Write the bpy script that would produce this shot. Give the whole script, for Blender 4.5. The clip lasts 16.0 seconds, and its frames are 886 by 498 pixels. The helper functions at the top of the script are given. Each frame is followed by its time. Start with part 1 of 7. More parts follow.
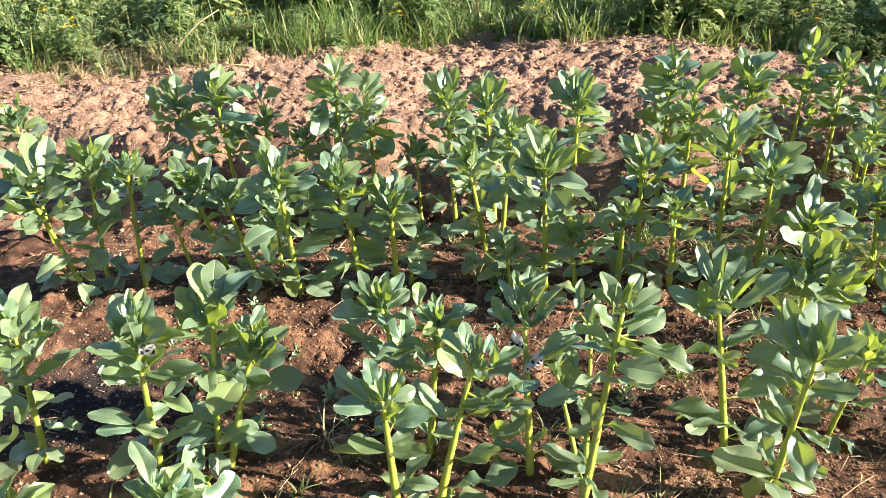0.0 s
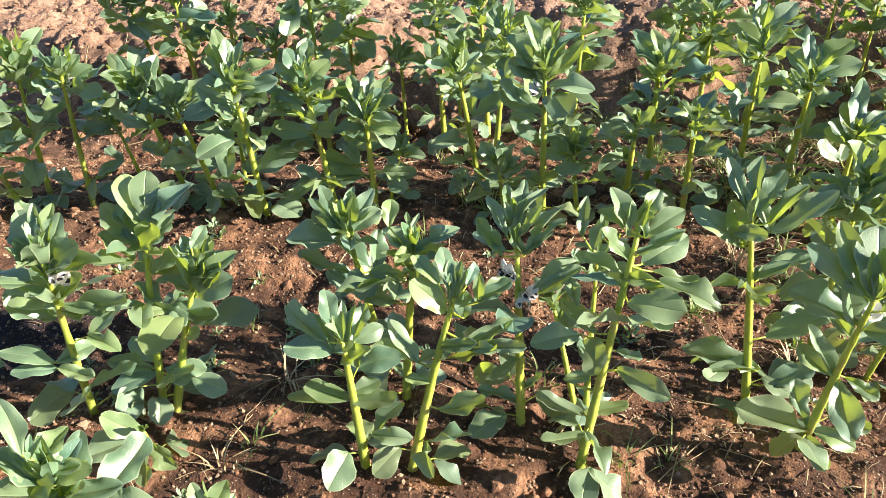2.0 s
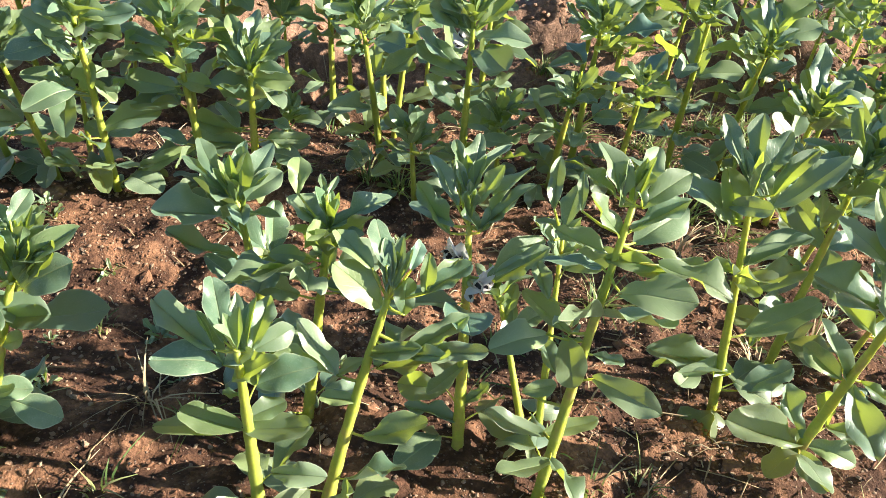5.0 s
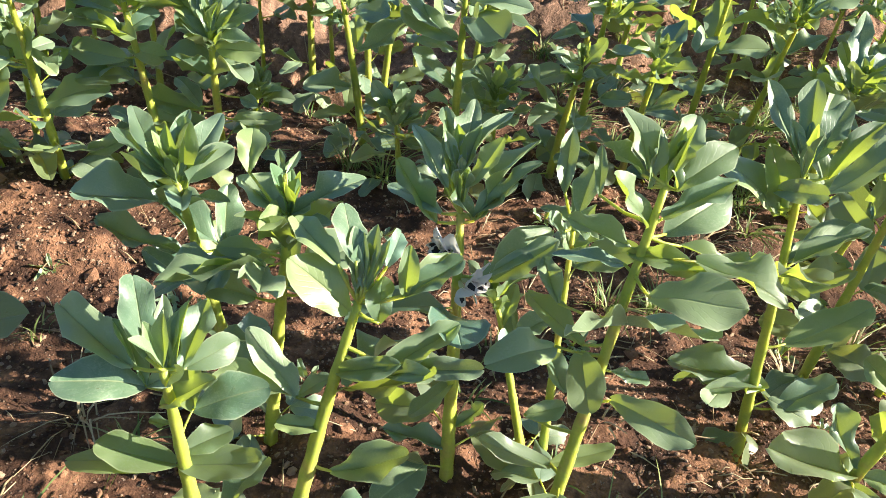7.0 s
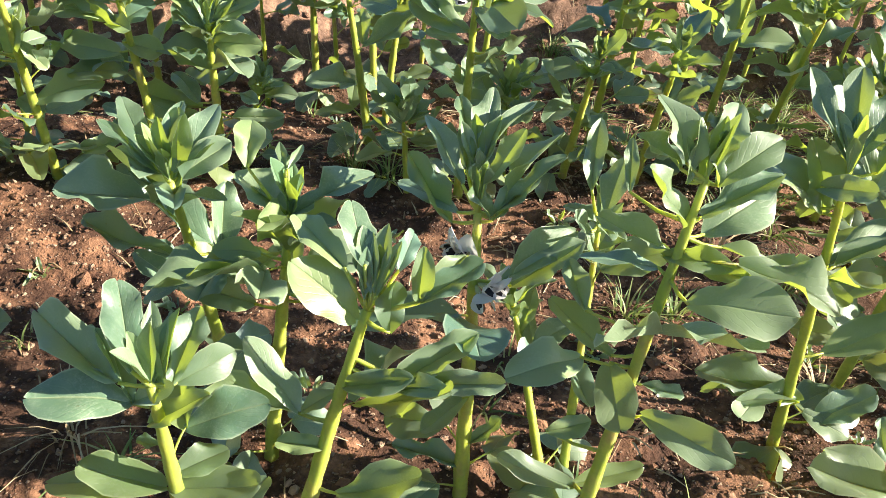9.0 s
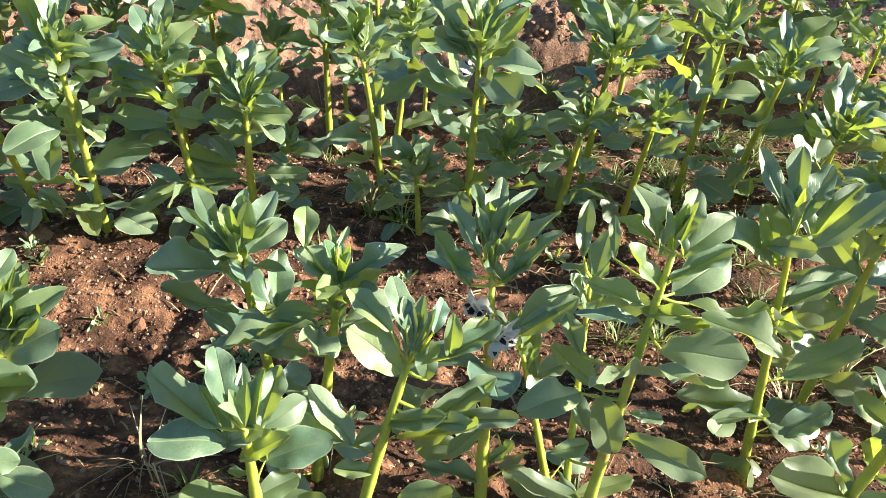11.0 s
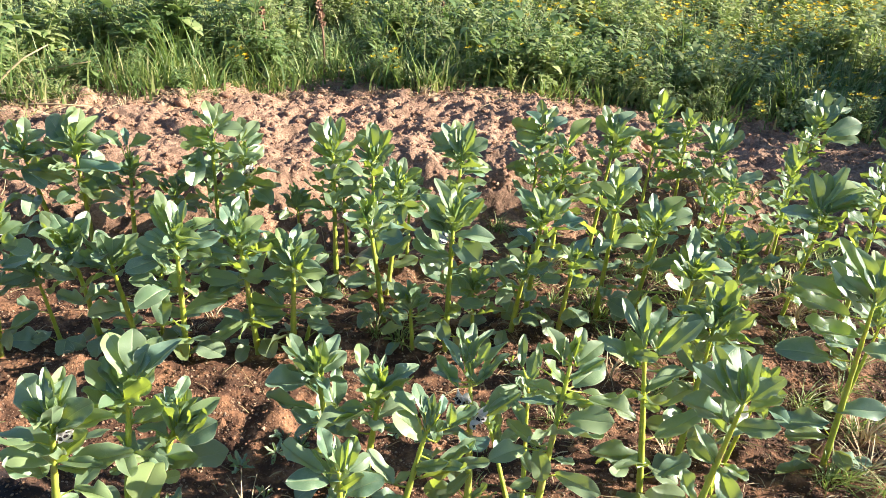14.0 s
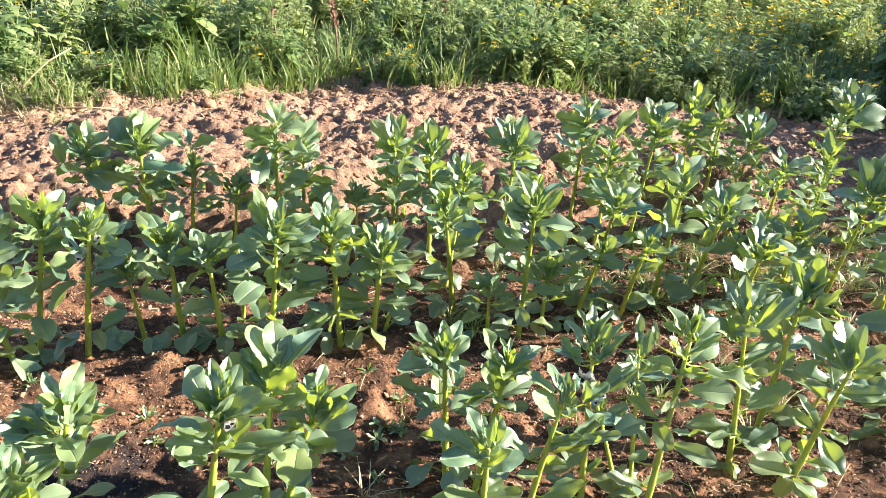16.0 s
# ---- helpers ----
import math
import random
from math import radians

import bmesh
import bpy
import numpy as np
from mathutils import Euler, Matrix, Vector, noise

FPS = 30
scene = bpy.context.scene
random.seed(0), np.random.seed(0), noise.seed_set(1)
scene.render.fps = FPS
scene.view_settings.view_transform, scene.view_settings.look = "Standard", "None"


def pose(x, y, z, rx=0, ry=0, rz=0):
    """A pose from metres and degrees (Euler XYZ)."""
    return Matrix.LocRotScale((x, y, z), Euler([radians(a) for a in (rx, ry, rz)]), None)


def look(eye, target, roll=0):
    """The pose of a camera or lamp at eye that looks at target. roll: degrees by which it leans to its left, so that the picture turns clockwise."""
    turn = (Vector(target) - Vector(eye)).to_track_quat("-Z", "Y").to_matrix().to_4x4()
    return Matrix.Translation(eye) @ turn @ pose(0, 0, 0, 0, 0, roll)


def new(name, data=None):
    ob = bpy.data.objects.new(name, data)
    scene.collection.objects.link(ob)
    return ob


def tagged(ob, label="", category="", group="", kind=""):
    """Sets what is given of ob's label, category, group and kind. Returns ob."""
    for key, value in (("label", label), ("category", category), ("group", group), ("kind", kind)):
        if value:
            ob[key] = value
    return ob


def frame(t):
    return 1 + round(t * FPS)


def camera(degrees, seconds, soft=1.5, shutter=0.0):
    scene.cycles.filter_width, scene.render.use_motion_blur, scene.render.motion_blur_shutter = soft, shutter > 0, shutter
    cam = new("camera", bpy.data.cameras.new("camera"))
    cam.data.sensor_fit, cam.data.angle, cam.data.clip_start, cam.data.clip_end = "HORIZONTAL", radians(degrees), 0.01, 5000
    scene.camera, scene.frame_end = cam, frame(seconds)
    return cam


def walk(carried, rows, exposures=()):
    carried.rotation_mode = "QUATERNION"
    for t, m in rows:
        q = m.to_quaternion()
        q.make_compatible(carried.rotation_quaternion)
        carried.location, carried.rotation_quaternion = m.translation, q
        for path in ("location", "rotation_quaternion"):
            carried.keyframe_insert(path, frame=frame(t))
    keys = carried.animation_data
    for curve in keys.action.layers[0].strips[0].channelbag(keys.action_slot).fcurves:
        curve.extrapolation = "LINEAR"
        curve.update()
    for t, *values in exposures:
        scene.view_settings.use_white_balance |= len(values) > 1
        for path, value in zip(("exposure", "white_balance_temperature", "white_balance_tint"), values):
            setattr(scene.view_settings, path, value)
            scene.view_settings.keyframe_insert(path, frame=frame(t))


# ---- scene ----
cam = camera(58.7, 16.0, soft=0.6)
PATH = [
    (0, (0.152, 0.027, 1.405), (0.048, 1.792, 0.47), -3.0),
    (0.5, (0.138, 0.109, 1.366), (0.032, 1.854, 0.394), -3.0),
    (1, (0.146, 0.186, 1.294), (0.038, 1.898, 0.265), -2.9),
    (1.5, (0.152, 0.231, 1.263), (0.043, 1.915, 0.19), -2.9),
    (2, (0.176, 0.281, 1.235), (0.074, 1.952, 0.14), -2.6),
    (2.5, (0.18, 0.351, 1.205), (0.087, 2.024, 0.112), -2.4),
    (3, (0.193, 0.408, 1.17), (0.106, 2.08, 0.075), -2.2),
    (3.5, (0.178, 0.442, 1.136), (0.098, 2.111, 0.038), -2.0),
    (4, (0.117, 0.498, 1.082), (0.163, 2.167, -0.018), 0.5),
    (4.5, (0.068, 0.532, 1.058), (0.256, 2.196, -0.035), 3.2),
    (5, (0.061, 0.559, 1.012), (0.317, 2.216, -0.078), 4.4),
    (5.2, (0.07, 0.569, 0.995), (0.339, 2.226, -0.093), 4.8),
    (7.3, (0.095, 0.746, 0.883), (0.371, 2.4, -0.207), 4.9),
    (7.5, (0.095, 0.759, 0.876), (0.37, 2.413, -0.214), 4.8),
    (8, (0.094, 0.788, 0.86), (0.364, 2.444, -0.229), 4.8),
    (8.2, (0.094, 0.798, 0.85), (0.363, 2.455, -0.236), 4.8),
    (10.3, (0.081, 0.735, 0.877), (0.339, 2.403, -0.196), 3.9),
    (10.5, (0.077, 0.726, 0.907), (0.336, 2.402, -0.154), 3.5),
    (11, (0.035, 0.665, 1.01), (0.315, 2.334, -0.056), 3.4),
    (11.5, (-0.018, 0.576, 1.089), (0.285, 2.25, 0.037), 2.8),
    (12, (-0.03, 0.517, 1.136), (0.301, 2.202, 0.111), 1.9),
    (12.5, (-0.037, 0.385, 1.166), (0.29, 2.081, 0.157), 1.8),
    (13, (-0.036, 0.237, 1.288), (0.293, 1.965, 0.338), 1.8),
    (13.5, (-0.056, 0.133, 1.382), (0.278, 1.88, 0.468), 2.0),
    (14, (-0.143, 0.078, 1.442), (0.242, 1.848, 0.594), 2.7),
    (14.5, (-0.305, 0.035, 1.459), (0.159, 1.789, 0.618), 3.4),
    (15, (-0.399, -0.006, 1.457), (0.088, 1.739, 0.609), 3.7),
    (15.5, (-0.463, -0.003, 1.463), (0.013, 1.741, 0.607), 3.6),
    (16, (-0.514, 0.073, 1.448), (-0.04, 1.819, 0.595), 2.3),
]
EXPOSURES = ((0, 1.66), (1.5, 1.61), (3, 1.66), (8, 1.67), (11.5, 1.68), (13.5, 1.76), (14.2, 1.76), (15, 1.71), (15.5, 1.86), (16, 1.96))
walk(cam, [(t, look(eye, target, roll)) for t, eye, target, roll in PATH], EXPOSURES)

# ---- world and sun ----
SUN_ELEVATION, SUN_AZIMUTH = 23.0, 103.0   # azimuth in degrees from +y (ahead) towards +x (right)
world = bpy.data.worlds.new("world")
scene.world = world
world.use_nodes = True
_sky = world.node_tree.nodes.new("ShaderNodeTexSky")
_sky.sky_type = "NISHITA"
_sky.sun_disc = False
_sky.ozone_density = 4.0
_sky.dust_density = 0.4
_sky.sun_elevation = radians(SUN_ELEVATION)
_sky.sun_rotation = radians(SUN_AZIMUTH)
_bg = world.node_tree.nodes["Background"]
_bg.inputs["Strength"].default_value = 0.061
world.node_tree.links.new(_sky.outputs["Color"], _bg.inputs["Color"])
sun_data = bpy.data.lights.new("sun", "SUN")
sun_data.energy = 5.0
sun_data.angle = radians(0.5)
sun_data.color = (1.0, 0.91, 0.79)
sun = new("sun", sun_data)
_el, _az = radians(SUN_ELEVATION), radians(SUN_AZIMUTH)
_to_sun = Vector((math.cos(_el) * math.sin(_az), math.cos(_el) * math.cos(_az), math.sin(_el)))
sun.matrix_world = look(_to_sun * 30, (0, 0, 0))


# ---- materials ----
class Nodes:
    """A small wrapper to write node materials briefly."""

    def __init__(self, name):
        self.mat = bpy.data.materials.new(name)
        self.mat.use_nodes = True
        self.tree = self.mat.node_tree
        self.tree.nodes.clear()
        self.out = self.add("ShaderNodeOutputMaterial")

    def add(self, kind, **values):
        n = self.tree.nodes.new(kind)
        for k, v in values.items():
            n.inputs[k.replace("_", " ")].default_value = v
        return n

    def link(self, a, b):
        self.tree.links.new(a, b)

    def ramp(self, fac, stops):
        n = self.add("ShaderNodeValToRGB")
        el = n.color_ramp.elements
        el[0].position, el[0].color = stops[0][0], (*stops[0][1], 1)
        el[1].position, el[1].color = stops[-1][0], (*stops[-1][1], 1)
        for p, c in stops[1:-1]:
            e = el.new(p)
            e.color = (*c, 1)
        self.link(fac, n.inputs["Fac"])
        return n.outputs["Color"]

    def noise(self, scale, detail=4.0, rough=0.55, vector=None):
        n = self.add("ShaderNodeTexNoise", Scale=scale, Detail=detail, Roughness=rough)
        if vector is not None:
            self.link(vector, n.inputs["Vector"])
        return n.outputs["Fac"]

    def mix(self, fac, a, b, mode="MIX"):
        n = self.add("ShaderNodeMix")
        n.data_type = "RGBA"
        n.blend_type = mode
        for s, v in ((n.inputs[0], fac), (n.inputs[6], a), (n.inputs[7], b)):
            if isinstance(v, bpy.types.NodeSocket):
                self.link(v, s)
            else:
                s.default_value = (*v, 1) if isinstance(v, tuple) else v
        return n.outputs[2]

    def math(self, op, a, b=0.0, c=0.0):
        n = self.add("ShaderNodeMath")
        n.operation = op
        for s, v in zip(n.inputs, (a, b, c)):
            if isinstance(v, bpy.types.NodeSocket):
                self.link(v, s)
            else:
                s.default_value = v
        return n.outputs[0]

    def range(self, v, a, b, c, d):
        n = self.add("ShaderNodeMapRange")
        self.link(v, n.inputs[0])
        for i, x in enumerate((a, b, c, d)):
            n.inputs[i + 1].default_value = x
        return n.outputs[0]

    def bump(self, height, strength, distance):
        n = self.add("ShaderNodeBump", Strength=strength, Distance=distance)
        self.link(height, n.inputs["Height"])
        return n.outputs["Normal"]

    def position(self):
        return self.add("ShaderNodeNewGeometry").outputs["Position"]

    def object_random(self):
        return self.add("ShaderNodeObjectInfo").outputs["Random"]

    def island_random(self):
        return self.add("ShaderNodeNewGeometry").outputs["Random Per Island"]


def leaf_material(name, base, light, through_colour, rough=0.42, thin=0.38, spread=0.85):
    """A waxy leaf: pale midrib and rim, side veins, mottling, light shining through."""
    m = Nodes(name)
    uv = m.add("ShaderNodeUVMap").outputs["UV"]
    sep = m.add("ShaderNodeSeparateXYZ")
    m.link(uv, sep.inputs[0])
    across, along = sep.outputs[0], sep.outputs[1]
    mid = m.math("ABSOLUTE", m.math("SUBTRACT", across, 0.5))
    rib = m.range(mid, 0.0, 0.030, 1.0, 0.0)
    rim = m.range(mid, 0.455, 0.485, 0.0, 1.0)
    pos = m.position()
    mott = m.noise(55.0, 4.0, 0.6, pos)
    bend = m.math("MULTIPLY", mott, 1.6)
    wave = m.math("SINE", m.math("MULTIPLY", m.math("ADD", m.math("ADD", m.math("MULTIPLY", along, 8.0), m.math("MULTIPLY", mid, -7.0)), bend), 6.283))
    vein = m.math("MULTIPLY", m.range(wave, 0.80, 1.0, 0.0, 0.26), m.range(mott, 0.35, 0.6, 0.2, 1.0))
    rnd = m.object_random()
    colour = m.mix(m.range(rnd, 0.0, 1.0, 0.0, spread), base, light)
    colour = m.mix(m.range(mott, 0.45, 0.75, 0.0, 0.28), colour, (light[0] * 1.15, light[1] * 1.1, light[2] * 1.2))
    colour = m.mix(m.math("MAXIMUM", m.math("MULTIPLY", rib, 0.75), m.math("MULTIPLY", vein, 0.3)), colour, (0.42, 0.50, 0.26))
    colour = m.mix(m.math("MULTIPLY", rim, 0.5), colour, (0.58, 0.63, 0.40))
    # dull waxy bloom and dust in uneven flecks
    bloom = m.math("MULTIPLY", m.range(m.noise(420.0, 3.0, 0.6, pos), 0.48, 0.66, 0.0, 1.0), m.range(m.noise(38.0, 3.0, 0.6, pos), 0.40, 0.62, 0.05, 0.34))
    colour = m.mix(bloom, colour, (0.40, 0.44, 0.33))
    tint = m.math("FRACT", m.math("MULTIPLY", rnd, 17.3))
    colour = m.mix(m.range(tint, 0.62, 1.0, 0.0, 0.55), colour, (light[0] * 0.95, light[1] * 0.92, light[2] * 0.42))
    # bluer leaves: the cool cast of sky-lit shade put into the colour
    colour = m.mix(m.range(tint, 0.0, 0.30, 0.55, 0.0), colour, (base[0] * 0.75, base[1] * 0.98, base[2] * 1.55))
    # small brown specks on a few leaves
    speck = m.range(m.noise(190.0, 2.0, 0.5, pos), 0.72, 0.78, 0.0, 0.5)
    colour = m.mix(speck, colour, (0.10, 0.08, 0.03))
    p = m.add("ShaderNodeBsdfPrincipled", Roughness=rough)
    m.link(colour, p.inputs["Base Color"])
    m.link(m.range(mott, 0.3, 0.7, rough - 0.07, rough + 0.12), p.inputs["Roughness"])
    p.inputs["Specular IOR Level"].default_value = 0.6
    p.inputs["Coat Weight"].default_value = 0.5
    p.inputs["Coat Roughness"].default_value = 0.31
    height = m.math("ADD", m.math("MULTIPLY", mott, 0.5), m.math("MULTIPLY", m.math("ADD", vein, rib), -0.6))
    normal = m.bump(height, 0.4, 0.003)
    m.link(normal, p.inputs["Normal"])
    t = m.add("ShaderNodeBsdfTranslucent")
    m.link(m.mix(m.math("MULTIPLY", m.math("MAXIMUM", rib, vein), 0.4), through_colour, (0.12, 0.2, 0.03)), t.inputs["Color"])
    mixer = m.add("ShaderNodeMixShader", Fac=thin)
    m.link(m.range(m.math("POWER", m.math("FRACT", m.math("MULTIPLY", rnd, 37.7)), 1.5), 0.0, 1.0, thin * 0.25, thin * 1.6), mixer.inputs[0])
    m.link(p.outputs[0], mixer.inputs[1])
    m.link(t.outputs[0], mixer.inputs[2])
    m.link(mixer.outputs[0], m.out.inputs[0])
    return m.mat


LEAF = leaf_material("bean_leaf", (0.110, 0.198, 0.110), (0.295, 0.388, 0.218), (0.45, 0.56, 0.06))
YOUNG = leaf_material("young_leaf", (0.17, 0.27, 0.11), (0.24, 0.34, 0.18), (0.42, 0.52, 0.05), thin=0.4)
OLD = leaf_material("old_leaf", (0.15, 0.23, 0.12), (0.23, 0.29, 0.17), (0.42, 0.45, 0.06), thin=0.35)


def stem_material():
    m = Nodes("bean_stem")
    pos = m.position()
    n = m.noise(18.0, 4.0, 0.6, pos)
    fine = m.noise(160.0, 3.0, 0.6, pos)
    c = m.ramp(n, [(0.3, (0.25, 0.33, 0.055)), (0.55, (0.42, 0.46, 0.075)), (0.70, (0.40, 0.32, 0.11))])
    c = m.mix(m.range(fine, 0.4, 0.7, 0.0, 0.35), c, (0.20, 0.27, 0.06))
    p = m.add("ShaderNodeBsdfPrincipled", Roughness=0.5)
    m.link(c, p.inputs["Base Color"])
    p.inputs["Subsurface Weight"].default_value = 0.55
    p.inputs["Subsurface Radius"].default_value = (0.016, 0.015, 0.004)
    p.inputs["Subsurface Scale"].default_value = 1.0
    m.link(m.bump(fine, 0.25, 0.002), p.inputs["Normal"])
    m.link(p.outputs[0], m.out.inputs[0])
    return m.mat


STEM = stem_material()


def soil_material(name="soil", clods=False, pale=0.80):
    m = Nodes(name)
    pos = m.position()
    big = m.noise(1.6, 5.0, 0.6, pos)
    mid = m.noise(11.0, 6.0, 0.65, pos)
    fine = m.noise(85.0, 5.0, 0.7, pos)
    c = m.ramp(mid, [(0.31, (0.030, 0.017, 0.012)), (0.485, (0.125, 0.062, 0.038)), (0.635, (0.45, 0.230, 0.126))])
    sep = m.add("ShaderNodeSeparateXYZ")
    m.link(pos, sep.inputs[0])
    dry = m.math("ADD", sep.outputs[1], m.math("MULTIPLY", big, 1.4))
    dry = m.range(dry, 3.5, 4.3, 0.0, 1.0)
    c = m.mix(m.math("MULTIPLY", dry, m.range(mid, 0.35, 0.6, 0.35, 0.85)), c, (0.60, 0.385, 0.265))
    c = m.mix(m.range(big, 0.45, 0.7, 0.0, 0.25), c, (0.24, 0.135, 0.08))
    c = m.mix(m.range(fine, 0.35, 0.66, 0.55, 0.0), c, (0.045, 0.025, 0.017))
    moss = m.range(m.math("ADD", sep.outputs[1], m.math("MULTIPLY", big, 1.6)), 6.1, 6.7, 0.0, 0.85)
    c = m.mix(moss, c, (0.09, 0.13, 0.035))
    # a blackish patch with a ragged edge
    away = m.add("ShaderNodeVectorMath")
    away.operation = "DISTANCE"
    m.link(pos, away.inputs[0])
    away.inputs[1].default_value = (-1.02, 1.80, 0.0)
    dark_patch = m.range(m.math("ADD", away.outputs["Value"], m.math("MULTIPLY", mid, 0.22)), 0.24, 0.40, 0.85, 0.0)
    c = m.mix(dark_patch, c, (0.020, 0.021, 0.026))
    v = m.add("ShaderNodeTexVoronoi", Scale=150.0)
    m.link(pos, v.inputs["Vector"])
    grain = m.math("MULTIPLY", m.range(v.outputs["Distance"], 0.18, 0.34, 1.0, 0.0), m.range(m.noise(60.0, 2.0, 0.5, pos), 0.5, 0.6, 0.0, 1.0))
    c = m.mix(m.math("MULTIPLY", grain, 0.55), c, (0.52, 0.40, 0.30))
    if clods:
        c = m.mix(m.range(m.island_random(), 0.1, 0.7, 0.0, 0.45), c, (0.46, 0.24, 0.135))
        c = m.mix(m.range(m.island_random(), pale, pale + 0.17, 0.0, 0.75), c, (0.46, 0.33, 0.225))
    p = m.add("ShaderNodeBsdfPrincipled", Roughness=0.93)
    p.inputs["Specular IOR Level"].default_value = 0.2
    m.link(c, p.inputs["Base Color"])
    h = m.math("ADD", m.math("MULTIPLY", mid, 0.6), m.math("ADD", m.math("MULTIPLY", fine, 0.35), m.math("MULTIPLY", grain, 0.25)))
    m.link(m.bump(h, 1.0, 0.022), p.inputs["Normal"])
    m.link(p.outputs[0], m.out.inputs[0])
    return m.mat


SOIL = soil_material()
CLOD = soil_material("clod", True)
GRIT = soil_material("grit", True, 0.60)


def plain_material(name, stops, scale=40.0, rough=0.7, thin=0.0, through_colour=(0.3, 0.4, 0.05), shift=0.0):
    """Colour by island and by noise; thin lets light through."""
    m = Nodes(name)
    pos = m.position()
    n = m.noise(scale, 3.0, 0.6, pos)
    f = m.math("ADD", m.math("ADD", m.math("MULTIPLY", m.island_random(), 0.75 - shift), m.math("MULTIPLY", m.object_random(), shift)), m.math("MULTIPLY", n, 0.3))
    c = m.ramp(f, stops)
    p = m.add("ShaderNodeBsdfPrincipled", Roughness=rough)
    m.link(c, p.inputs["Base Color"])
    if thin:
        t = m.add("ShaderNodeBsdfTranslucent")
        m.link(m.mix(0.55, c, through_colour), t.inputs["Color"])
        mixer = m.add("ShaderNodeMixShader", Fac=thin)
        m.link(p.outputs[0], mixer.inputs[1])
        m.link(t.outputs[0], mixer.inputs[2])
        m.link(mixer.outputs[0], m.out.inputs[0])
    else:
        m.link(p.outputs[0], m.out.inputs[0])
    return m.mat


GRASS = plain_material("grass", [(0.1, (0.060, 0.125, 0.040)), (0.45, (0.16, 0.25, 0.070)), (0.75, (0.34, 0.39, 0.14)), (0.92, (0.52, 0.46, 0.24))], 20.0, 0.5, 0.35, (0.30, 0.42, 0.05))
WEED = plain_material("weed_leaf", [(0.1, (0.090, 0.175, 0.075)), (0.45, (0.22, 0.31, 0.115)), (0.85, (0.46, 0.49, 0.22))], 30.0, 0.5, 0.36, (0.36, 0.50, 0.09), 0.4)
WEEDSTEM = plain_material("weed_stem", [(0.0, (0.13, 0.19, 0.06)), (1.0, (0.24, 0.24, 0.10))], 30.0, 0.6)
REDSTEM = plain_material("dock_stem", [(0.0, (0.16, 0.085, 0.05)), (1.0, (0.30, 0.17, 0.10))], 60.0, 0.7)
BARK = plain_material("bark", [(0.0, (0.11, 0.08, 0.06)), (1.0, (0.22, 0.17, 0.13))], 35.0, 0.9)
STRAW = plain_material("straw", [(0.1, (0.22, 0.14, 0.07)), (0.5, (0.42, 0.31, 0.17)), (0.95, (0.58, 0.48, 0.30))], 50.0, 0.8)
YELLOW = plain_material("yellow_petal", [(0.0, (0.78, 0.44, 0.02)), (1.0, (0.88, 0.66, 0.05))], 50.0, 0.6, 0.25, (0.8, 0.6, 0.05))
PETAL = plain_material("white_petal", [(0.0, (0.56, 0.52, 0.54)), (0.6, (0.74, 0.71, 0.68)), (1.0, (0.84, 0.82, 0.76))], 90.0, 0.6, 0.25, (0.8, 0.8, 0.7))
BLOTCH = plain_material("black_blotch", [(0.0, (0.012, 0.010, 0.014)), (1.0, (0.03, 0.02, 0.03))], 90.0, 0.6)
CALYX = plain_material("calyx", [(0.0, (0.30, 0.36, 0.14)), (1.0, (0.42, 0.42, 0.22))], 90.0, 0.6)


# ---- mesh helpers ----
def mesh_from(name, verts, faces, mats, face_mats=None, uvs=None, smooth=True):
    me = bpy.data.meshes.new(name)
    me.from_pydata(verts, [], faces)
    for m in mats:
        me.materials.append(m)
    if face_mats:
        me.polygons.foreach_set("material_index", face_mats)
    if smooth:
        me.polygons.foreach_set("use_smooth", [True] * len(faces))
    if uvs:
        layer = me.uv_layers.new(name="UVMap")
        flat = []
        for f in faces:
            for i in f:
                flat.extend(uvs[i])
        layer.data.foreach_set("uv", flat)
    me.update()
    return me


def tube(verts, faces, path, radii, sides=6, square=0.0):
    """Append a tapered tube along a path; square presses it to four ridges."""
    start = len(verts)
    n = len(path)
    side = Vector((1, 0, 0))
    for i, p in enumerate(path):
        d = (path[min(i + 1, n - 1)] - path[max(i - 1, 0)]).normalized()
        side = (side - d * side.dot(d))
        side = side.normalized() if side.length > 1e-5 else d.orthogonal().normalized()
        up = d.cross(side)
        for k in range(sides):
            a = 2 * math.pi * k / sides
            r = radii[i] * (1 + square * math.cos(4 * a))
            verts.append(p + (side * math.cos(a) + up * math.sin(a)) * r)
    for i in range(n - 1):
        for k in range(sides):
            a, b = start + i * sides + k, start + i * sides + (k + 1) % sides
            faces.append((a, b, b + sides, a + sides))
    faces.append(tuple(start + (n - 1) * sides + k for k in range(sides)))
    return start


def frame_of(direction, normal):
    """Rotation whose y lies along direction and whose z is near normal."""
    y = direction.normalized()
    x = y.cross(normal)
    x = x.normalized() if x.length > 1e-5 else y.orthogonal().normalized()
    z = x.cross(y)
    return Matrix((x, y, z)).transposed().to_4x4()


WORLD_OF = {}


def child(name, mesh, parent, m, label=""):
    """Link a mesh object under parent at the world matrix m."""
    ob = new(name, mesh)
    ob.parent = parent
    ob.matrix_basis = WORLD_OF[parent].inverted() @ m
    WORLD_OF[ob] = m
    if label:
        tagged(ob, label)
    return ob


def thing(name, at, label, category, group=""):
    ob = new(name)
    ob.empty_display_size = 0.05
    ob.matrix_basis = Matrix.Translation(at)
    WORLD_OF[ob] = Matrix.Translation(at)
    return tagged(ob, label, category, group)


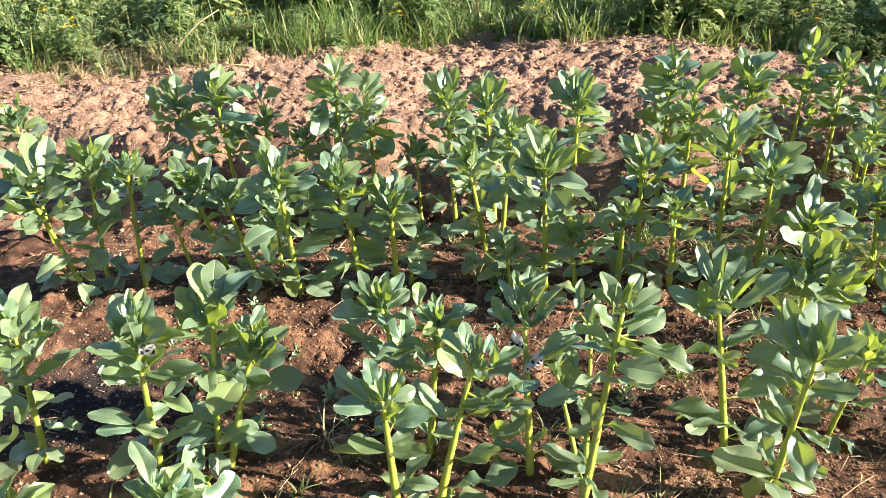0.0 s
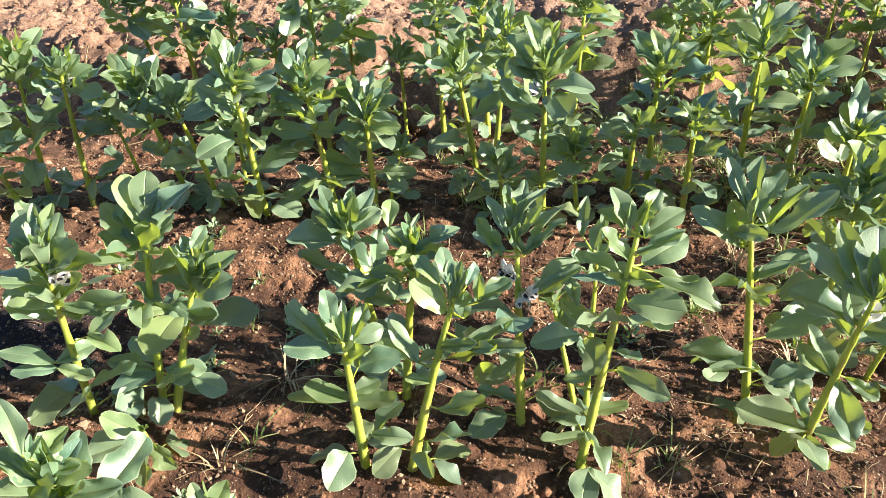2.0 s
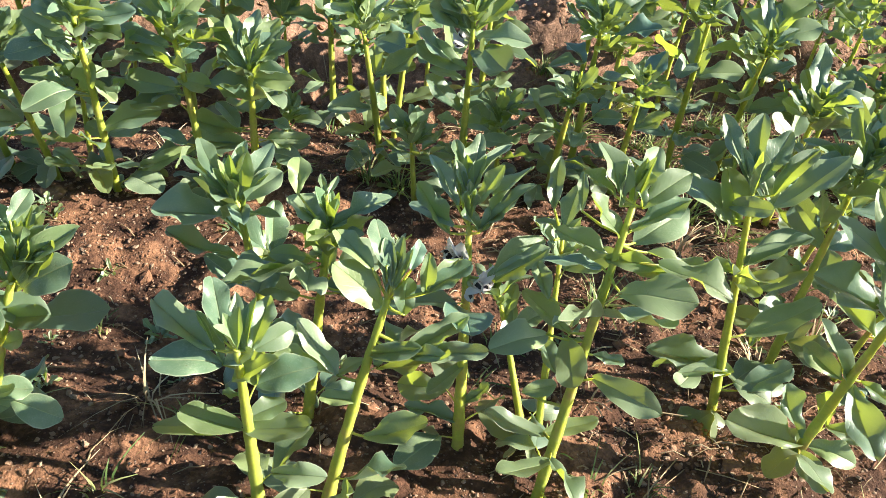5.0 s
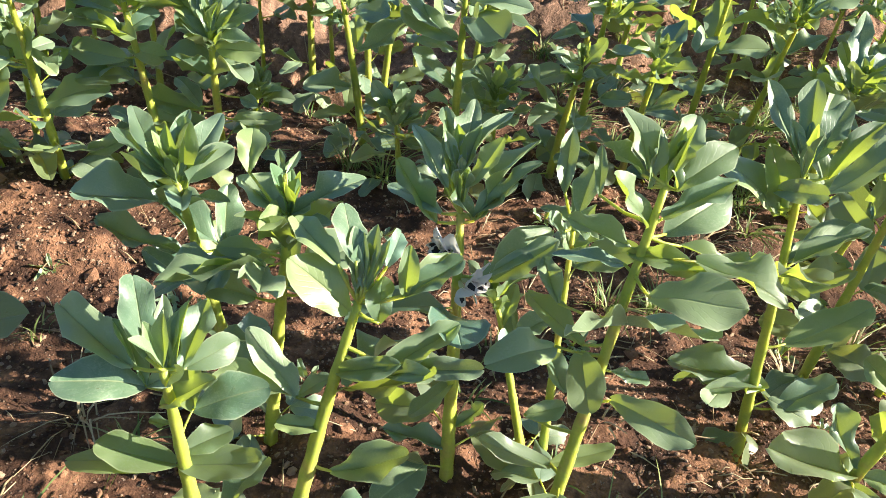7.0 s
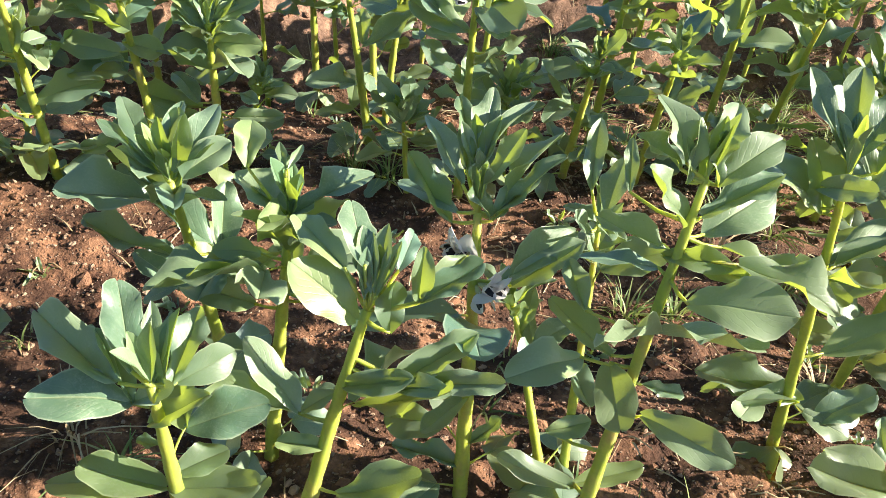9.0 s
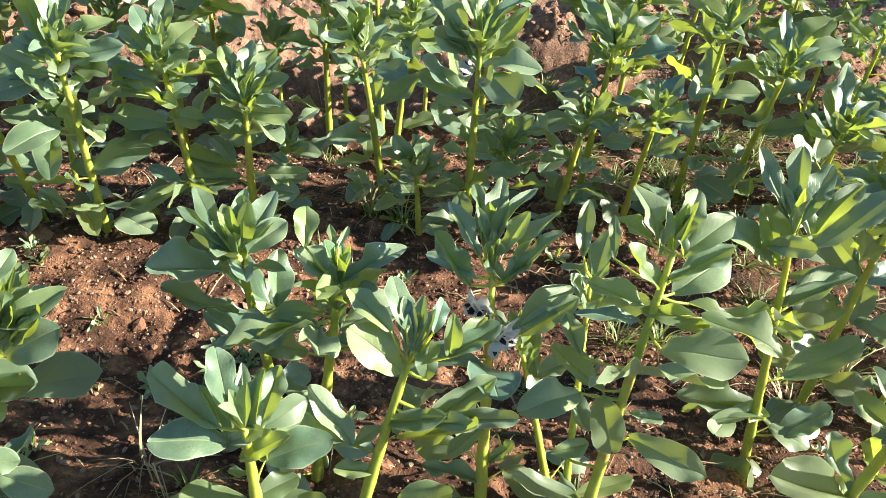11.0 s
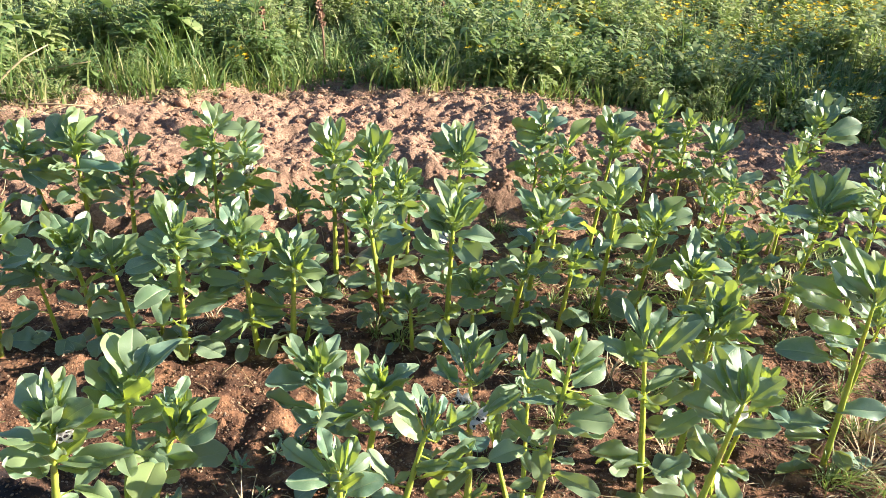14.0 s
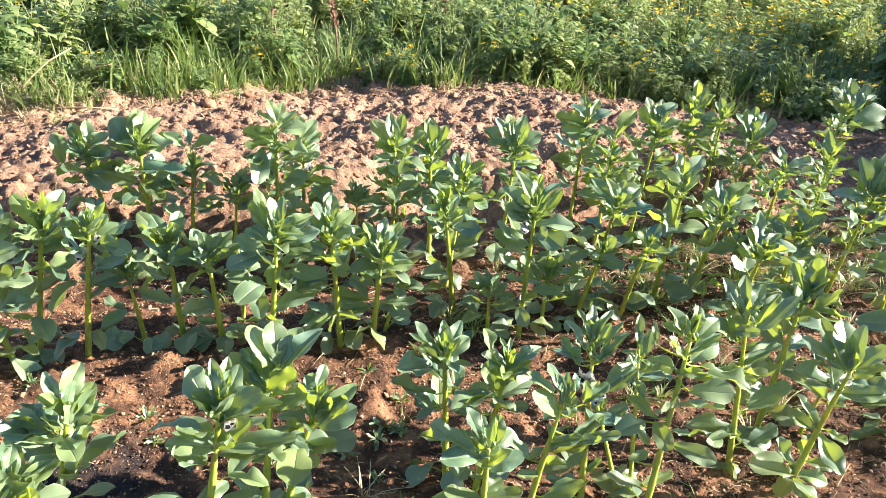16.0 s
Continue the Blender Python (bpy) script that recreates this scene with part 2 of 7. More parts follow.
# ---- ground ----
def smooth_step(a, b, v):
    t = min(max((v - a) / (b - a), 0.0), 1.0)
    return t * t * (3 - 2 * t)


def weed_edge(x):
    """The line, ahead of the plot, where the weeds begin."""
    pts = ((-9, 3.8), (-3.0, 4.38), (-1.5, 4.58), (-0.75, 4.72), (-0.35, 5.1), (0.2, 5.12), (0.65, 4.88), (1.0, 4.84), (1.8, 4.62), (2.6, 4.4), (3.5, 4.0), (6, 3.4), (12, 3.0))
    for (x0, y0), (x1, y1) in zip(pts, pts[1:]):
        if x <= x1:
            return y0 + (y1 - y0) * max(0.0, (x - x0) / (x1 - x0))
    return pts[-1][1]


def ground_height(x, y, detail=True):
    edge = 3.2 + 0.16 * math.sin(x * 2.3 + 0.6) + 0.07 * math.sin(x * 6.1)
    bank = smooth_step(edge - 0.10, edge + 0.30, y)
    fall = 0.17 * (1 - smooth_step(1.4, 3.2, x)) + 0.08
    z = bank * (fall + 0.03 * math.sin(x * 3.1 + y))
    z -= (0.04 + 0.10 * math.exp(-((x + 0.12) / 0.45) ** 2)) * math.exp(-((y - edge + 0.18) / 0.16) ** 2)
    z += 0.055 * math.exp(-((y - 2.28) / 0.27) ** 2) + 0.02 * math.exp(-((y - 1.42) / 0.2) ** 2)
    z -= 0.025 * math.exp(-((y - 1.83) / 0.2) ** 2)
    z -= 0.05 * bank * smooth_step(4.2, 6.0, y)
    if detail:
        v = Vector((x, y, 0))
        z += 0.022 * noise.fractal(v * 3.0, 1.0, 2.0, 3)
        if -4 < x < 6 and 0 < y < 7:
            warp = v + 0.05 * noise.noise_vector(v * 7.0)
            lumps = max(0.0, noise.noise(warp * 8.0 + Vector((3, 1, 0))))
            knobs = 0.45 - noise.voronoi(warp * 19.0 + Vector((1, 5, 0)))[0][0]
            crumbs = noise.fractal(warp * 16.0 + Vector((5, 2, 1)), 0.75, 2.1, 4)
            patch = 0.5 + 0.9 * noise.noise(v * 2.1 + Vector((4, 4, 4)))
            z += (0.018 + 0.034 * patch + 0.006 * bank) * lumps + (0.007 * patch + 0.012 * bank) * knobs
            z += (0.0100 + 0.0090 * bank) * crumbs + (0.030 + 0.034 * (1 - smooth_step(4.1, 4.7, y))) * bank * noise.noise(v * 3.4 + Vector((0, 2, 0))) + 0.011 * bank * noise.noise(warp * 24.0)
    return z


def spaced(lo, hi, step, reach):
    """Even steps between lo and hi, growing ones outside to reach."""
    mid = [lo + step * i for i in range(int((hi - lo) / step) + 1)]
    out, d, p = [], step, 0.0
    while p < reach:
        d *= 1.22
        p += d
        out.append(p)
    return [lo - p for p in reversed(out)] + mid + [mid[-1] + p for p in out]


def build_ground():
    xs = spaced(-2.1, 2.9, 0.0104, 400.0)
    ys = spaced(0.6, 5.4, 0.0104, 400.0)
    verts = [(x, y, ground_height(x, y)) for y in ys for x in xs]
    w = len(xs)
    faces = [(j * w + i, j * w + i + 1, (j + 1) * w + i + 1, (j + 1) * w + i) for j in range(len(ys) - 1) for i in range(w - 1)]
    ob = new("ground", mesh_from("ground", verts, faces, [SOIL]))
    tagged(ob, "dry reddish-brown crumbly garden soil with a raised bank", "soil", kind="structure")


build_ground()


def lump_shapes(count, cuts):
    """A few irregular clod shapes as vertex and face lists."""
    shapes = []
    for s in range(count):
        bm = bmesh.new()
        bmesh.ops.create_icosphere(bm, subdivisions=cuts, radius=1.0)
        for v in bm.verts:
            k = 1 + 0.60 * noise.noise(v.co * 1.5 + Vector((s * 7.3, 0, 0))) + 0.45 * noise.noise(v.co * 4.0 + Vector((0, s * 5.1, 0)))
            v.co = v.co * k
            v.co.z *= 0.72
        bm.verts.ensure_lookup_table()
        shapes.append(([v.co.copy() for v in bm.verts], [tuple(v.index for v in f.verts) for f in bm.faces]))
        bm.free()
    return shapes


def scatter_lumps(name, label, category, count, cuts, seed, area, size_of, smooth, mat=CLOD):
    rng = random.Random(seed)
    shapes = lump_shapes(7, cuts)
    verts, faces = [], []
    for n in range(count):
        x, y = rng.uniform(area[0], area[1]), rng.uniform(area[2], area[3])
        s = size_of(x, y, rng)
        if s <= 0:
            continue
        m = Matrix.Translation((x, y, ground_height(x, y) + s * 0.2)) @ Euler((rng.uniform(-0.6, 0.6), rng.uniform(-0.6, 0.6), rng.uniform(0, 6.28))).to_matrix().to_4x4() @ Matrix.Diagonal((s * rng.uniform(0.8, 1.5), s, s * rng.uniform(0.7, 1.1), 1))
        vs, fs = shapes[rng.randrange(7)]
        o = len(verts)
        verts.extend(m @ v for v in vs)
        faces.extend(tuple(i + o for i in f) for f in fs)
    tagged(new(name, mesh_from(name, verts, faces, [mat], smooth=smooth)), label, category, kind="stuff")


def crumb_size(x, y, rng):
    patch = noise.noise(Vector((x * 2.2, y * 2.2, 8)))
    if rng.random() > 0.55 + 0.6 * patch:
        return 0
    return 0.0015 + 0.0040 * rng.random() ** 2.8


def clod_size(x, y, rng):
    bank = smooth_step(2.75, 3.15, y)
    if bank < 0.5 and rng.random() < 0.82:
        return 0
    if y > weed_edge(x) + 0.2:
        return 0
    return 0.0032 + 0.0105 * rng.random() ** 2.6


scatter_lumps("soil_crumbs", "small pale crumbs and grit on the soil", "soil crumbs", 72000, 1, 5, (-1.4, 1.9, 1.0, 3.1), crumb_size, False, GRIT)
def stone_size(x, y, rng):
    if y < 3.0 and rng.random() < 0.85 or y > weed_edge(x) + 0.2:
        return 0
    return 0.012 + 0.022 * rng.random() ** 3


scatter_lumps("large_clods", "larger rough clods of dry earth", "soil clods", 900, 2, 9, (-2.6, 3.8, 1.0, 5.4), stone_size, True)
scatter_lumps("soil_clods", "crumbly reddish clods of earth on the bank", "soil clods", 36000, 1, 6, (-3.2, 4.6, 0.8, 5.6), clod_size, False)


# ---- broad bean plants ----
LEAF_TIP = {}   # where the tip of each leaflet shape lies


def leaflet_mesh(name, width, fold, curl, wave, blunt, seed, mat):
    """An oval leaflet one unit long, creased along its midrib, its base at the origin, along y, its upper side to z."""
    nx, ny = 6, 14
    rng = random.Random(seed)
    ph, ph2, bend = rng.uniform(0, 6), rng.uniform(0, 6), rng.uniform(-0.10, 0.10)
    skew, twist = rng.uniform(-0.25, 0.25), rng.uniform(-0.5, 0.5)
    verts, uvs, faces = [], [], []
    for j in range(ny + 1):
        t = 0.5 - 0.5 * math.cos(math.pi * j / ny)
        half = 0.5 * width * (math.sin(math.pi * min(1.0, t ** 1.2 * 0.993 + 0.006)) ** blunt)
        y0 = math.sin(curl * t) / curl if abs(curl) > 1e-3 else t
        z0 = -(1 - math.cos(curl * t)) / curl if abs(curl) > 1e-3 else 0
        for i in range(nx + 1):
            s = 2 * i / nx - 1
            a = abs(s)
            f = fold * (1 + (skew if s > 0 else -skew)) * (1.1 - 0.45 * t)
            rise = a * math.sin(f) - 0.35 * a ** 3 * math.sin(f * 0.9)
            x = s * half * (0.35 + 0.65 * math.cos(f)) * (1 + 0.09 * math.sin(t * 8 + ph + 2.0 * (s > 0)) + 0.05 * math.sin(t * 16 + ph2 + 2.6 * (s > 0)))
            rip = wave * a ** 2 * (math.sin(t * 10 + ph + (1.7 if s > 0 else 0)) + 0.4 * math.sin(t * 18 + ph2 + (2.9 if s > 0 else 0))) * (0.3 + t * (1 - t) * 3)
            z = half * rise + rip + 0.02 * math.sin(t * 7 + ph2) + x * math.sin(twist * t)
            verts.append(Vector((x + bend * t * t, y0 + 0.05 * a * a * (t - 0.5), z0 + z)))
            uvs.append((i / nx, t))
    w = nx + 1
    for j in range(ny):
        for i in range(nx):
            a = j * w + i
            faces.append((a, a + 1, a + 1 + w, a + w))
    me = mesh_from(name, verts, faces, [mat], uvs=uvs)
    LEAF_TIP[me] = verts[-1 - nx // 2]
    for e in me.edges:
        if e.vertices[0] % w == nx // 2 and e.vertices[1] % w == nx // 2:
            e.use_edge_sharp = True
    return me


MATURE = [leaflet_mesh("leaflet", 0.55 + 0.05 * (k % 3), 0.36 + 0.22 * (k % 4), -0.65 + 0.36 * (k % 5), 0.045 + 0.022 * (k % 4), 0.50 + 0.06 * (k % 3), k, LEAF) for k in range(16)]
LOWER = [leaflet_mesh("lower_leaflet", 0.68 + 0.08 * (k % 3), 0.18 + 0.12 * (k % 3), 0.35 + 0.25 * (k % 3), 0.06, 0.58, 40 + k, OLD) for k in range(6)]
TOPS = [leaflet_mesh("top_leaflet", 0.46 + 0.05 * (k % 3), 0.42 + 0.20 * (k % 4), -0.45 + 0.34 * (k % 4), 0.05 + 0.02 * (k % 3), 0.55 + 0.06 * (k % 3), 60 + k, LEAF) for k in range(12)]
BUDS = [leaflet_mesh("bud_leaflet", 0.32 + 0.05 * (k % 3), 0.75 + 0.12 * (k % 3), -0.3 + 0.2 * (k % 3), 0.01, 0.8, 80 + k, YOUNG) for k in range(6)]


def petiole_meshes():
    out = []
    for k in range(3):
        verts, faces = [], []
        path = [Vector((0.02 * math.sin(t * 3 + k), t, 0.10 * t * (1 - t) * (k - 0.6))) for t in (0, 0.25, 0.5, 0.75, 1.0)]
        tube(verts, faces, path, [0.060, 0.045, 0.040, 0.036, 0.030], 5)
        # a small stipule at the node
        o = len(verts)
        verts.extend((Vector((-0.02, 0.0, 0.02)), Vector((-0.16, 0.16, 0.06)), Vector((-0.03, 0.30, 0.09)), Vector((0.16, 0.15, 0.06)), Vector((0.03, 0.28, 0.09))))
        faces.extend(((o, o + 1, o + 2), (o, o + 3, o + 4)))
        out.append(mesh_from("petiole", verts, faces, [STEM]))
    return out


PETIOLES = petiole_meshes()


def flower_mesh(seed):
    """A white pea-like flower with dark wing spots, about one unit long, along y."""
    rng = random.Random(seed)
    verts, faces, mats = [], [], []

    def petal(length, width, tilt, side, fold, mat, offset, nx=6, ny=7):
        o = len(verts)
        for j in range(ny + 1):
            t = 0.5 - 0.5 * math.cos(math.pi * j / ny)
            half = width * 0.5 * math.sin(math.pi * (0.10 + 0.87 * t)) ** 0.65
            for i in range(nx + 1):
                s = 2 * i / nx - 1
                p = Vector((s * half, t * length, abs(s) ** 1.6 * half * fold + 0.12 * math.sin(t * 3) + 0.03 * math.sin(5 * s + 4 * t)))
                p = Euler((tilt * (0.4 + 0.6 * t), side, 0)).to_matrix() @ p
                verts.append(p + offset)
        for j in range(ny):
            for i in range(nx):
                a = o + j * (nx + 1) + i
                faces.append((a, a + 1, a + nx + 2, a + nx + 1))
                mats.append(1 if mat == 1 and 2 <= j <= 4 and 1 <= i <= 3 else 0)

    petal(1.0, 0.85, 0.9 + rng.uniform(-0.2, 0.3), 0, -0.45, 0, Vector((0, 0.25, 0.05)))
    petal(0.78, 0.52, 0.25, 1.0, 0.3, 1, Vector((0.06, 0.28, 0)))
    petal(0.78, 0.52, 0.25, -1.0, 0.3, 1, Vector((-0.06, 0.28, 0)))
    o = len(verts)
    path = [Vector((0, -0.05, 0)), Vector((0, 0.12, 0)), Vector((0, 0.30, 0.02)), Vector((0, 0.42, 0.03))]
    n0 = len(faces)
    tube(verts, faces, path, [0.05, 0.11, 0.12, 0.10], 6)
    mats.extend([2] * (len(faces) - n0))
    return mesh_from("flower", verts, faces, [PETAL, BLOTCH, CALYX], mats)


FLOWERS = [flower_mesh(s) for s in range(4)]


def put_leaflet(parent, at, direction, normal, length, meshes, rng, name="leaflet", label=""):
    m = Matrix.Translation(at) @ frame_of(direction, normal) @ Matrix.Diagonal((length, length, length, 1))
    return child(name, meshes[rng.randrange(len(meshes))], parent, m, label)


def compound_leaf(plant, at, az, elev, petiole, size, count, meshes, rng, droop=0.35, spread=0.75):
    """A petiole with its pairs of leaflets."""
    d = Vector((math.cos(az) * math.cos(elev), math.sin(az) * math.cos(elev), math.sin(elev)))
    side = Vector((-math.sin(az), math.cos(az), 0))
    up = side.cross(d) * -1
    if up.z < 0:
        up = -up
    m = Matrix.Translation(at) @ frame_of(d, up) @ Matrix.Diagonal((petiole, petiole, petiole, 1))
    leaf = child("leaf", PETIOLES[rng.randrange(3)], plant, m)
    end = at + d * petiole
    for i in range(count):
        pair, s = i // 2, 1 if i % 2 else -1
        base = end - d * petiole * (0.02 + 0.42 * pair)
        if count == 1:
            s = 0
        dd = d + side * s * spread * rng.uniform(0.7, 1.25) + Vector((0, 0, -droop * rng.uniform(0.4, 1.4)))
        nn = up + d * -0.25 + side * s * rng.uniform(-0.55, 0.15) + Vector((rng.uniform(-0.2, 0.2), rng.uniform(-0.2, 0.2), 0))
        put_leaflet(leaf, base, dd, nn, size * rng.uniform(0.82, 1.12) * (1 - 0.12 * pair), meshes, rng)
    return leaf


def stem_path(base, crown, bend, n=9):
    mid = base.lerp(crown, 0.5) + bend
    out = []
    for i in range(n):
        t = i / (n - 1)
        out.append(base * (1 - t) ** 2 + mid * 2 * t * (1 - t) + crown * t * t)
    return out


def at_path(path, t):
    f = t * (len(path) - 1)
    i = min(int(f), len(path) - 2)
    return path[i].lerp(path[i + 1], f - i)


plant_stems = {}


def shoot(plant, base, crown, bend, rng, wild=True, fill=0.0, size=0.100, thick=0.0079, turn=None, low=3, bare=0.28, flowers=0, lush=1.0):
    """One upright stem with its leaves, flowers and tuft of top leaves."""
    path = stem_path(base, crown, bend)
    n = len(path)
    fine = [at_path(path, i / 16) for i in range(17)]
    length = sum((b - a).length for a, b in zip(path, path[1:]))
    verts, faces = [], []
    radii = [thick * (1.12 - 0.62 * (i / 16) ** 1.3) * (1.16 if i % 2 == 0 else 1.0) for i in range(17)]
    tube(verts, faces, fine, radii, 8, 0.07)
    child("stem", mesh_from("stem", [v - base for v in verts], faces, [STEM]), plant, Matrix.Translation(base))
    az = rng.uniform(0, 6.28) if turn is None else turn
    plant_stems.setdefault(plant, []).append(path)
    # leaves crowded near the foot
    for k in range(low):
        t = 0.05 + 0.07 * k
        compound_leaf(plant, at_path(path, t), az + k * 2.6 + rng.uniform(-0.4, 0.4), rng.uniform(0.25, 0.7), rng.uniform(0.03, 0.05), size * rng.uniform(0.7, 0.95), 2, LOWER if k < 2 else MATURE, rng, 0.55, 0.8)
    # alternate leaves up the stem
    count = int(length * max(fill * 1.3, 0.2) / 0.06) if not wild else max(2, int(length * (1 - bare) / 0.046 * lush))
    for k in range(count):
        low_end = bare if wild else 0.42
        t = low_end + (0.90 - low_end) * (k + 0.5) / count
        a = az + k * math.pi + rng.uniform(-0.65, 0.65)
        compound_leaf(plant, at_path(path, t), a, rng.uniform(0.25, 0.85), rng.uniform(0.022, 0.042), size * rng.uniform(0.9, 1.2), 2 if k < count * 0.6 else rng.choice((2, 3, 4)), MATURE, rng, 0.22, 0.8)
    # top tuft
    top = path[-1]
    axis = (path[-1] - path[-2]).normalized()
    for tier, (num, elev, drop, sz, cnt, meshes) in enumerate(() if not wild else ((3, 0.45, 0.045, 1.0, 2, MATURE), (3, 0.85, 0.022, 0.95, 3, TOPS), (2, 1.15, 0.0, 0.85, 3, TOPS))):
        for k in range(num):
            a = az + tier * 1.1 + k * 2 * math.pi / num + rng.uniform(-0.4, 0.4)
            compound_leaf(plant, top - axis * drop, a, elev + rng.uniform(-0.2, 0.2), rng.uniform(0.018, 0.038), size * sz * rng.uniform(0.85, 1.15), cnt, meshes, rng, -0.1 * tier, 0.55)
    if not wild:
        for k in range(9 if fill else 0):
            a = az + k * 2.4
            d = axis * rng.uniform(0.55, 1.1) + Vector((math.cos(a), math.sin(a), 0))
            put_leaflet(plant, top - axis * rng.uniform(0.0, 0.05), d, Vector((-math.cos(a), -math.sin(a), 1.0)), size * rng.uniform(0.6, 0.95), TOPS, rng, "leaflet")
    for k in range(5 if wild else 6 if fill else 3):
        a = az + k * 1.26
        d = axis + Vector((math.cos(a), math.sin(a), 0)) * rng.uniform(0.12, 0.42)
        put_leaflet(plant, top + axis * 0.004, d, Vector((-math.cos(a), -math.sin(a), 0.4)), size * rng.uniform(0.5, 0.72), BUDS, rng, "young_leaf")
    # flower clusters in the axils
    for k in range(flowers):
        t = 0.88 - 0.10 * (k // 4)
        p = at_path(path, t)
        a = az + (k // 4) * 2.2 + (k % 4 - 1.5) * 0.45
        d = Vector((math.cos(a), math.sin(a), rng.uniform(-0.5, 0.35)))
        L = rng.uniform(0.026, 0.034)
        child("flower", FLOWERS[rng.randrange(4)], plant, Matrix.Translation(p + d * 0.008) @ frame_of(d, Vector((0, 0, 1))) @ Matrix.Diagonal((L, L, L, 1)))


PLANTS = []


def bean_plant(base, crown, seed, label="grey-green leafy broad bean plant growing in bare soil", bend=(0, 0), side_shoots=(), **kw):
    """A broad bean plant from its foot (x, y) to the middle of its top tuft (x, y, z)."""
    rng = random.Random(seed)
    foot = Vector((base[0], base[1], ground_height(*base) - 0.008))
    plant = thing("broad_bean_plant", foot, label, "bean plant", "broad bean plants in rows")
    top = Vector((crown[0], crown[1], crown[2] - (0.025 if kw.get("wild", True) else 0.055)))
    shoot(plant, foot, top, Vector((bend[0], bend[1], 0.03)), rng, **kw)
    for bx, by, cx, cy, cz in side_shoots:
        b = Vector((bx, by, ground_height(bx, by) - 0.008))
        shoot(plant, b, Vector((cx, cy, cz - 0.02)), Vector((0, 0, 0.01)), rng, size=kw.get("size", 0.10) * 0.75, thick=0.0055, low=1, wild=False, fill=0.35)
    PLANTS.append(plant)
    return plant


KINDS = {"m": MATURE, "f": TOPS, "b": BUDS}
_leaf_rng = random.Random(77)


def hold_leaf(plant, base, tip, normal, width, kind):
    """One leaflet of a plant, from its base to its tip, on its own stalk where it stands off the stem."""
    b, t = Vector(base), Vector(tip)
    near, gap = None, 9.0
    for path in plant_stems[plant]:
        for i in range(33):
            p = at_path(path, i / 32)
            if (p - b).length < gap:
                near, gap = p, (p - b).length
    holder = plant
    if gap > 0.010:
        d = b - near
        verts, faces = [], []
        tube(verts, faces, [Vector(), d * 0.5 + Vector((0, 0, -0.06 * gap)), d], [0.0026, 0.0020, 0.0016], 6)
        holder = child("leaf_stalk", mesh_from("leaf_stalk", verts, faces, [STEM]), plant, Matrix.Translation(near))
    meshes = KINDS[kind]
    me = meshes[_leaf_rng.randrange(len(meshes))]
    length = (t - b).length
    ratio = {"m": 0.53, "f": 0.47, "b": 0.31}[kind]
    wide = min(max(width / ratio, 0.62 * length), 0.98 * length)
    # the upper side turns in towards the stem and up
    d = (t - b).normalized()
    inward = (Vector((0, 0, 1)) - d * d.z).normalized()
    face = Vector(normal).normalized() * 0.8 + inward * 0.5
    tip_at = LEAF_TIP[me]
    chord = math.hypot(tip_at.y, tip_at.z)
    level = Matrix.Rotation(-math.atan2(tip_at.z, tip_at.y), 4, "X")
    m = Matrix.Translation(b) @ frame_of(d, face) @ level @ Matrix.Diagonal((wide, length / chord, length / chord, 1))
    child("young_leaf" if kind == "b" else "leaflet", me, holder, m)


FLOWERING = "grey-green broad bean plant with white black-spotted flowers"
# far row, at the foot of the bank
P101 = bean_plant((-1.03, 3.12), (-1.07, 3.04, 0.54), 101, wild=False, fill=0.8)
P102 = bean_plant((-0.88, 3.06), (-0.874, 2.974, 0.586), 102, wild=False, fill=0.8)
P103 = bean_plant((-0.74, 3.08), (-0.70, 2.99, 0.49), 103, lush=0.7, wild=False, fill=0.8)
P104 = bean_plant((-0.40, 2.98), (-0.397, 2.913, 0.596), 104, wild=False, fill=0.8)
P105 = bean_plant((-0.30, 3.07), (-0.288, 3.007, 0.509), 105, FLOWERING, flowers=4, wild=False, fill=0.8)
P106 = bean_plant((0.04, 2.90), (0.03, 2.807, 0.588), 106, FLOWERING, flowers=6, wild=False, fill=0.8)
P107 = bean_plant((0.20, 2.92), (0.176, 2.846, 0.54), 107, wild=False, fill=0.8)
P109 = bean_plant((0.22, 2.72), (0.255, 2.64, 0.50), 109, wild=False, fill=0.8)
P108 = bean_plant((0.50, 2.90), (0.512, 2.83, 0.557), 108, wild=False, fill=0.8)
P110 = bean_plant((0.88, 3.08), (0.886, 3.03, 0.551), 110, wild=False, fill=1.0)
P111 = bean_plant((0.94, 2.92), (0.929, 2.845, 0.506), 111, wild=False, fill=1.0)
P112 = bean_plant((1.12, 2.96), (1.145, 2.888, 0.60), 112, wild=False, fill=1.0)
P113 = bean_plant((1.40, 3.10), (1.411, 3.066, 0.62), 113, size=0.078, thick=0.0068, wild=False, fill=1.0)
P114 = bean_plant((1.55, 3.08), (1.537, 3.038, 0.58), 114, size=0.078, thick=0.0068, wild=False, fill=1.0)
P115 = bean_plant((1.62, 2.97), (1.612, 2.907, 0.526), 115, size=0.078, thick=0.0068, wild=False, fill=1.0)
P116 = bean_plant((1.98, 2.95), (2.00, 2.85, 0.65), 116, size=0.078, thick=0.0068, wild=False, fill=1.0)
bean_plant((-1.60, 2.82), (-1.556, 2.746, 0.55), 117)
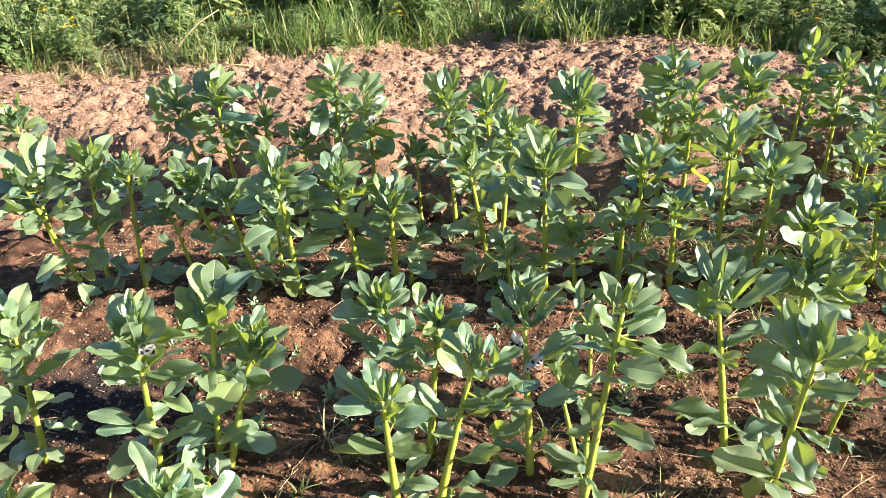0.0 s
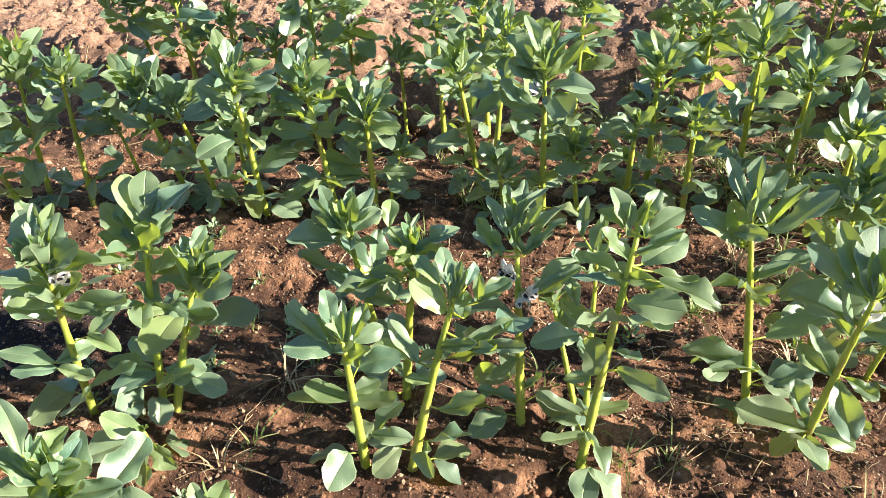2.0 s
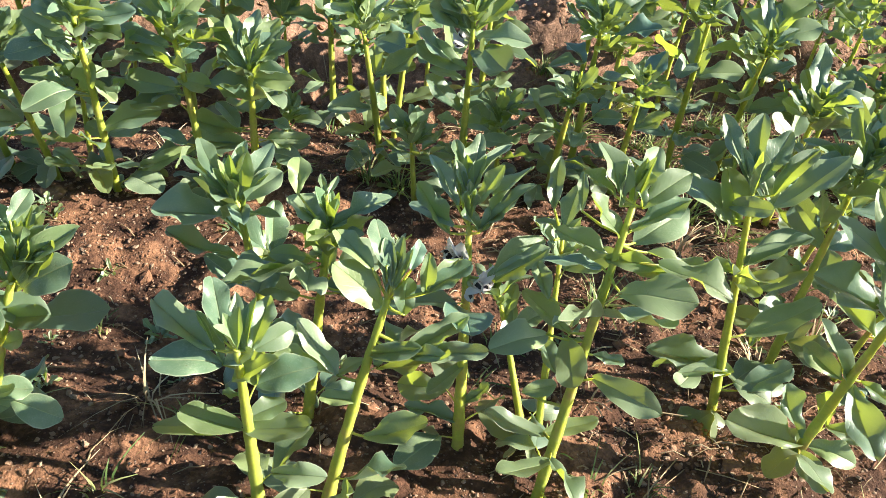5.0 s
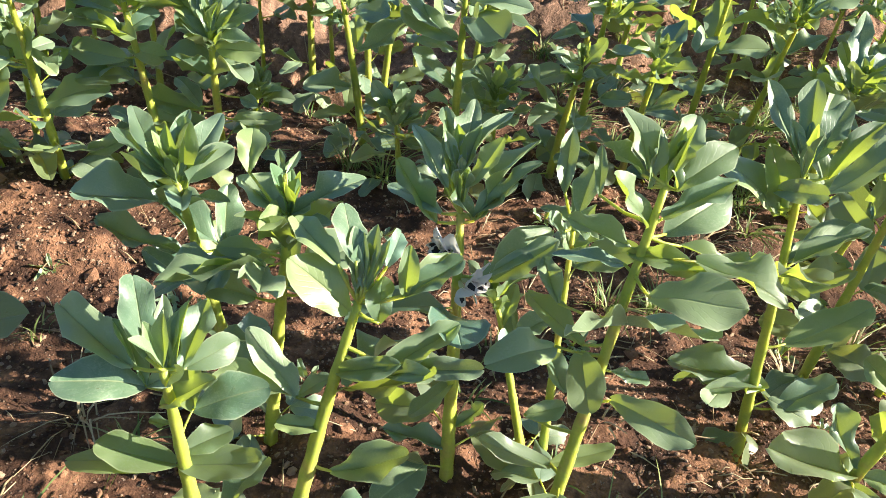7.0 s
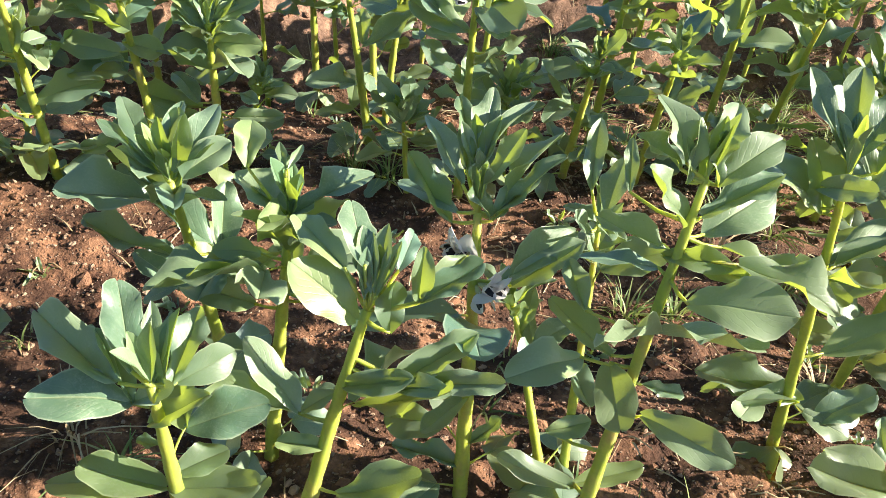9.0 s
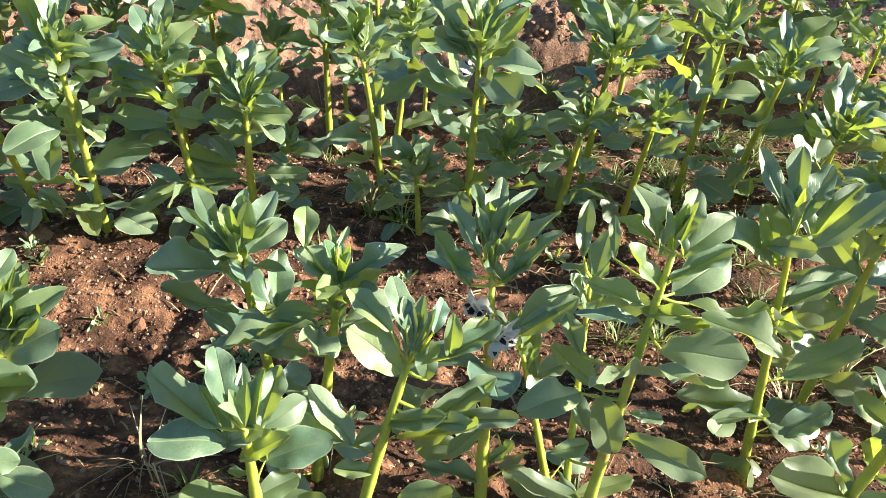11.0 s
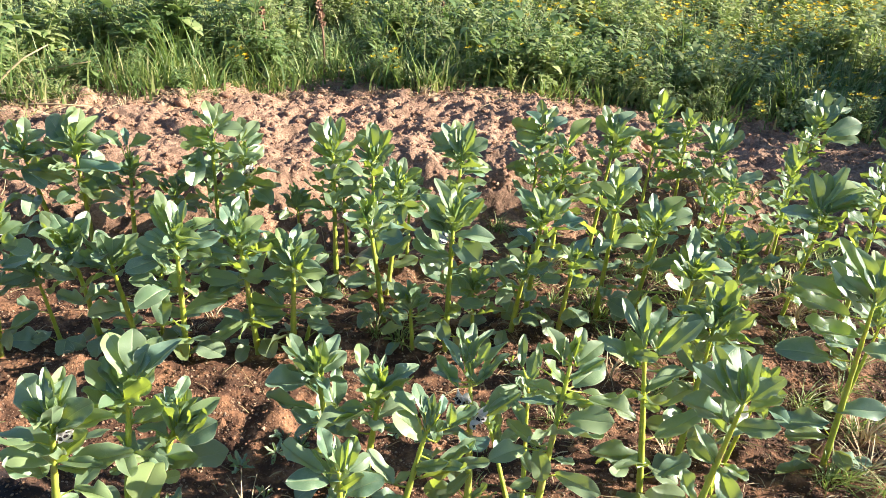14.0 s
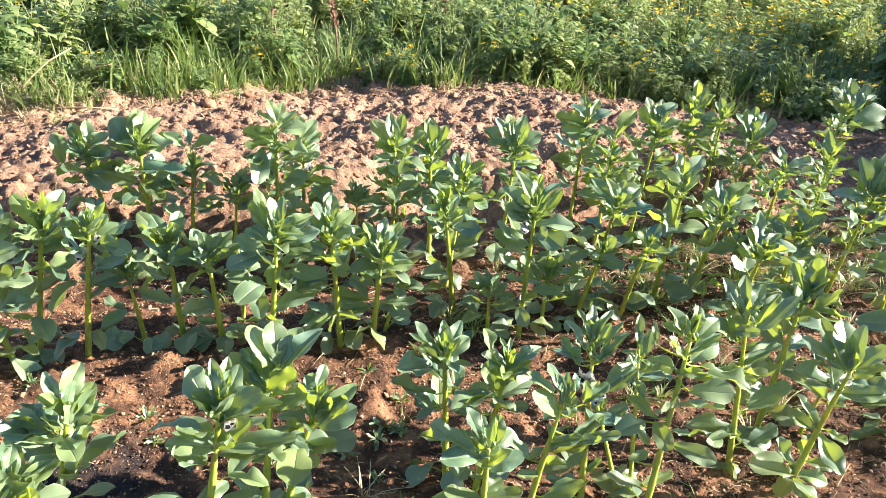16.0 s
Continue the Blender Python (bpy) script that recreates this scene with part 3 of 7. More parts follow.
# middle row
P201 = bean_plant((-1.22, 2.31), (-1.25, 2.20, 0.56), 201, FLOWERING, flowers=3, size=0.11, wild=False, fill=0.55)
bean_plant((-1.17, 2.38), (-1.071, 2.271, 0.547), 202)
P203 = bean_plant((-1.03, 2.36), (-0.945, 2.26, 0.585), 203, FLOWERING, flowers=8, wild=False, fill=0.55)
bean_plant((-0.745, 2.42), (-0.743, 2.24, 0.476), 204, lush=0.6)
bean_plant((-0.62, 2.35), (-0.634, 2.199, 0.455), 205, lush=0.6)
P206 = bean_plant((-0.47, 2.29), (-0.440, 2.111, 0.586), 206, FLOWERING, flowers=4, wild=False, fill=0.45, low=5)
P207 = bean_plant((-0.25, 2.27), (-0.280, 2.195, 0.542), 207, wild=False, fill=0.45, low=5)
P208 = bean_plant((-0.14, 2.29), (-0.129, 2.189, 0.463), 208, side_shoots=((-0.10, 2.31, -0.05, 2.26, 0.30),), wild=False, fill=0.45, low=5)
bean_plant((0.17, 2.42), (0.114, 2.363, 0.46), 209, lush=0.6)
P210 = bean_plant((0.345, 2.22), (0.332, 2.137, 0.589), 210, FLOWERING, flowers=4, wild=False, fill=0.45, low=5)
bean_plant((0.59, 2.30), (0.564, 2.123, 0.442), 211, wild=False, fill=0.3, size=0.09, low=5)
P212 = bean_plant((0.67, 2.40), (0.615, 2.17, 0.573), 212, wild=False, fill=0.4, low=5)
bean_plant((0.76, 2.30), (0.70, 2.084, 0.472), 213, wild=False, fill=0.3, size=0.09, low=5)
P214 = bean_plant((0.92, 2.36), (0.873, 2.212, 0.606), 214, wild=False, fill=0.45, low=5)
P215 = bean_plant((1.06, 2.36), (0.963, 2.098, 0.558), 215, wild=False, fill=0.4, low=5)
P216 = bean_plant((1.12, 2.15), (1.036, 1.97, 0.476), 216, wild=False, fill=0.4, low=5)
P217 = bean_plant((1.40, 2.28), (1.30, 2.15, 0.442), 217, wild=False, fill=0.5, low=5)
P218 = bean_plant((1.38, 2.45), (1.332, 2.326, 0.59), 218, size=0.078, thick=0.0068, wild=False, fill=1.0, low=5)
P219 = bean_plant((1.78, 2.64), (1.709, 2.542, 0.548), 219, size=0.078, thick=0.0068, wild=False, fill=1.0, low=5)
P220 = bean_plant((1.60, 2.27), (1.554, 2.126, 0.573), 220, size=0.078, thick=0.0068, wild=False, fill=1.0, low=5)
bean_plant((1.72, 2.12), (1.66, 2.02, 0.66), 221, size=0.085, thick=0.007)
bean_plant((2.36, 2.80), (2.32, 2.72, 0.56), 540)
# low side plants between the taller ones
BUSHY = "low bushy broad bean plant half hidden in shade"
# the last two are added to cast shade into the trench
for k, (bx, by, dx, dy, h) in enumerate((
        (0.45, 2.28, -0.03, -0.08, 0.30), (1.22, 2.30, -0.05, -0.06, 0.32),
        (0.24, 2.24, -0.02, -0.05, 0.26), (-0.56, 2.42, 0.03, -0.06, 0.34), (-0.86, 2.40, -0.02, -0.06, 0.36),
        (1.10, 1.95, 0.02, -0.05, 0.28),
        (1.02, 1.62, 0.04, -0.03, 0.28), (1.52, 1.80, 0.0, -0.05, 0.36), (-0.10, 2.95, 0.0, -0.06, 0.33), (-0.58, 3.02, 0.03, -0.05, 0.36), (0.34, 3.00, 0.0, -0.05, 0.36), (0.10, 3.06, -0.02, -0.04, 0.34))):
    bean_plant((bx, by), (bx + dx, by + dy, h), 500 + k, BUSHY, size=0.078, thick=0.006, low=2, lush=0.4)
# front row
bean_plant((-0.98, 1.52), (-0.88, 1.43, 0.50), 301)
bean_plant((-1.02, 1.36), (-0.97, 1.34, 0.42), 302)
P303 = bean_plant((-0.66, 1.47), (-0.595, 1.396, 0.540), 303, FLOWERING, flowers=4, wild=False, fill=0.45, low=3)
P304 = bean_plant((-0.53, 1.52), (-0.490, 1.569, 0.483), 304, wild=False, fill=0.45, low=3)
P305 = bean_plant((-0.50, 1.51), (-0.396, 1.548, 0.411), 305, flowers=2, wild=False, fill=0.45, low=3)
P316 = bean_plant((-0.507, 1.38), (-0.497, 1.36, 0.159), 316, "low rosette of broad bean leaves close to the soil", wild=False, low=1, thick=0.006, size=0.07)
P306 = bean_plant((-0.05, 1.66), (-0.090, 1.581, 0.478), 306, wild=False, low=3, fill=0.4)
P307 = bean_plant((0.00, 1.57), (0.044, 1.517, 0.470), 307, wild=False, low=3, fill=0.4)
P308 = bean_plant((-0.06, 1.34), (-0.064, 1.303, 0.432), 308, wild=False, low=3)
P309 = bean_plant((0.03, 1.34), (0.120, 1.370, 0.458), 309, wild=False, low=3)
P310 = bean_plant((0.25, 1.46), (0.237, 1.477, 0.501), 310, FLOWERING, flowers=8, wild=False, low=3)
P311 = bean_plant((0.36, 1.35), (0.433, 1.400, 0.580), 311, side_shoots=((0.38, 1.45, 0.392, 1.533, 0.42), (0.37, 1.50, 0.317, 1.578, 0.27)), size=0.095, wild=False, low=3)
P312 = bean_plant((0.74, 1.55), (0.657, 1.506, 0.530), 312, wild=False, low=3)
bean_plant((0.90, 1.66), (0.874, 1.58, 0.508), 313)
P314 = bean_plant((0.79, 1.38), (0.784, 1.288, 0.523), 314, FLOWERING, flowers=4, size=0.095, wild=False, low=3)
P315 = bean_plant((1.28, 1.55), (1.194, 1.459, 0.646), 315, size=0.085, wild=False, low=3)
# nearest row
P401 = bean_plant((-0.36, 0.95), (-0.34, 0.90, 0.55), 401, wild=False, fill=0.45, low=3)
bean_plant((-0.22, 0.98), (-0.205, 0.95, 0.36), 402, size=0.062, lush=0.5)
bean_plant((-0.86, 1.20), (-0.86, 1.16, 0.22), 403, low=2)


# leaves of the plants that stand nearest
hold_leaf(P308, (-0.085, 1.310, 0.352), (-0.166, 1.310, 0.368), (0.14, -0.71, 0.69), 0.059, "m")
hold_leaf(P308, (-0.092, 1.309, 0.376), (-0.171, 1.374, 0.401), (-0.03, -0.38, 0.92), 0.043, "m")
hold_leaf(P308, (-0.078, 1.305, 0.392), (-0.095, 1.365, 0.442), (0.10, -0.62, 0.78), 0.040, "m")
hold_leaf(P308, (-0.084, 1.309, 0.352), (-0.120, 1.347, 0.401), (0.70, -0.21, 0.68), 0.029, "f")
hold_leaf(P308, (-0.064, 1.309, 0.375), (-0.068, 1.355, 0.426), (0.58, -0.58, 0.57), 0.019, "b")
hold_leaf(P308, (-0.063, 1.309, 0.375), (-0.053, 1.338, 0.421), (-0.44, -0.72, 0.54), 0.018, "b")
hold_leaf(P308, (-0.055, 1.308, 0.375), (-0.041, 1.341, 0.429), (-0.65, -0.57, 0.51), 0.022, "b")
hold_leaf(P308, (-0.067, 1.308, 0.372), (-0.073, 1.325, 0.415), (0.81, -0.50, 0.31), 0.019, "b")
hold_leaf(P308, (-0.061, 1.310, 0.367), (-0.061, 1.323, 0.406), (0.14, -0.94, 0.33), 0.018, "b")
hold_leaf(P308, (-0.047, 1.307, 0.376), (-0.029, 1.357, 0.419), (-0.19, -0.61, 0.77), 0.041, "m")
hold_leaf(P308, (-0.044, 1.311, 0.373), (0.001, 1.343, 0.378), (0.52, -0.77, 0.38), 0.029, "m")
hold_leaf(P308, (-0.085, 1.310, 0.352), (-0.045, 1.300, 0.383), (-0.49, -0.80, 0.36), 0.018, "f")
hold_leaf(P308, (-0.073, 1.313, 0.323), (-0.016, 1.298, 0.369), (-0.52, -0.76, 0.38), 0.030, "f")
hold_leaf(P308, (-0.071, 1.319, 0.233), (-0.148, 1.326, 0.260), (0.21, -0.65, 0.73), 0.041, "m")
hold_leaf(P308, (-0.075, 1.322, 0.227), (-0.187, 1.347, 0.219), (-0.17, -0.51, 0.85), 0.033, "m")
hold_leaf(P308, (-0.068, 1.322, 0.229), (0.018, 1.299, 0.252), (-0.33, -0.36, 0.87), 0.044, "m")
hold_leaf(P308, (-0.064, 1.315, 0.292), (-0.091, 1.321, 0.294), (0.02, -0.28, 0.96), 0.031, "m")
hold_leaf(P308, (-0.065, 1.321, 0.246), (-0.016, 1.344, 0.257), (0.28, -0.81, 0.51), 0.032, "m")
hold_leaf(P309, (0.099, 1.373, 0.449), (0.056, 1.422, 0.474), (-0.23, -0.61, 0.76), 0.038, "m")
hold_leaf(P309, (0.117, 1.370, 0.454), (0.104, 1.428, 0.485), (0.05, -0.45, 0.89), 0.033, "m")
hold_leaf(P309, (0.117, 1.368, 0.424), (0.112, 1.402, 0.474), (0.40, -0.74, 0.54), 0.023, "f")
hold_leaf(P309, (0.123, 1.364, 0.427), (0.125, 1.394, 0.472), (-0.38, -0.77, 0.51), 0.019, "b")
hold_leaf(P309, (0.126, 1.364, 0.427), (0.139, 1.397, 0.479), (-0.15, -0.82, 0.55), 0.021, "b")
hold_leaf(P309, (0.128, 1.362, 0.425), (0.148, 1.379, 0.473), (-0.52, -0.72, 0.46), 0.022, "b")
hold_leaf(P309, (0.117, 1.365, 0.419), (0.117, 1.378, 0.467), (0.01, -0.96, 0.27), 0.021, "b")
hold_leaf(P309, (0.110, 1.365, 0.395), (0.056, 1.378, 0.457), (0.02, -0.97, 0.22), 0.043, "m")
hold_leaf(P309, (0.141, 1.358, 0.385), (0.141, 1.359, 0.442), (0.21, -0.98, 0.02), 0.030, "f")
hold_leaf(P309, (0.166, 1.355, 0.423), (0.165, 1.365, 0.475), (-0.13, -0.97, 0.19), 0.032, "f")
hold_leaf(P309, (0.166, 1.354, 0.422), (0.222, 1.359, 0.462), (-0.39, -0.67, 0.63), 0.026, "m")
hold_leaf(P309, (0.165, 1.355, 0.423), (0.211, 1.390, 0.450), (0.08, -0.68, 0.73), 0.026, "m")
hold_leaf(P309, (0.147, 1.363, 0.452), (0.164, 1.405, 0.465), (0.33, -0.39, 0.86), 0.023, "m")
hold_leaf(P309, (0.099, 1.359, 0.319), (0.161, 1.331, 0.346), (-0.51, -0.80, 0.31), 0.028, "m")
hold_leaf(P309, (0.145, 1.348, 0.327), (0.228, 1.363, 0.371), (-0.23, -0.70, 0.68), 0.034, "m")
hold_leaf(P309, (0.172, 1.343, 0.334), (0.246, 1.319, 0.353), (-0.37, -0.81, 0.45), 0.027, "m")
hold_leaf(P309, (0.151, 1.348, 0.321), (0.197, 1.319, 0.345), (-0.62, -0.51, 0.59), 0.023, "m")
hold_leaf(P309, (0.053, 1.365, 0.280), (0.007, 1.404, 0.347), (0.43, -0.62, 0.66), 0.054, "f")
hold_leaf(P309, (0.053, 1.365, 0.279), (-0.043, 1.371, 0.302), (0.20, -0.28, 0.94), 0.040, "m")
hold_leaf(P309, (0.053, 1.365, 0.279), (0.090, 1.373, 0.301), (-0.33, -0.55, 0.77), 0.019, "f")
hold_leaf(P309, (0.082, 1.354, 0.241), (0.031, 1.363, 0.242), (-0.14, -0.84, 0.52), 0.029, "m")
hold_leaf(P309, (0.092, 1.345, 0.180), (0.175, 1.325, 0.226), (-0.51, -0.43, 0.75), 0.051, "m")
hold_leaf(P307, (0.040, 1.526, 0.409), (-0.009, 1.543, 0.458), (0.39, -0.68, 0.62), 0.058, "m")
hold_leaf(P307, (0.046, 1.523, 0.416), (0.132, 1.535, 0.455), (-0.19, -0.75, 0.64), 0.040, "m")
hold_leaf(P307, (0.002, 1.521, 0.473), (0.002, 1.575, 0.500), (0.24, -0.44, 0.87), 0.032, "m")
hold_leaf(P307, (0.041, 1.515, 0.473), (0.032, 1.550, 0.487), (-0.25, -0.41, 0.88), 0.017, "b")
hold_leaf(P307, (0.043, 1.515, 0.474), (0.060, 1.544, 0.486), (0.20, -0.47, 0.86), 0.018, "b")
hold_leaf(P307, (0.039, 1.519, 0.468), (0.048, 1.538, 0.481), (0.15, -0.61, 0.78), 0.015, "b")
hold_leaf(P307, (0.009, 1.532, 0.360), (-0.041, 1.525, 0.374), (0.24, -0.88, 0.42), 0.025, "m")
hold_leaf(P307, (-0.004, 1.543, 0.282), (-0.078, 1.545, 0.303), (0.12, -0.87, 0.49), 0.047, "m")
hold_leaf(P307, (-0.005, 1.542, 0.320), (-0.052, 1.571, 0.317), (-0.41, -0.57, 0.71), 0.039, "m")
hold_leaf(P307, (0.068, 1.529, 0.299), (0.020, 1.549, 0.298), (-0.21, -0.49, 0.85), 0.037, "m")
hold_leaf(P307, (0.058, 1.533, 0.293), (0.104, 1.515, 0.313), (-0.48, -0.81, 0.35), 0.033, "m")
hold_leaf(P307, (0.037, 1.525, 0.406), (0.039, 1.566, 0.432), (0.59, -0.45, 0.67), 0.037, "m")
hold_leaf(P306, (-0.053, 1.611, 0.311), (-0.167, 1.650, 0.398), (0.36, -0.57, 0.74), 0.059, "m")
hold_leaf(P306, (-0.048, 1.614, 0.307), (-0.046, 1.671, 0.374), (0.51, -0.67, 0.54), 0.049, "m")
hold_leaf(P306, (-0.102, 1.608, 0.306), (-0.207, 1.627, 0.345), (0.20, -0.56, 0.80), 0.036, "m")
hold_leaf(P306, (-0.107, 1.613, 0.266), (-0.153, 1.620, 0.303), (0.11, -0.94, 0.33), 0.042, "m")
hold_leaf(P306, (-0.105, 1.613, 0.257), (-0.147, 1.609, 0.239), (-0.21, -0.70, 0.69), 0.035, "m")
hold_leaf(P306, (-0.096, 1.585, 0.434), (-0.168, 1.624, 0.474), (0.23, -0.47, 0.85), 0.035, "m")
hold_leaf(P306, (-0.107, 1.587, 0.444), (-0.144, 1.649, 0.493), (0.31, -0.46, 0.83), 0.031, "m")
hold_leaf(P306, (-0.088, 1.590, 0.431), (-0.036, 1.632, 0.490), (0.08, -0.84, 0.54), 0.034, "f")
hold_leaf(P306, (-0.083, 1.591, 0.423), (-0.027, 1.608, 0.462), (0.00, -0.92, 0.38), 0.038, "m")
hold_leaf(P306, (-0.096, 1.589, 0.440), (-0.083, 1.645, 0.491), (0.04, -0.68, 0.73), 0.025, "f")
hold_leaf(P306, (-0.099, 1.586, 0.433), (-0.106, 1.598, 0.478), (0.48, -0.82, 0.31), 0.027, "f")
hold_leaf(P306, (-0.092, 1.589, 0.440), (-0.093, 1.613, 0.476), (0.35, -0.78, 0.52), 0.019, "b")
hold_leaf(P306, (-0.093, 1.589, 0.440), (-0.104, 1.625, 0.474), (0.25, -0.62, 0.74), 0.019, "b")
hold_leaf(P310, (0.211, 1.479, 0.433), (0.162, 1.504, 0.495), (0.03, -0.92, 0.39), 0.033, "m")
hold_leaf(P310, (0.218, 1.479, 0.478), (0.187, 1.529, 0.529), (0.02, -0.70, 0.71), 0.030, "f")
hold_leaf(P310, (0.221, 1.477, 0.495), (0.221, 1.545, 0.543), (0.21, -0.57, 0.79), 0.028, "m")
hold_leaf(P310, (0.231, 1.479, 0.500), (0.254, 1.537, 0.556), (-0.55, -0.46, 0.70), 0.025, "f")
hold_leaf(P310, (0.227, 1.477, 0.495), (0.219, 1.495, 0.539), (0.28, -0.87, 0.41), 0.019, "b")
hold_leaf(P310, (0.231, 1.476, 0.496), (0.233, 1.496, 0.545), (-0.25, -0.89, 0.37), 0.020, "b")
hold_leaf(P310, (0.235, 1.476, 0.496), (0.257, 1.492, 0.544), (-0.66, -0.56, 0.49), 0.020, "b")
hold_leaf(P310, (0.233, 1.475, 0.495), (0.289, 1.517, 0.553), (-0.46, -0.45, 0.76), 0.024, "f")
hold_leaf(P310, (0.240, 1.476, 0.480), (0.281, 1.491, 0.531), (-0.43, -0.72, 0.55), 0.026, "f")
hold_leaf(P310, (0.248, 1.473, 0.441), (0.223, 1.468, 0.501), (0.32, -0.94, 0.06), 0.056, "m")
hold_leaf(P310, (0.255, 1.474, 0.444), (0.331, 1.509, 0.517), (-0.60, -0.26, 0.75), 0.034, "f")
hold_leaf(P310, (0.252, 1.473, 0.442), (0.322, 1.480, 0.508), (-0.52, -0.58, 0.62), 0.032, "f")
hold_leaf(P310, (0.252, 1.471, 0.439), (0.304, 1.496, 0.472), (-0.40, -0.29, 0.87), 0.033, "m")
hold_leaf(P310, (0.215, 1.480, 0.444), (0.159, 1.522, 0.457), (-0.30, -0.63, 0.72), 0.027, "m")
hold_leaf(P310, (0.272, 1.466, 0.366), (0.355, 1.493, 0.408), (-0.16, -0.67, 0.72), 0.037, "m")
hold_leaf(P310, (0.281, 1.466, 0.359), (0.355, 1.464, 0.410), (-0.36, -0.79, 0.49), 0.036, "m")
hold_leaf(P310, (0.247, 1.465, 0.206), (0.188, 1.432, 0.178), (-0.34, -0.19, 0.92), 0.030, "m")
hold_leaf(P310, (0.256, 1.462, 0.123), (0.288, 1.461, 0.166), (-0.64, -0.62, 0.46), 0.035, "m")
hold_leaf(P310, (0.255, 1.460, 0.084), (0.161, 1.483, 0.095), (0.03, -0.34, 0.94), 0.029, "m")
hold_leaf(P311, (0.345, 1.392, 0.320), (0.260, 1.356, 0.322), (0.26, -0.56, 0.79), 0.058, "m")
hold_leaf(P311, (0.375, 1.386, 0.317), (0.362, 1.302, 0.304), (-0.48, -0.07, 0.87), 0.063, "m")
hold_leaf(P311, (0.375, 1.385, 0.327), (0.314, 1.432, 0.365), (-0.00, -0.63, 0.78), 0.035, "m")
hold_leaf(P311, (0.411, 1.373, 0.296), (0.459, 1.372, 0.285), (0.11, -0.78, 0.62), 0.031, "m")
hold_leaf(P311, (0.418, 1.368, 0.255), (0.499, 1.307, 0.241), (-0.43, -0.70, 0.56), 0.037, "m")
hold_leaf(P311, (0.365, 1.379, 0.134), (0.274, 1.394, 0.173), (0.25, -0.55, 0.79), 0.033, "m")
hold_leaf(P311, (0.365, 1.382, 0.136), (0.449, 1.389, 0.149), (-0.07, -0.60, 0.80), 0.022, "m")
hold_leaf(P311, (0.342, 1.399, 0.376), (0.331, 1.446, 0.405), (-0.50, -0.55, 0.67), 0.046, "m")
hold_leaf(P311, (0.325, 1.397, 0.207), (0.375, 1.394, 0.217), (-0.12, -0.90, 0.43), 0.038, "m")
hold_leaf(P311, (0.412, 1.405, 0.541), (0.391, 1.450, 0.587), (0.35, -0.80, 0.45), 0.041, "m")
hold_leaf(P311, (0.435, 1.405, 0.541), (0.475, 1.450, 0.579), (0.15, -0.75, 0.60), 0.043, "m")
hold_leaf(P311, (0.414, 1.400, 0.523), (0.425, 1.420, 0.578), (0.60, -0.70, 0.30), 0.022, "f")
hold_leaf(P311, (0.444, 1.398, 0.521), (0.439, 1.405, 0.572), (0.30, -0.92, 0.20), 0.033, "m")
hold_leaf(P311, (0.433, 1.402, 0.513), (0.438, 1.425, 0.566), (-0.40, -0.85, 0.30), 0.018, "b")
hold_leaf(P311, (0.446, 1.398, 0.521), (0.510, 1.420, 0.558), (-0.35, -0.55, 0.75), 0.031, "m")
hold_leaf(P311, (0.438, 1.398, 0.487), (0.510, 1.405, 0.530), (-0.35, -0.55, 0.75), 0.036, "m")
hold_leaf(P311, (0.448, 1.402, 0.465), (0.528, 1.430, 0.496), (-0.10, -0.70, 0.70), 0.047, "m")
hold_leaf(P311, (0.424, 1.398, 0.476), (0.371, 1.385, 0.544), (0.25, -0.95, 0.15), 0.042, "m")
hold_leaf(P311, (0.407, 1.405, 0.535), (0.372, 1.430, 0.559), (0.60, -0.60, 0.55), 0.027, "m")
hold_leaf(P311, (0.421, 1.400, 0.526), (0.410, 1.412, 0.563), (0.55, -0.80, 0.20), 0.016, "b")
hold_leaf(P311, (0.372, 1.470, 0.450), (0.389, 1.500, 0.498), (-0.55, -0.80, 0.20), 0.028, "m")
hold_leaf(P311, (0.355, 1.480, 0.472), (0.357, 1.510, 0.537), (-0.60, -0.75, 0.25), 0.023, "f")
hold_leaf(P311, (0.388, 1.460, 0.480), (0.393, 1.490, 0.525), (-0.50, -0.80, 0.30), 0.014, "f")
hold_leaf(P311, (0.359, 1.470, 0.426), (0.332, 1.450, 0.456), (0.35, -0.90, 0.30), 0.026, "m")
hold_leaf(P311, (0.413, 1.402, 0.446), (0.340, 1.410, 0.479), (0.20, -0.80, 0.55), 0.034, "m")
hold_leaf(P311, (0.409, 1.402, 0.427), (0.328, 1.400, 0.438), (0.05, -0.45, 0.89), 0.031, "m")
hold_leaf(P311, (0.408, 1.398, 0.444), (0.469, 1.370, 0.448), (-0.55, -0.80, 0.25), 0.024, "m")
hold_leaf(P311, (0.428, 1.395, 0.440), (0.501, 1.360, 0.439), (-0.45, -0.85, 0.25), 0.031, "m")
hold_leaf(P311, (0.417, 1.340, 0.427), (0.498, 1.295, 0.438), (-0.10, -0.55, 0.83), 0.058, "m")
hold_leaf(P311, (0.470, 1.365, 0.454), (0.565, 1.330, 0.418), (-0.15, -0.55, 0.82), 0.057, "m")
hold_leaf(P311, (0.463, 1.390, 0.457), (0.547, 1.380, 0.441), (-0.10, -0.60, 0.79), 0.033, "m")
hold_leaf(P312, (0.656, 1.513, 0.490), (0.627, 1.583, 0.572), (-0.26, -0.78, 0.58), 0.036, "f")
hold_leaf(P312, (0.654, 1.510, 0.509), (0.683, 1.574, 0.577), (-0.86, -0.13, 0.50), 0.036, "f")
hold_leaf(P312, (0.665, 1.510, 0.499), (0.718, 1.552, 0.558), (-0.50, -0.42, 0.76), 0.034, "f")
hold_leaf(P312, (0.656, 1.513, 0.490), (0.643, 1.537, 0.542), (-0.26, -0.90, 0.35), 0.028, "b")
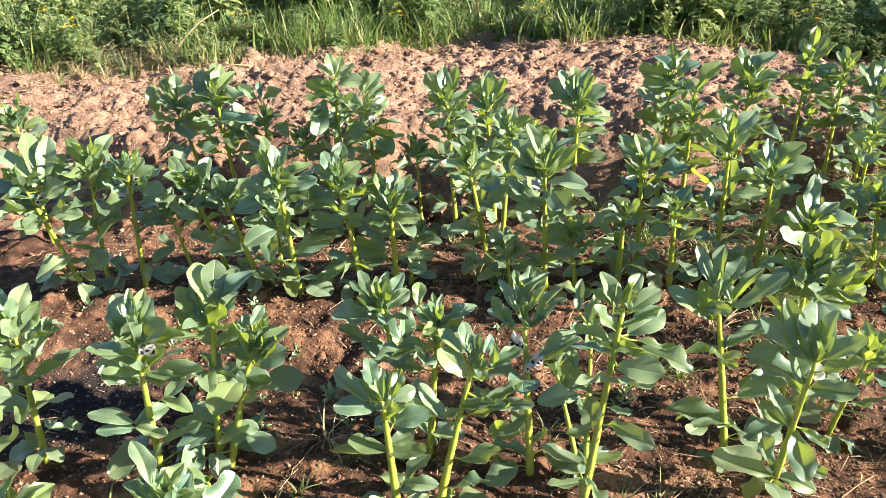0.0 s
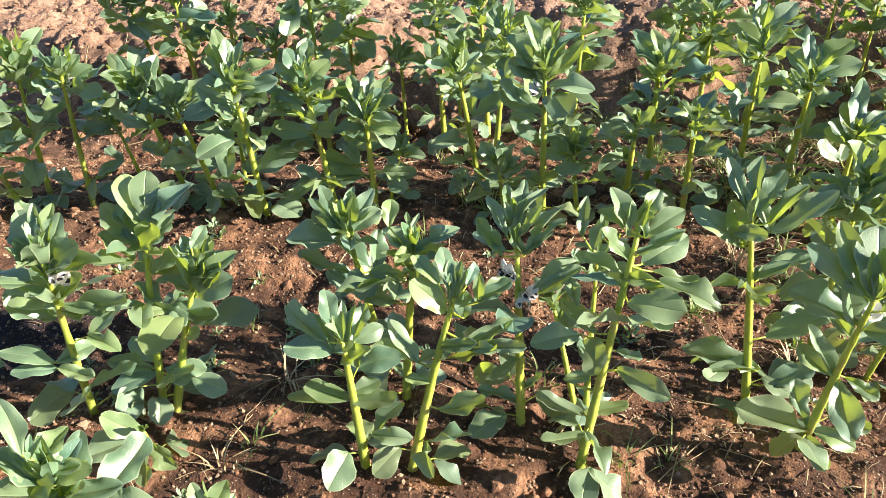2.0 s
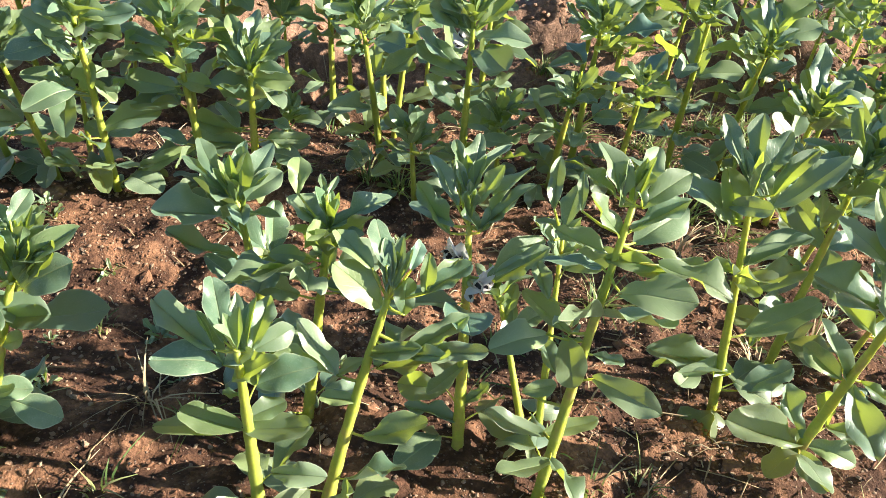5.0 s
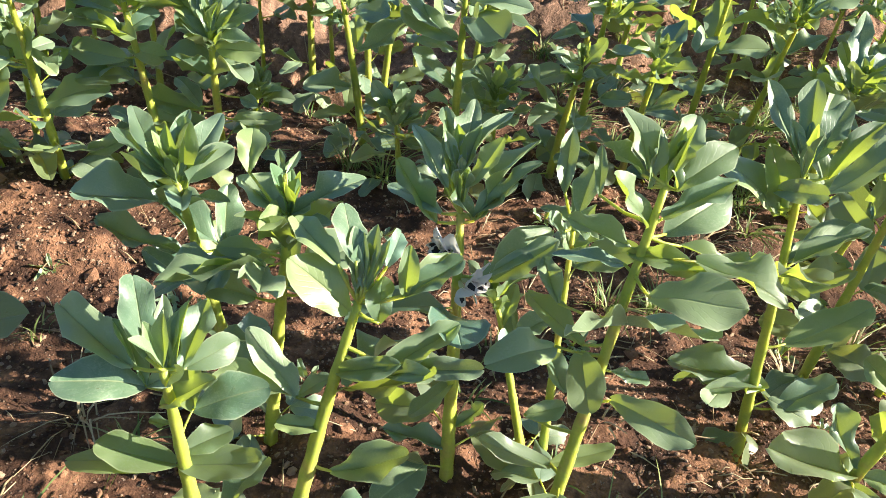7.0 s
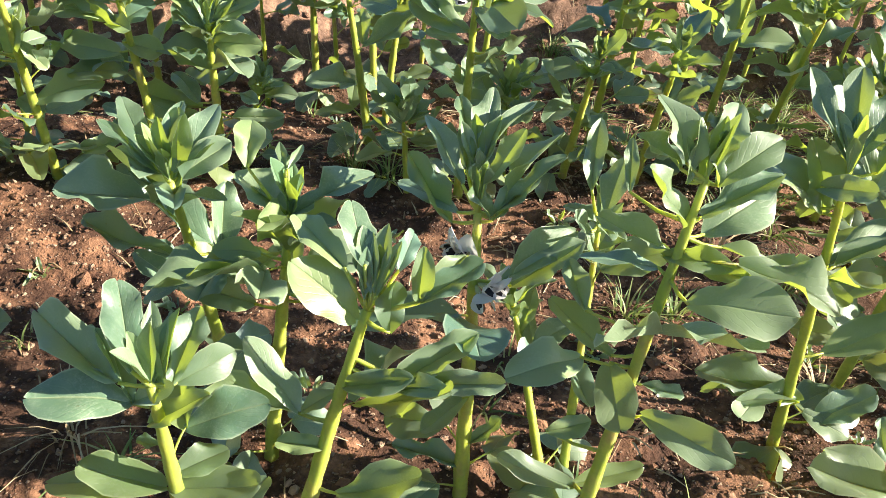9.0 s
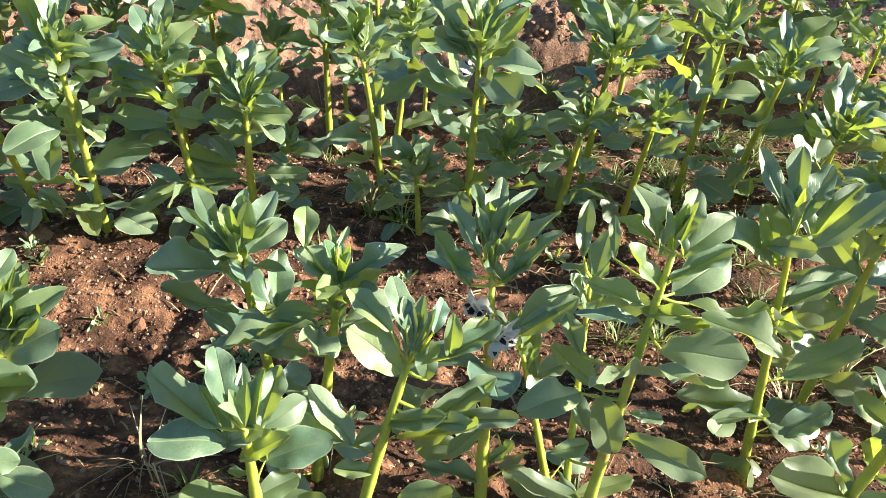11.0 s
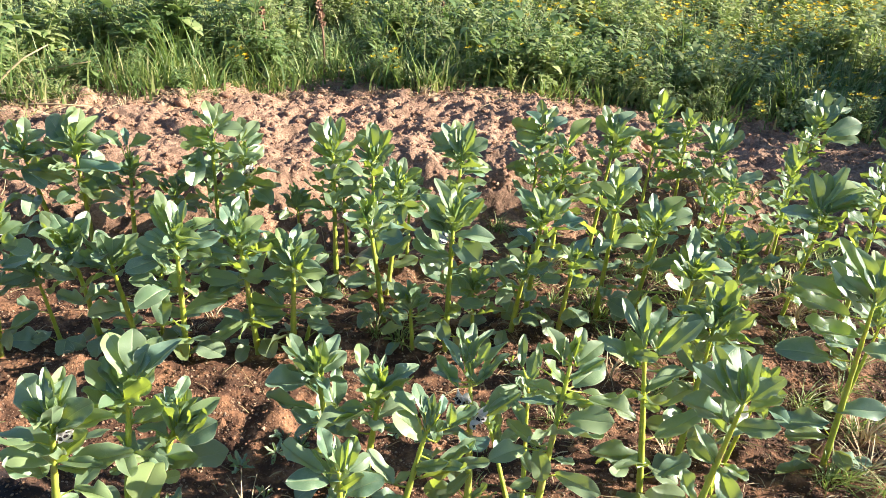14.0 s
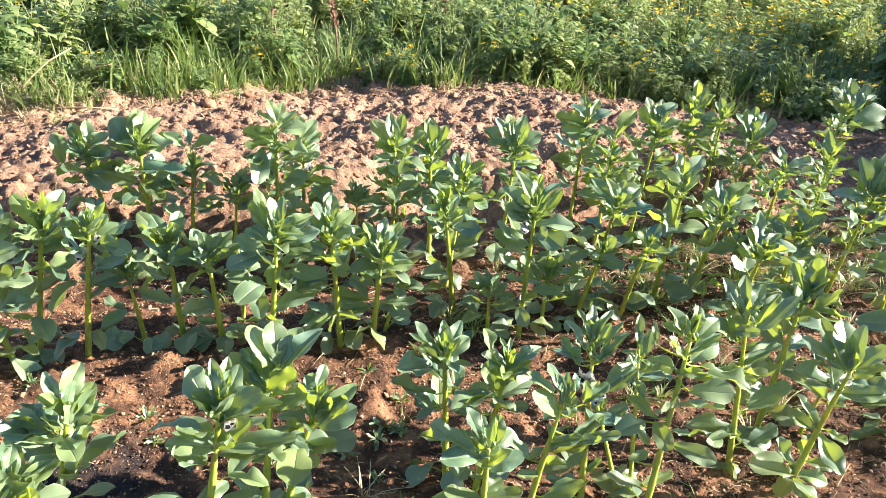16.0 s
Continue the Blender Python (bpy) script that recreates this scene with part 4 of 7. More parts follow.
hold_leaf(P312, (0.663, 1.512, 0.491), (0.663, 1.533, 0.540), (-0.87, -0.45, 0.20), 0.028, "b")
hold_leaf(P312, (0.646, 1.519, 0.427), (0.564, 1.558, 0.486), (-0.04, -0.85, 0.52), 0.056, "m")
hold_leaf(P312, (0.655, 1.520, 0.420), (0.630, 1.552, 0.499), (-0.43, -0.88, 0.22), 0.050, "m")
hold_leaf(P312, (0.635, 1.523, 0.454), (0.679, 1.479, 0.470), (-0.72, -0.69, 0.06), 0.052, "m")
hold_leaf(P312, (0.695, 1.503, 0.462), (0.804, 1.520, 0.531), (-0.48, -0.32, 0.82), 0.053, "f")
hold_leaf(P312, (0.692, 1.505, 0.464), (0.666, 1.533, 0.537), (-0.19, -0.94, 0.29), 0.042, "f")
hold_leaf(P312, (0.689, 1.503, 0.482), (0.748, 1.534, 0.543), (-0.39, -0.61, 0.69), 0.038, "f")
hold_leaf(P312, (0.697, 1.519, 0.346), (0.788, 1.513, 0.395), (-0.48, -0.15, 0.87), 0.037, "m")
hold_leaf(P312, (0.686, 1.525, 0.342), (0.796, 1.559, 0.383), (-0.29, -0.21, 0.93), 0.039, "m")
hold_leaf(P312, (0.682, 1.527, 0.320), (0.714, 1.490, 0.309), (-0.61, -0.67, 0.43), 0.042, "m")
hold_leaf(P312, (0.678, 1.526, 0.341), (0.649, 1.533, 0.326), (-0.49, -0.45, 0.75), 0.039, "m")
hold_leaf(P312, (0.740, 1.529, 0.197), (0.859, 1.537, 0.255), (-0.40, -0.34, 0.85), 0.056, "m")
hold_leaf(P312, (0.744, 1.539, 0.098), (0.597, 1.577, 0.138), (-0.00, -0.74, 0.67), 0.036, "m")
hold_leaf(P312, (0.742, 1.541, 0.099), (0.639, 1.529, 0.113), (0.17, -0.52, 0.83), 0.030, "m")
hold_leaf(P312, (0.774, 1.538, 0.057), (0.856, 1.536, 0.110), (-0.50, -0.43, 0.75), 0.061, "m")
hold_leaf(P312, (0.765, 1.518, -0.023), (0.634, 1.511, -0.028), (0.01, -0.73, 0.68), 0.060, "m")
hold_leaf(P312, (0.764, 1.525, -0.012), (0.723, 1.556, -0.012), (-0.51, -0.68, 0.53), 0.042, "m")
hold_leaf(P303, (-0.608, 1.407, 0.478), (-0.654, 1.455, 0.552), (0.24, -0.74, 0.63), 0.051, "m")
hold_leaf(P303, (-0.603, 1.404, 0.473), (-0.642, 1.415, 0.523), (0.49, -0.68, 0.55), 0.047, "m")
hold_leaf(P303, (-0.595, 1.400, 0.495), (-0.604, 1.442, 0.578), (0.22, -0.86, 0.46), 0.029, "f")
hold_leaf(P303, (-0.589, 1.399, 0.495), (-0.569, 1.443, 0.575), (-0.15, -0.85, 0.51), 0.031, "f")
hold_leaf(P303, (-0.589, 1.399, 0.495), (-0.550, 1.423, 0.567), (-0.06, -0.94, 0.34), 0.037, "f")
hold_leaf(P303, (-0.596, 1.402, 0.487), (-0.617, 1.433, 0.563), (0.14, -0.90, 0.40), 0.031, "f")
hold_leaf(P303, (-0.602, 1.406, 0.478), (-0.598, 1.423, 0.539), (0.21, -0.95, 0.24), 0.029, "b")
hold_leaf(P303, (-0.594, 1.404, 0.479), (-0.580, 1.421, 0.545), (0.09, -0.97, 0.23), 0.029, "b")
hold_leaf(P303, (-0.587, 1.400, 0.474), (-0.514, 1.386, 0.532), (-0.45, -0.81, 0.37), 0.055, "m")
hold_leaf(P303, (-0.590, 1.406, 0.447), (-0.475, 1.380, 0.505), (-0.48, -0.45, 0.75), 0.045, "f")
hold_leaf(P303, (-0.597, 1.409, 0.438), (-0.618, 1.392, 0.486), (0.75, -0.66, 0.10), 0.049, "m")
hold_leaf(P303, (-0.608, 1.415, 0.395), (-0.678, 1.453, 0.435), (-0.05, -0.77, 0.64), 0.055, "m")
hold_leaf(P303, (-0.611, 1.419, 0.376), (-0.706, 1.424, 0.405), (0.11, -0.86, 0.50), 0.064, "m")
hold_leaf(P303, (-0.604, 1.415, 0.384), (-0.535, 1.393, 0.448), (-0.48, -0.84, 0.24), 0.069, "m")
hold_leaf(P303, (-0.600, 1.416, 0.376), (-0.455, 1.374, 0.416), (-0.37, -0.72, 0.59), 0.048, "m")
hold_leaf(P303, (-0.607, 1.417, 0.362), (-0.513, 1.373, 0.394), (-0.46, -0.44, 0.77), 0.039, "m")
hold_leaf(P303, (-0.617, 1.419, 0.372), (-0.666, 1.473, 0.387), (-0.34, -0.51, 0.79), 0.046, "m")
hold_leaf(P303, (-0.675, 1.431, 0.224), (-0.771, 1.434, 0.255), (0.22, -0.63, 0.74), 0.038, "m")
hold_leaf(P303, (-0.669, 1.431, 0.224), (-0.603, 1.473, 0.245), (0.44, -0.85, 0.31), 0.063, "m")
hold_leaf(P303, (-0.671, 1.436, 0.205), (-0.587, 1.409, 0.211), (-0.24, -0.58, 0.78), 0.041, "m")
hold_leaf(P303, (-0.677, 1.435, 0.205), (-0.755, 1.411, 0.212), (0.24, -0.53, 0.81), 0.052, "m")
hold_leaf(P303, (-0.656, 1.464, 0.010), (-0.555, 1.451, 0.018), (-0.13, -0.46, 0.88), 0.078, "m")
hold_leaf(P303, (-0.656, 1.460, 0.005), (-0.673, 1.409, -0.016), (0.60, -0.47, 0.64), 0.068, "m")
hold_leaf(P303, (-0.627, 1.436, -0.035), (-0.646, 1.364, -0.052), (0.43, -0.31, 0.85), 0.090, "m")
hold_leaf(P303, (-0.615, 1.436, -0.036), (-0.505, 1.372, -0.053), (-0.24, -0.61, 0.76), 0.078, "m")
hold_leaf(P303, (-0.566, 1.451, -0.017), (-0.512, 1.440, -0.040), (0.21, -0.57, 0.80), 0.073, "m")
hold_leaf(P304, (-0.504, 1.563, 0.408), (-0.572, 1.606, 0.484), (0.09, -0.83, 0.55), 0.057, "f")
hold_leaf(P304, (-0.505, 1.565, 0.417), (-0.547, 1.628, 0.478), (-0.26, -0.75, 0.60), 0.040, "m")
hold_leaf(P304, (-0.487, 1.567, 0.466), (-0.528, 1.633, 0.532), (0.12, -0.67, 0.73), 0.057, "m")
hold_leaf(P304, (-0.475, 1.564, 0.473), (-0.474, 1.622, 0.545), (-0.15, -0.77, 0.62), 0.057, "m")
hold_leaf(P304, (-0.469, 1.563, 0.467), (-0.445, 1.587, 0.529), (0.06, -0.94, 0.34), 0.049, "f")
hold_leaf(P304, (-0.458, 1.559, 0.458), (-0.368, 1.571, 0.532), (-0.26, -0.86, 0.45), 0.049, "f")
hold_leaf(P304, (-0.463, 1.561, 0.467), (-0.422, 1.605, 0.533), (-0.32, -0.69, 0.65), 0.057, "m")
hold_leaf(P304, (-0.504, 1.563, 0.408), (-0.436, 1.528, 0.467), (-0.64, -0.71, 0.31), 0.062, "m")
hold_leaf(P304, (-0.478, 1.564, 0.457), (-0.483, 1.590, 0.510), (0.34, -0.83, 0.44), 0.035, "b")
hold_leaf(P304, (-0.473, 1.563, 0.457), (-0.461, 1.587, 0.516), (-0.03, -0.92, 0.39), 0.035, "b")
hold_leaf(P304, (-0.476, 1.562, 0.453), (-0.475, 1.572, 0.500), (0.33, -0.92, 0.21), 0.032, "b")
hold_leaf(P304, (-0.483, 1.551, 0.361), (-0.416, 1.535, 0.413), (-0.55, -0.66, 0.51), 0.053, "m")
hold_leaf(P304, (-0.496, 1.555, 0.355), (-0.526, 1.567, 0.365), (-0.23, -0.87, 0.43), 0.038, "m")
hold_leaf(P304, (-0.535, 1.530, 0.120), (-0.619, 1.521, 0.150), (0.30, -0.74, 0.60), 0.078, "m")
hold_leaf(P304, (-0.531, 1.527, 0.107), (-0.611, 1.482, 0.100), (0.26, -0.57, 0.78), 0.063, "m")
hold_leaf(P304, (-0.544, 1.503, -0.005), (-0.449, 1.465, -0.017), (-0.04, -0.39, 0.92), 0.057, "m")
hold_leaf(P304, (-0.567, 1.469, -0.054), (-0.518, 1.429, -0.066), (0.04, -0.24, 0.97), 0.062, "m")
hold_leaf(P304, (-0.507, 1.546, 0.248), (-0.545, 1.535, 0.235), (0.11, -0.90, 0.43), 0.047, "m")
hold_leaf(P304, (-0.532, 1.532, 0.137), (-0.588, 1.572, 0.167), (0.04, -0.56, 0.83), 0.060, "m")
hold_leaf(P316, (-0.499, 1.360, 0.097), (-0.573, 1.360, 0.146), (-0.65, -0.72, 0.25), 0.080, "m")
hold_leaf(P316, (-0.502, 1.360, 0.084), (-0.612, 1.330, 0.078), (-0.65, -0.72, 0.25), 0.078, "m")
hold_leaf(P316, (-0.498, 1.360, 0.078), (-0.546, 1.290, 0.033), (-0.65, -0.72, 0.25), 0.095, "m")
hold_leaf(P316, (-0.489, 1.360, 0.084), (-0.438, 1.320, 0.041), (-0.65, -0.72, 0.25), 0.069, "m")
hold_leaf(P316, (-0.493, 1.360, 0.089), (-0.475, 1.280, 0.045), (-0.65, -0.72, 0.25), 0.077, "m")
hold_leaf(P305, (-0.406, 1.537, 0.337), (-0.429, 1.557, 0.414), (0.28, -0.90, 0.32), 0.056, "f")
hold_leaf(P305, (-0.397, 1.542, 0.372), (-0.416, 1.573, 0.426), (0.55, -0.62, 0.55), 0.043, "f")
hold_leaf(P305, (-0.388, 1.538, 0.374), (-0.388, 1.557, 0.413), (-0.23, -0.88, 0.42), 0.045, "b")
hold_leaf(P305, (-0.393, 1.535, 0.339), (-0.363, 1.518, 0.392), (-0.70, -0.69, 0.18), 0.056, "m")
hold_leaf(P305, (-0.392, 1.547, 0.414), (-0.371, 1.579, 0.446), (0.42, -0.76, 0.50), 0.048, "m")
hold_leaf(P305, (-0.394, 1.530, 0.319), (-0.310, 1.551, 0.408), (-0.26, -0.86, 0.44), 0.056, "f")
hold_leaf(P305, (-0.389, 1.528, 0.312), (-0.309, 1.510, 0.366), (-0.36, -0.90, 0.23), 0.064, "m")
hold_leaf(P305, (-0.396, 1.539, 0.355), (-0.400, 1.570, 0.418), (0.01, -0.90, 0.44), 0.038, "b")
hold_leaf(P305, (-0.402, 1.548, 0.402), (-0.443, 1.581, 0.399), (-0.33, -0.34, 0.88), 0.055, "m")
hold_leaf(P305, (-0.423, 1.529, 0.260), (-0.357, 1.498, 0.280), (-0.48, -0.83, 0.28), 0.059, "m")
hold_leaf(P305, (-0.430, 1.528, 0.246), (-0.477, 1.546, 0.257), (-0.19, -0.84, 0.51), 0.059, "m")
hold_leaf(P305, (-0.438, 1.526, 0.216), (-0.396, 1.495, 0.246), (-0.68, -0.69, 0.25), 0.059, "m")
hold_leaf(P305, (-0.458, 1.529, 0.203), (-0.487, 1.524, 0.222), (0.53, -0.57, 0.63), 0.052, "m")
hold_leaf(P305, (-0.462, 1.537, 0.284), (-0.421, 1.500, 0.262), (-0.06, -0.58, 0.81), 0.069, "m")
hold_leaf(P305, (-0.458, 1.537, 0.277), (-0.524, 1.512, 0.282), (0.32, -0.75, 0.58), 0.058, "m")
hold_leaf(P305, (-0.451, 1.534, 0.279), (-0.369, 1.535, 0.255), (0.22, -0.63, 0.74), 0.057, "m")
hold_leaf(P305, (-0.493, 1.520, 0.128), (-0.419, 1.532, 0.121), (0.18, -0.65, 0.74), 0.060, "m")
hold_leaf(P305, (-0.496, 1.520, 0.115), (-0.447, 1.495, 0.109), (-0.06, -0.36, 0.93), 0.053, "m")
hold_leaf(P314, (0.782, 1.299, 0.460), (0.749, 1.370, 0.565), (-0.63, -0.72, 0.28), 0.046, "f")
hold_leaf(P314, (0.786, 1.298, 0.473), (0.810, 1.365, 0.555), (-0.48, -0.61, 0.64), 0.059, "m")
hold_leaf(P314, (0.788, 1.293, 0.476), (0.825, 1.324, 0.563), (-0.88, -0.19, 0.44), 0.058, "f")
hold_leaf(P314, (0.801, 1.290, 0.477), (0.867, 1.295, 0.525), (-0.43, -0.61, 0.67), 0.058, "m")
hold_leaf(P314, (0.804, 1.292, 0.444), (0.865, 1.270, 0.479), (-0.53, -0.18, 0.83), 0.051, "m")
hold_leaf(P314, (0.795, 1.305, 0.397), (0.859, 1.251, 0.415), (-0.66, -0.68, 0.32), 0.052, "m")
hold_leaf(P314, (0.782, 1.311, 0.402), (0.748, 1.315, 0.487), (-0.27, -0.96, -0.06), 0.068, "m")
hold_leaf(P314, (0.773, 1.306, 0.469), (0.696, 1.363, 0.521), (-0.14, -0.77, 0.63), 0.072, "m")
hold_leaf(P314, (0.766, 1.317, 0.407), (0.677, 1.343, 0.460), (0.13, -0.78, 0.61), 0.073, "m")
hold_leaf(P314, (0.785, 1.296, 0.469), (0.777, 1.320, 0.538), (-0.07, -0.95, 0.32), 0.038, "b")
hold_leaf(P314, (0.792, 1.295, 0.470), (0.799, 1.318, 0.545), (-0.71, -0.65, 0.27), 0.038, "b")
hold_leaf(P314, (0.794, 1.292, 0.464), (0.812, 1.292, 0.522), (-0.95, -0.06, 0.30), 0.043, "b")
hold_leaf(P314, (0.786, 1.336, 0.267), (0.730, 1.368, 0.349), (-0.03, -0.94, 0.34), 0.057, "f")
hold_leaf(P314, (0.779, 1.339, 0.269), (0.732, 1.378, 0.299), (-0.50, -0.83, 0.26), 0.049, "m")
hold_leaf(P314, (0.795, 1.331, 0.261), (0.790, 1.232, 0.219), (-0.41, -0.34, 0.84), 0.106, "m")
hold_leaf(P314, (0.802, 1.328, 0.272), (0.856, 1.303, 0.250), (-0.26, -0.89, 0.36), 0.052, "m")
hold_leaf(P314, (0.777, 1.367, 0.102), (0.643, 1.363, 0.162), (0.30, -0.73, 0.62), 0.082, "m")
hold_leaf(P314, (0.775, 1.369, 0.092), (0.803, 1.297, 0.072), (-0.42, -0.40, 0.82), 0.063, "m")
hold_leaf(P314, (0.777, 1.363, 0.121), (0.763, 1.424, 0.178), (-0.02, -0.69, 0.73), 0.057, "m")
hold_leaf(P314, (0.796, 1.363, 0.106), (0.865, 1.334, 0.092), (-0.21, -0.79, 0.58), 0.051, "m")
hold_leaf(P315, (1.193, 1.469, 0.610), (1.128, 1.541, 0.725), (-0.36, -0.87, 0.34), 0.048, "f")
hold_leaf(P315, (1.197, 1.461, 0.614), (1.159, 1.516, 0.707), (-0.54, -0.81, 0.25), 0.045, "f")
hold_leaf(P315, (1.201, 1.463, 0.621), (1.210, 1.519, 0.695), (-0.43, -0.70, 0.58), 0.062, "m")
hold_leaf(P315, (1.201, 1.473, 0.556), (1.104, 1.526, 0.661), (-0.36, -0.92, 0.14), 0.074, "m")
hold_leaf(P315, (1.201, 1.474, 0.575), (1.125, 1.503, 0.640), (-0.17, -0.96, 0.22), 0.065, "m")
hold_leaf(P315, (1.163, 1.492, 0.540), (1.023, 1.550, 0.585), (-0.21, -0.86, 0.47), 0.066, "m")
hold_leaf(P315, (1.133, 1.498, 0.588), (1.028, 1.543, 0.623), (-0.23, -0.87, 0.43), 0.054, "m")
hold_leaf(P315, (1.206, 1.485, 0.483), (1.071, 1.514, 0.517), (-0.04, -0.84, 0.54), 0.041, "m")
hold_leaf(P315, (1.217, 1.492, 0.452), (1.113, 1.502, 0.487), (0.12, -0.80, 0.59), 0.059, "m")
hold_leaf(P315, (1.169, 1.521, 0.404), (1.043, 1.558, 0.410), (-0.21, -0.83, 0.51), 0.066, "m")
hold_leaf(P315, (1.207, 1.502, 0.402), (1.145, 1.516, 0.444), (-0.01, -0.95, 0.30), 0.069, "m")
hold_leaf(P315, (1.216, 1.464, 0.579), (1.274, 1.472, 0.627), (-0.43, -0.66, 0.62), 0.057, "m")
hold_leaf(P315, (1.204, 1.463, 0.588), (1.265, 1.501, 0.677), (-0.58, -0.52, 0.62), 0.062, "f")
hold_leaf(P315, (1.203, 1.463, 0.605), (1.214, 1.488, 0.686), (-0.48, -0.82, 0.31), 0.048, "b")
hold_leaf(P315, (1.235, 1.525, 0.230), (1.352, 1.470, 0.249), (-0.35, -0.45, 0.82), 0.044, "m")
hold_leaf(P315, (1.242, 1.534, 0.185), (1.107, 1.564, 0.173), (-0.22, -0.70, 0.68), 0.060, "m")
hold_leaf(P315, (1.252, 1.539, 0.132), (1.134, 1.550, 0.139), (-0.01, -0.60, 0.80), 0.074, "m")
hold_leaf(P315, (1.270, 1.548, 0.011), (1.146, 1.551, -0.004), (-0.07, -0.90, 0.43), 0.096, "m")
hold_leaf(P315, (1.298, 1.537, 0.036), (1.262, 1.455, -0.012), (-0.36, -0.35, 0.86), 0.095, "m")
hold_leaf(P315, (1.320, 1.526, 0.042), (1.399, 1.501, 0.035), (-0.15, -0.69, 0.71), 0.075, "m")
hold_leaf(P315, (1.337, 1.511, -0.030), (1.349, 1.461, -0.031), (-0.78, -0.21, 0.59), 0.066, "m")
hold_leaf(P315, (1.227, 1.484, 0.442), (1.326, 1.448, 0.421), (-0.22, -0.87, 0.44), 0.074, "m")
hold_leaf(P206, (-0.447, 2.129, 0.542), (-0.486, 2.205, 0.638), (0.19, -0.73, 0.66), 0.042, "f")
hold_leaf(P206, (-0.436, 2.117, 0.559), (-0.449, 2.159, 0.626), (0.39, -0.74, 0.55), 0.042, "f")
hold_leaf(P206, (-0.456, 2.132, 0.528), (-0.507, 2.188, 0.606), (-0.11, -0.84, 0.53), 0.062, "m")
hold_leaf(P206, (-0.449, 2.131, 0.528), (-0.465, 2.132, 0.585), (-0.05, -1.00, 0.01), 0.050, "f")
hold_leaf(P206, (-0.428, 2.126, 0.542), (-0.405, 2.177, 0.617), (-0.22, -0.77, 0.60), 0.042, "f")
hold_leaf(P206, (-0.419, 2.126, 0.529), (-0.339, 2.136, 0.573), (-0.28, -0.69, 0.67), 0.045, "m")
hold_leaf(P206, (-0.433, 2.133, 0.520), (-0.384, 2.156, 0.574), (-0.27, -0.78, 0.57), 0.045, "f")
hold_leaf(P206, (-0.436, 2.135, 0.506), (-0.324, 2.105, 0.531), (-0.26, -0.97, 0.00), 0.048, "m")
hold_leaf(P206, (-0.435, 2.128, 0.528), (-0.398, 2.104, 0.559), (-0.28, -0.89, -0.36), 0.042, "m")
hold_leaf(P206, (-0.458, 2.139, 0.505), (-0.523, 2.168, 0.533), (-0.25, -0.90, 0.35), 0.045, "m")
hold_leaf(P206, (-0.473, 2.145, 0.477), (-0.550, 2.155, 0.508), (0.10, -0.85, 0.51), 0.053, "m")
hold_leaf(P206, (-0.475, 2.150, 0.468), (-0.581, 2.121, 0.444), (0.21, -0.95, 0.21), 0.051, "m")
hold_leaf(P206, (-0.438, 2.120, 0.547), (-0.432, 2.141, 0.604), (0.07, -0.94, 0.34), 0.032, "b")
hold_leaf(P206, (-0.434, 2.128, 0.544), (-0.442, 2.167, 0.608), (0.27, -0.80, 0.53), 0.032, "b")
hold_leaf(P206, (-0.461, 2.188, 0.337), (-0.446, 2.175, 0.418), (0.25, -0.95, -0.20), 0.075, "m")
hold_leaf(P206, (-0.502, 2.187, 0.354), (-0.590, 2.192, 0.374), (0.06, -0.86, 0.51), 0.085, "m")
hold_leaf(P206, (-0.505, 2.188, 0.339), (-0.496, 2.112, 0.273), (-0.08, -0.66, 0.75), 0.056, "m")
hold_leaf(P206, (-0.462, 2.222, 0.243), (-0.330, 2.224, 0.288), (-0.18, -0.81, 0.56), 0.048, "m")
hold_leaf(P206, (-0.532, 2.251, 0.135), (-0.592, 2.288, 0.158), (-0.24, -0.76, 0.60), 0.067, "m")
hold_leaf(P206, (-0.501, 2.257, 0.121), (-0.456, 2.179, 0.105), (0.03, -0.19, 0.98), 0.094, "m")
hold_leaf(P206, (-0.546, 2.254, 0.135), (-0.605, 2.246, 0.143), (0.18, -0.84, 0.52), 0.081, "m")
hold_leaf(P206, (-0.447, 2.178, 0.373), (-0.403, 2.177, 0.327), (0.18, -0.96, 0.19), 0.053, "m")
hold_leaf(P206, (-0.454, 2.160, 0.424), (-0.424, 2.193, 0.451), (0.31, -0.75, 0.59), 0.039, "m")
hold_leaf(P207, (-0.284, 2.201, 0.509), (-0.326, 2.235, 0.572), (-0.17, -0.91, 0.38), 0.066, "m")
hold_leaf(P207, (-0.278, 2.200, 0.509), (-0.283, 2.271, 0.587), (-0.14, -0.74, 0.66), 0.047, "f")
hold_leaf(P207, (-0.278, 2.200, 0.509), (-0.259, 2.263, 0.582), (-0.10, -0.74, 0.67), 0.047, "f")
hold_leaf(P207, (-0.273, 2.199, 0.496), (-0.213, 2.218, 0.547), (-0.02, -0.93, 0.37), 0.066, "m")
hold_leaf(P207, (-0.289, 2.204, 0.473), (-0.357, 2.230, 0.534), (0.26, -0.75, 0.61), 0.066, "m")
hold_leaf(P207, (-0.284, 2.206, 0.465), (-0.221, 2.181, 0.503), (-0.49, -0.83, 0.26), 0.061, "m")
hold_leaf(P207, (-0.294, 2.213, 0.435), (-0.392, 2.240, 0.469), (0.05, -0.70, 0.71), 0.043, "m")
hold_leaf(P207, (-0.292, 2.217, 0.404), (-0.395, 2.212, 0.422), (0.12, -0.87, 0.47), 0.057, "m")
hold_leaf(P207, (-0.294, 2.216, 0.390), (-0.219, 2.223, 0.426), (-0.08, -0.93, 0.35), 0.052, "m")
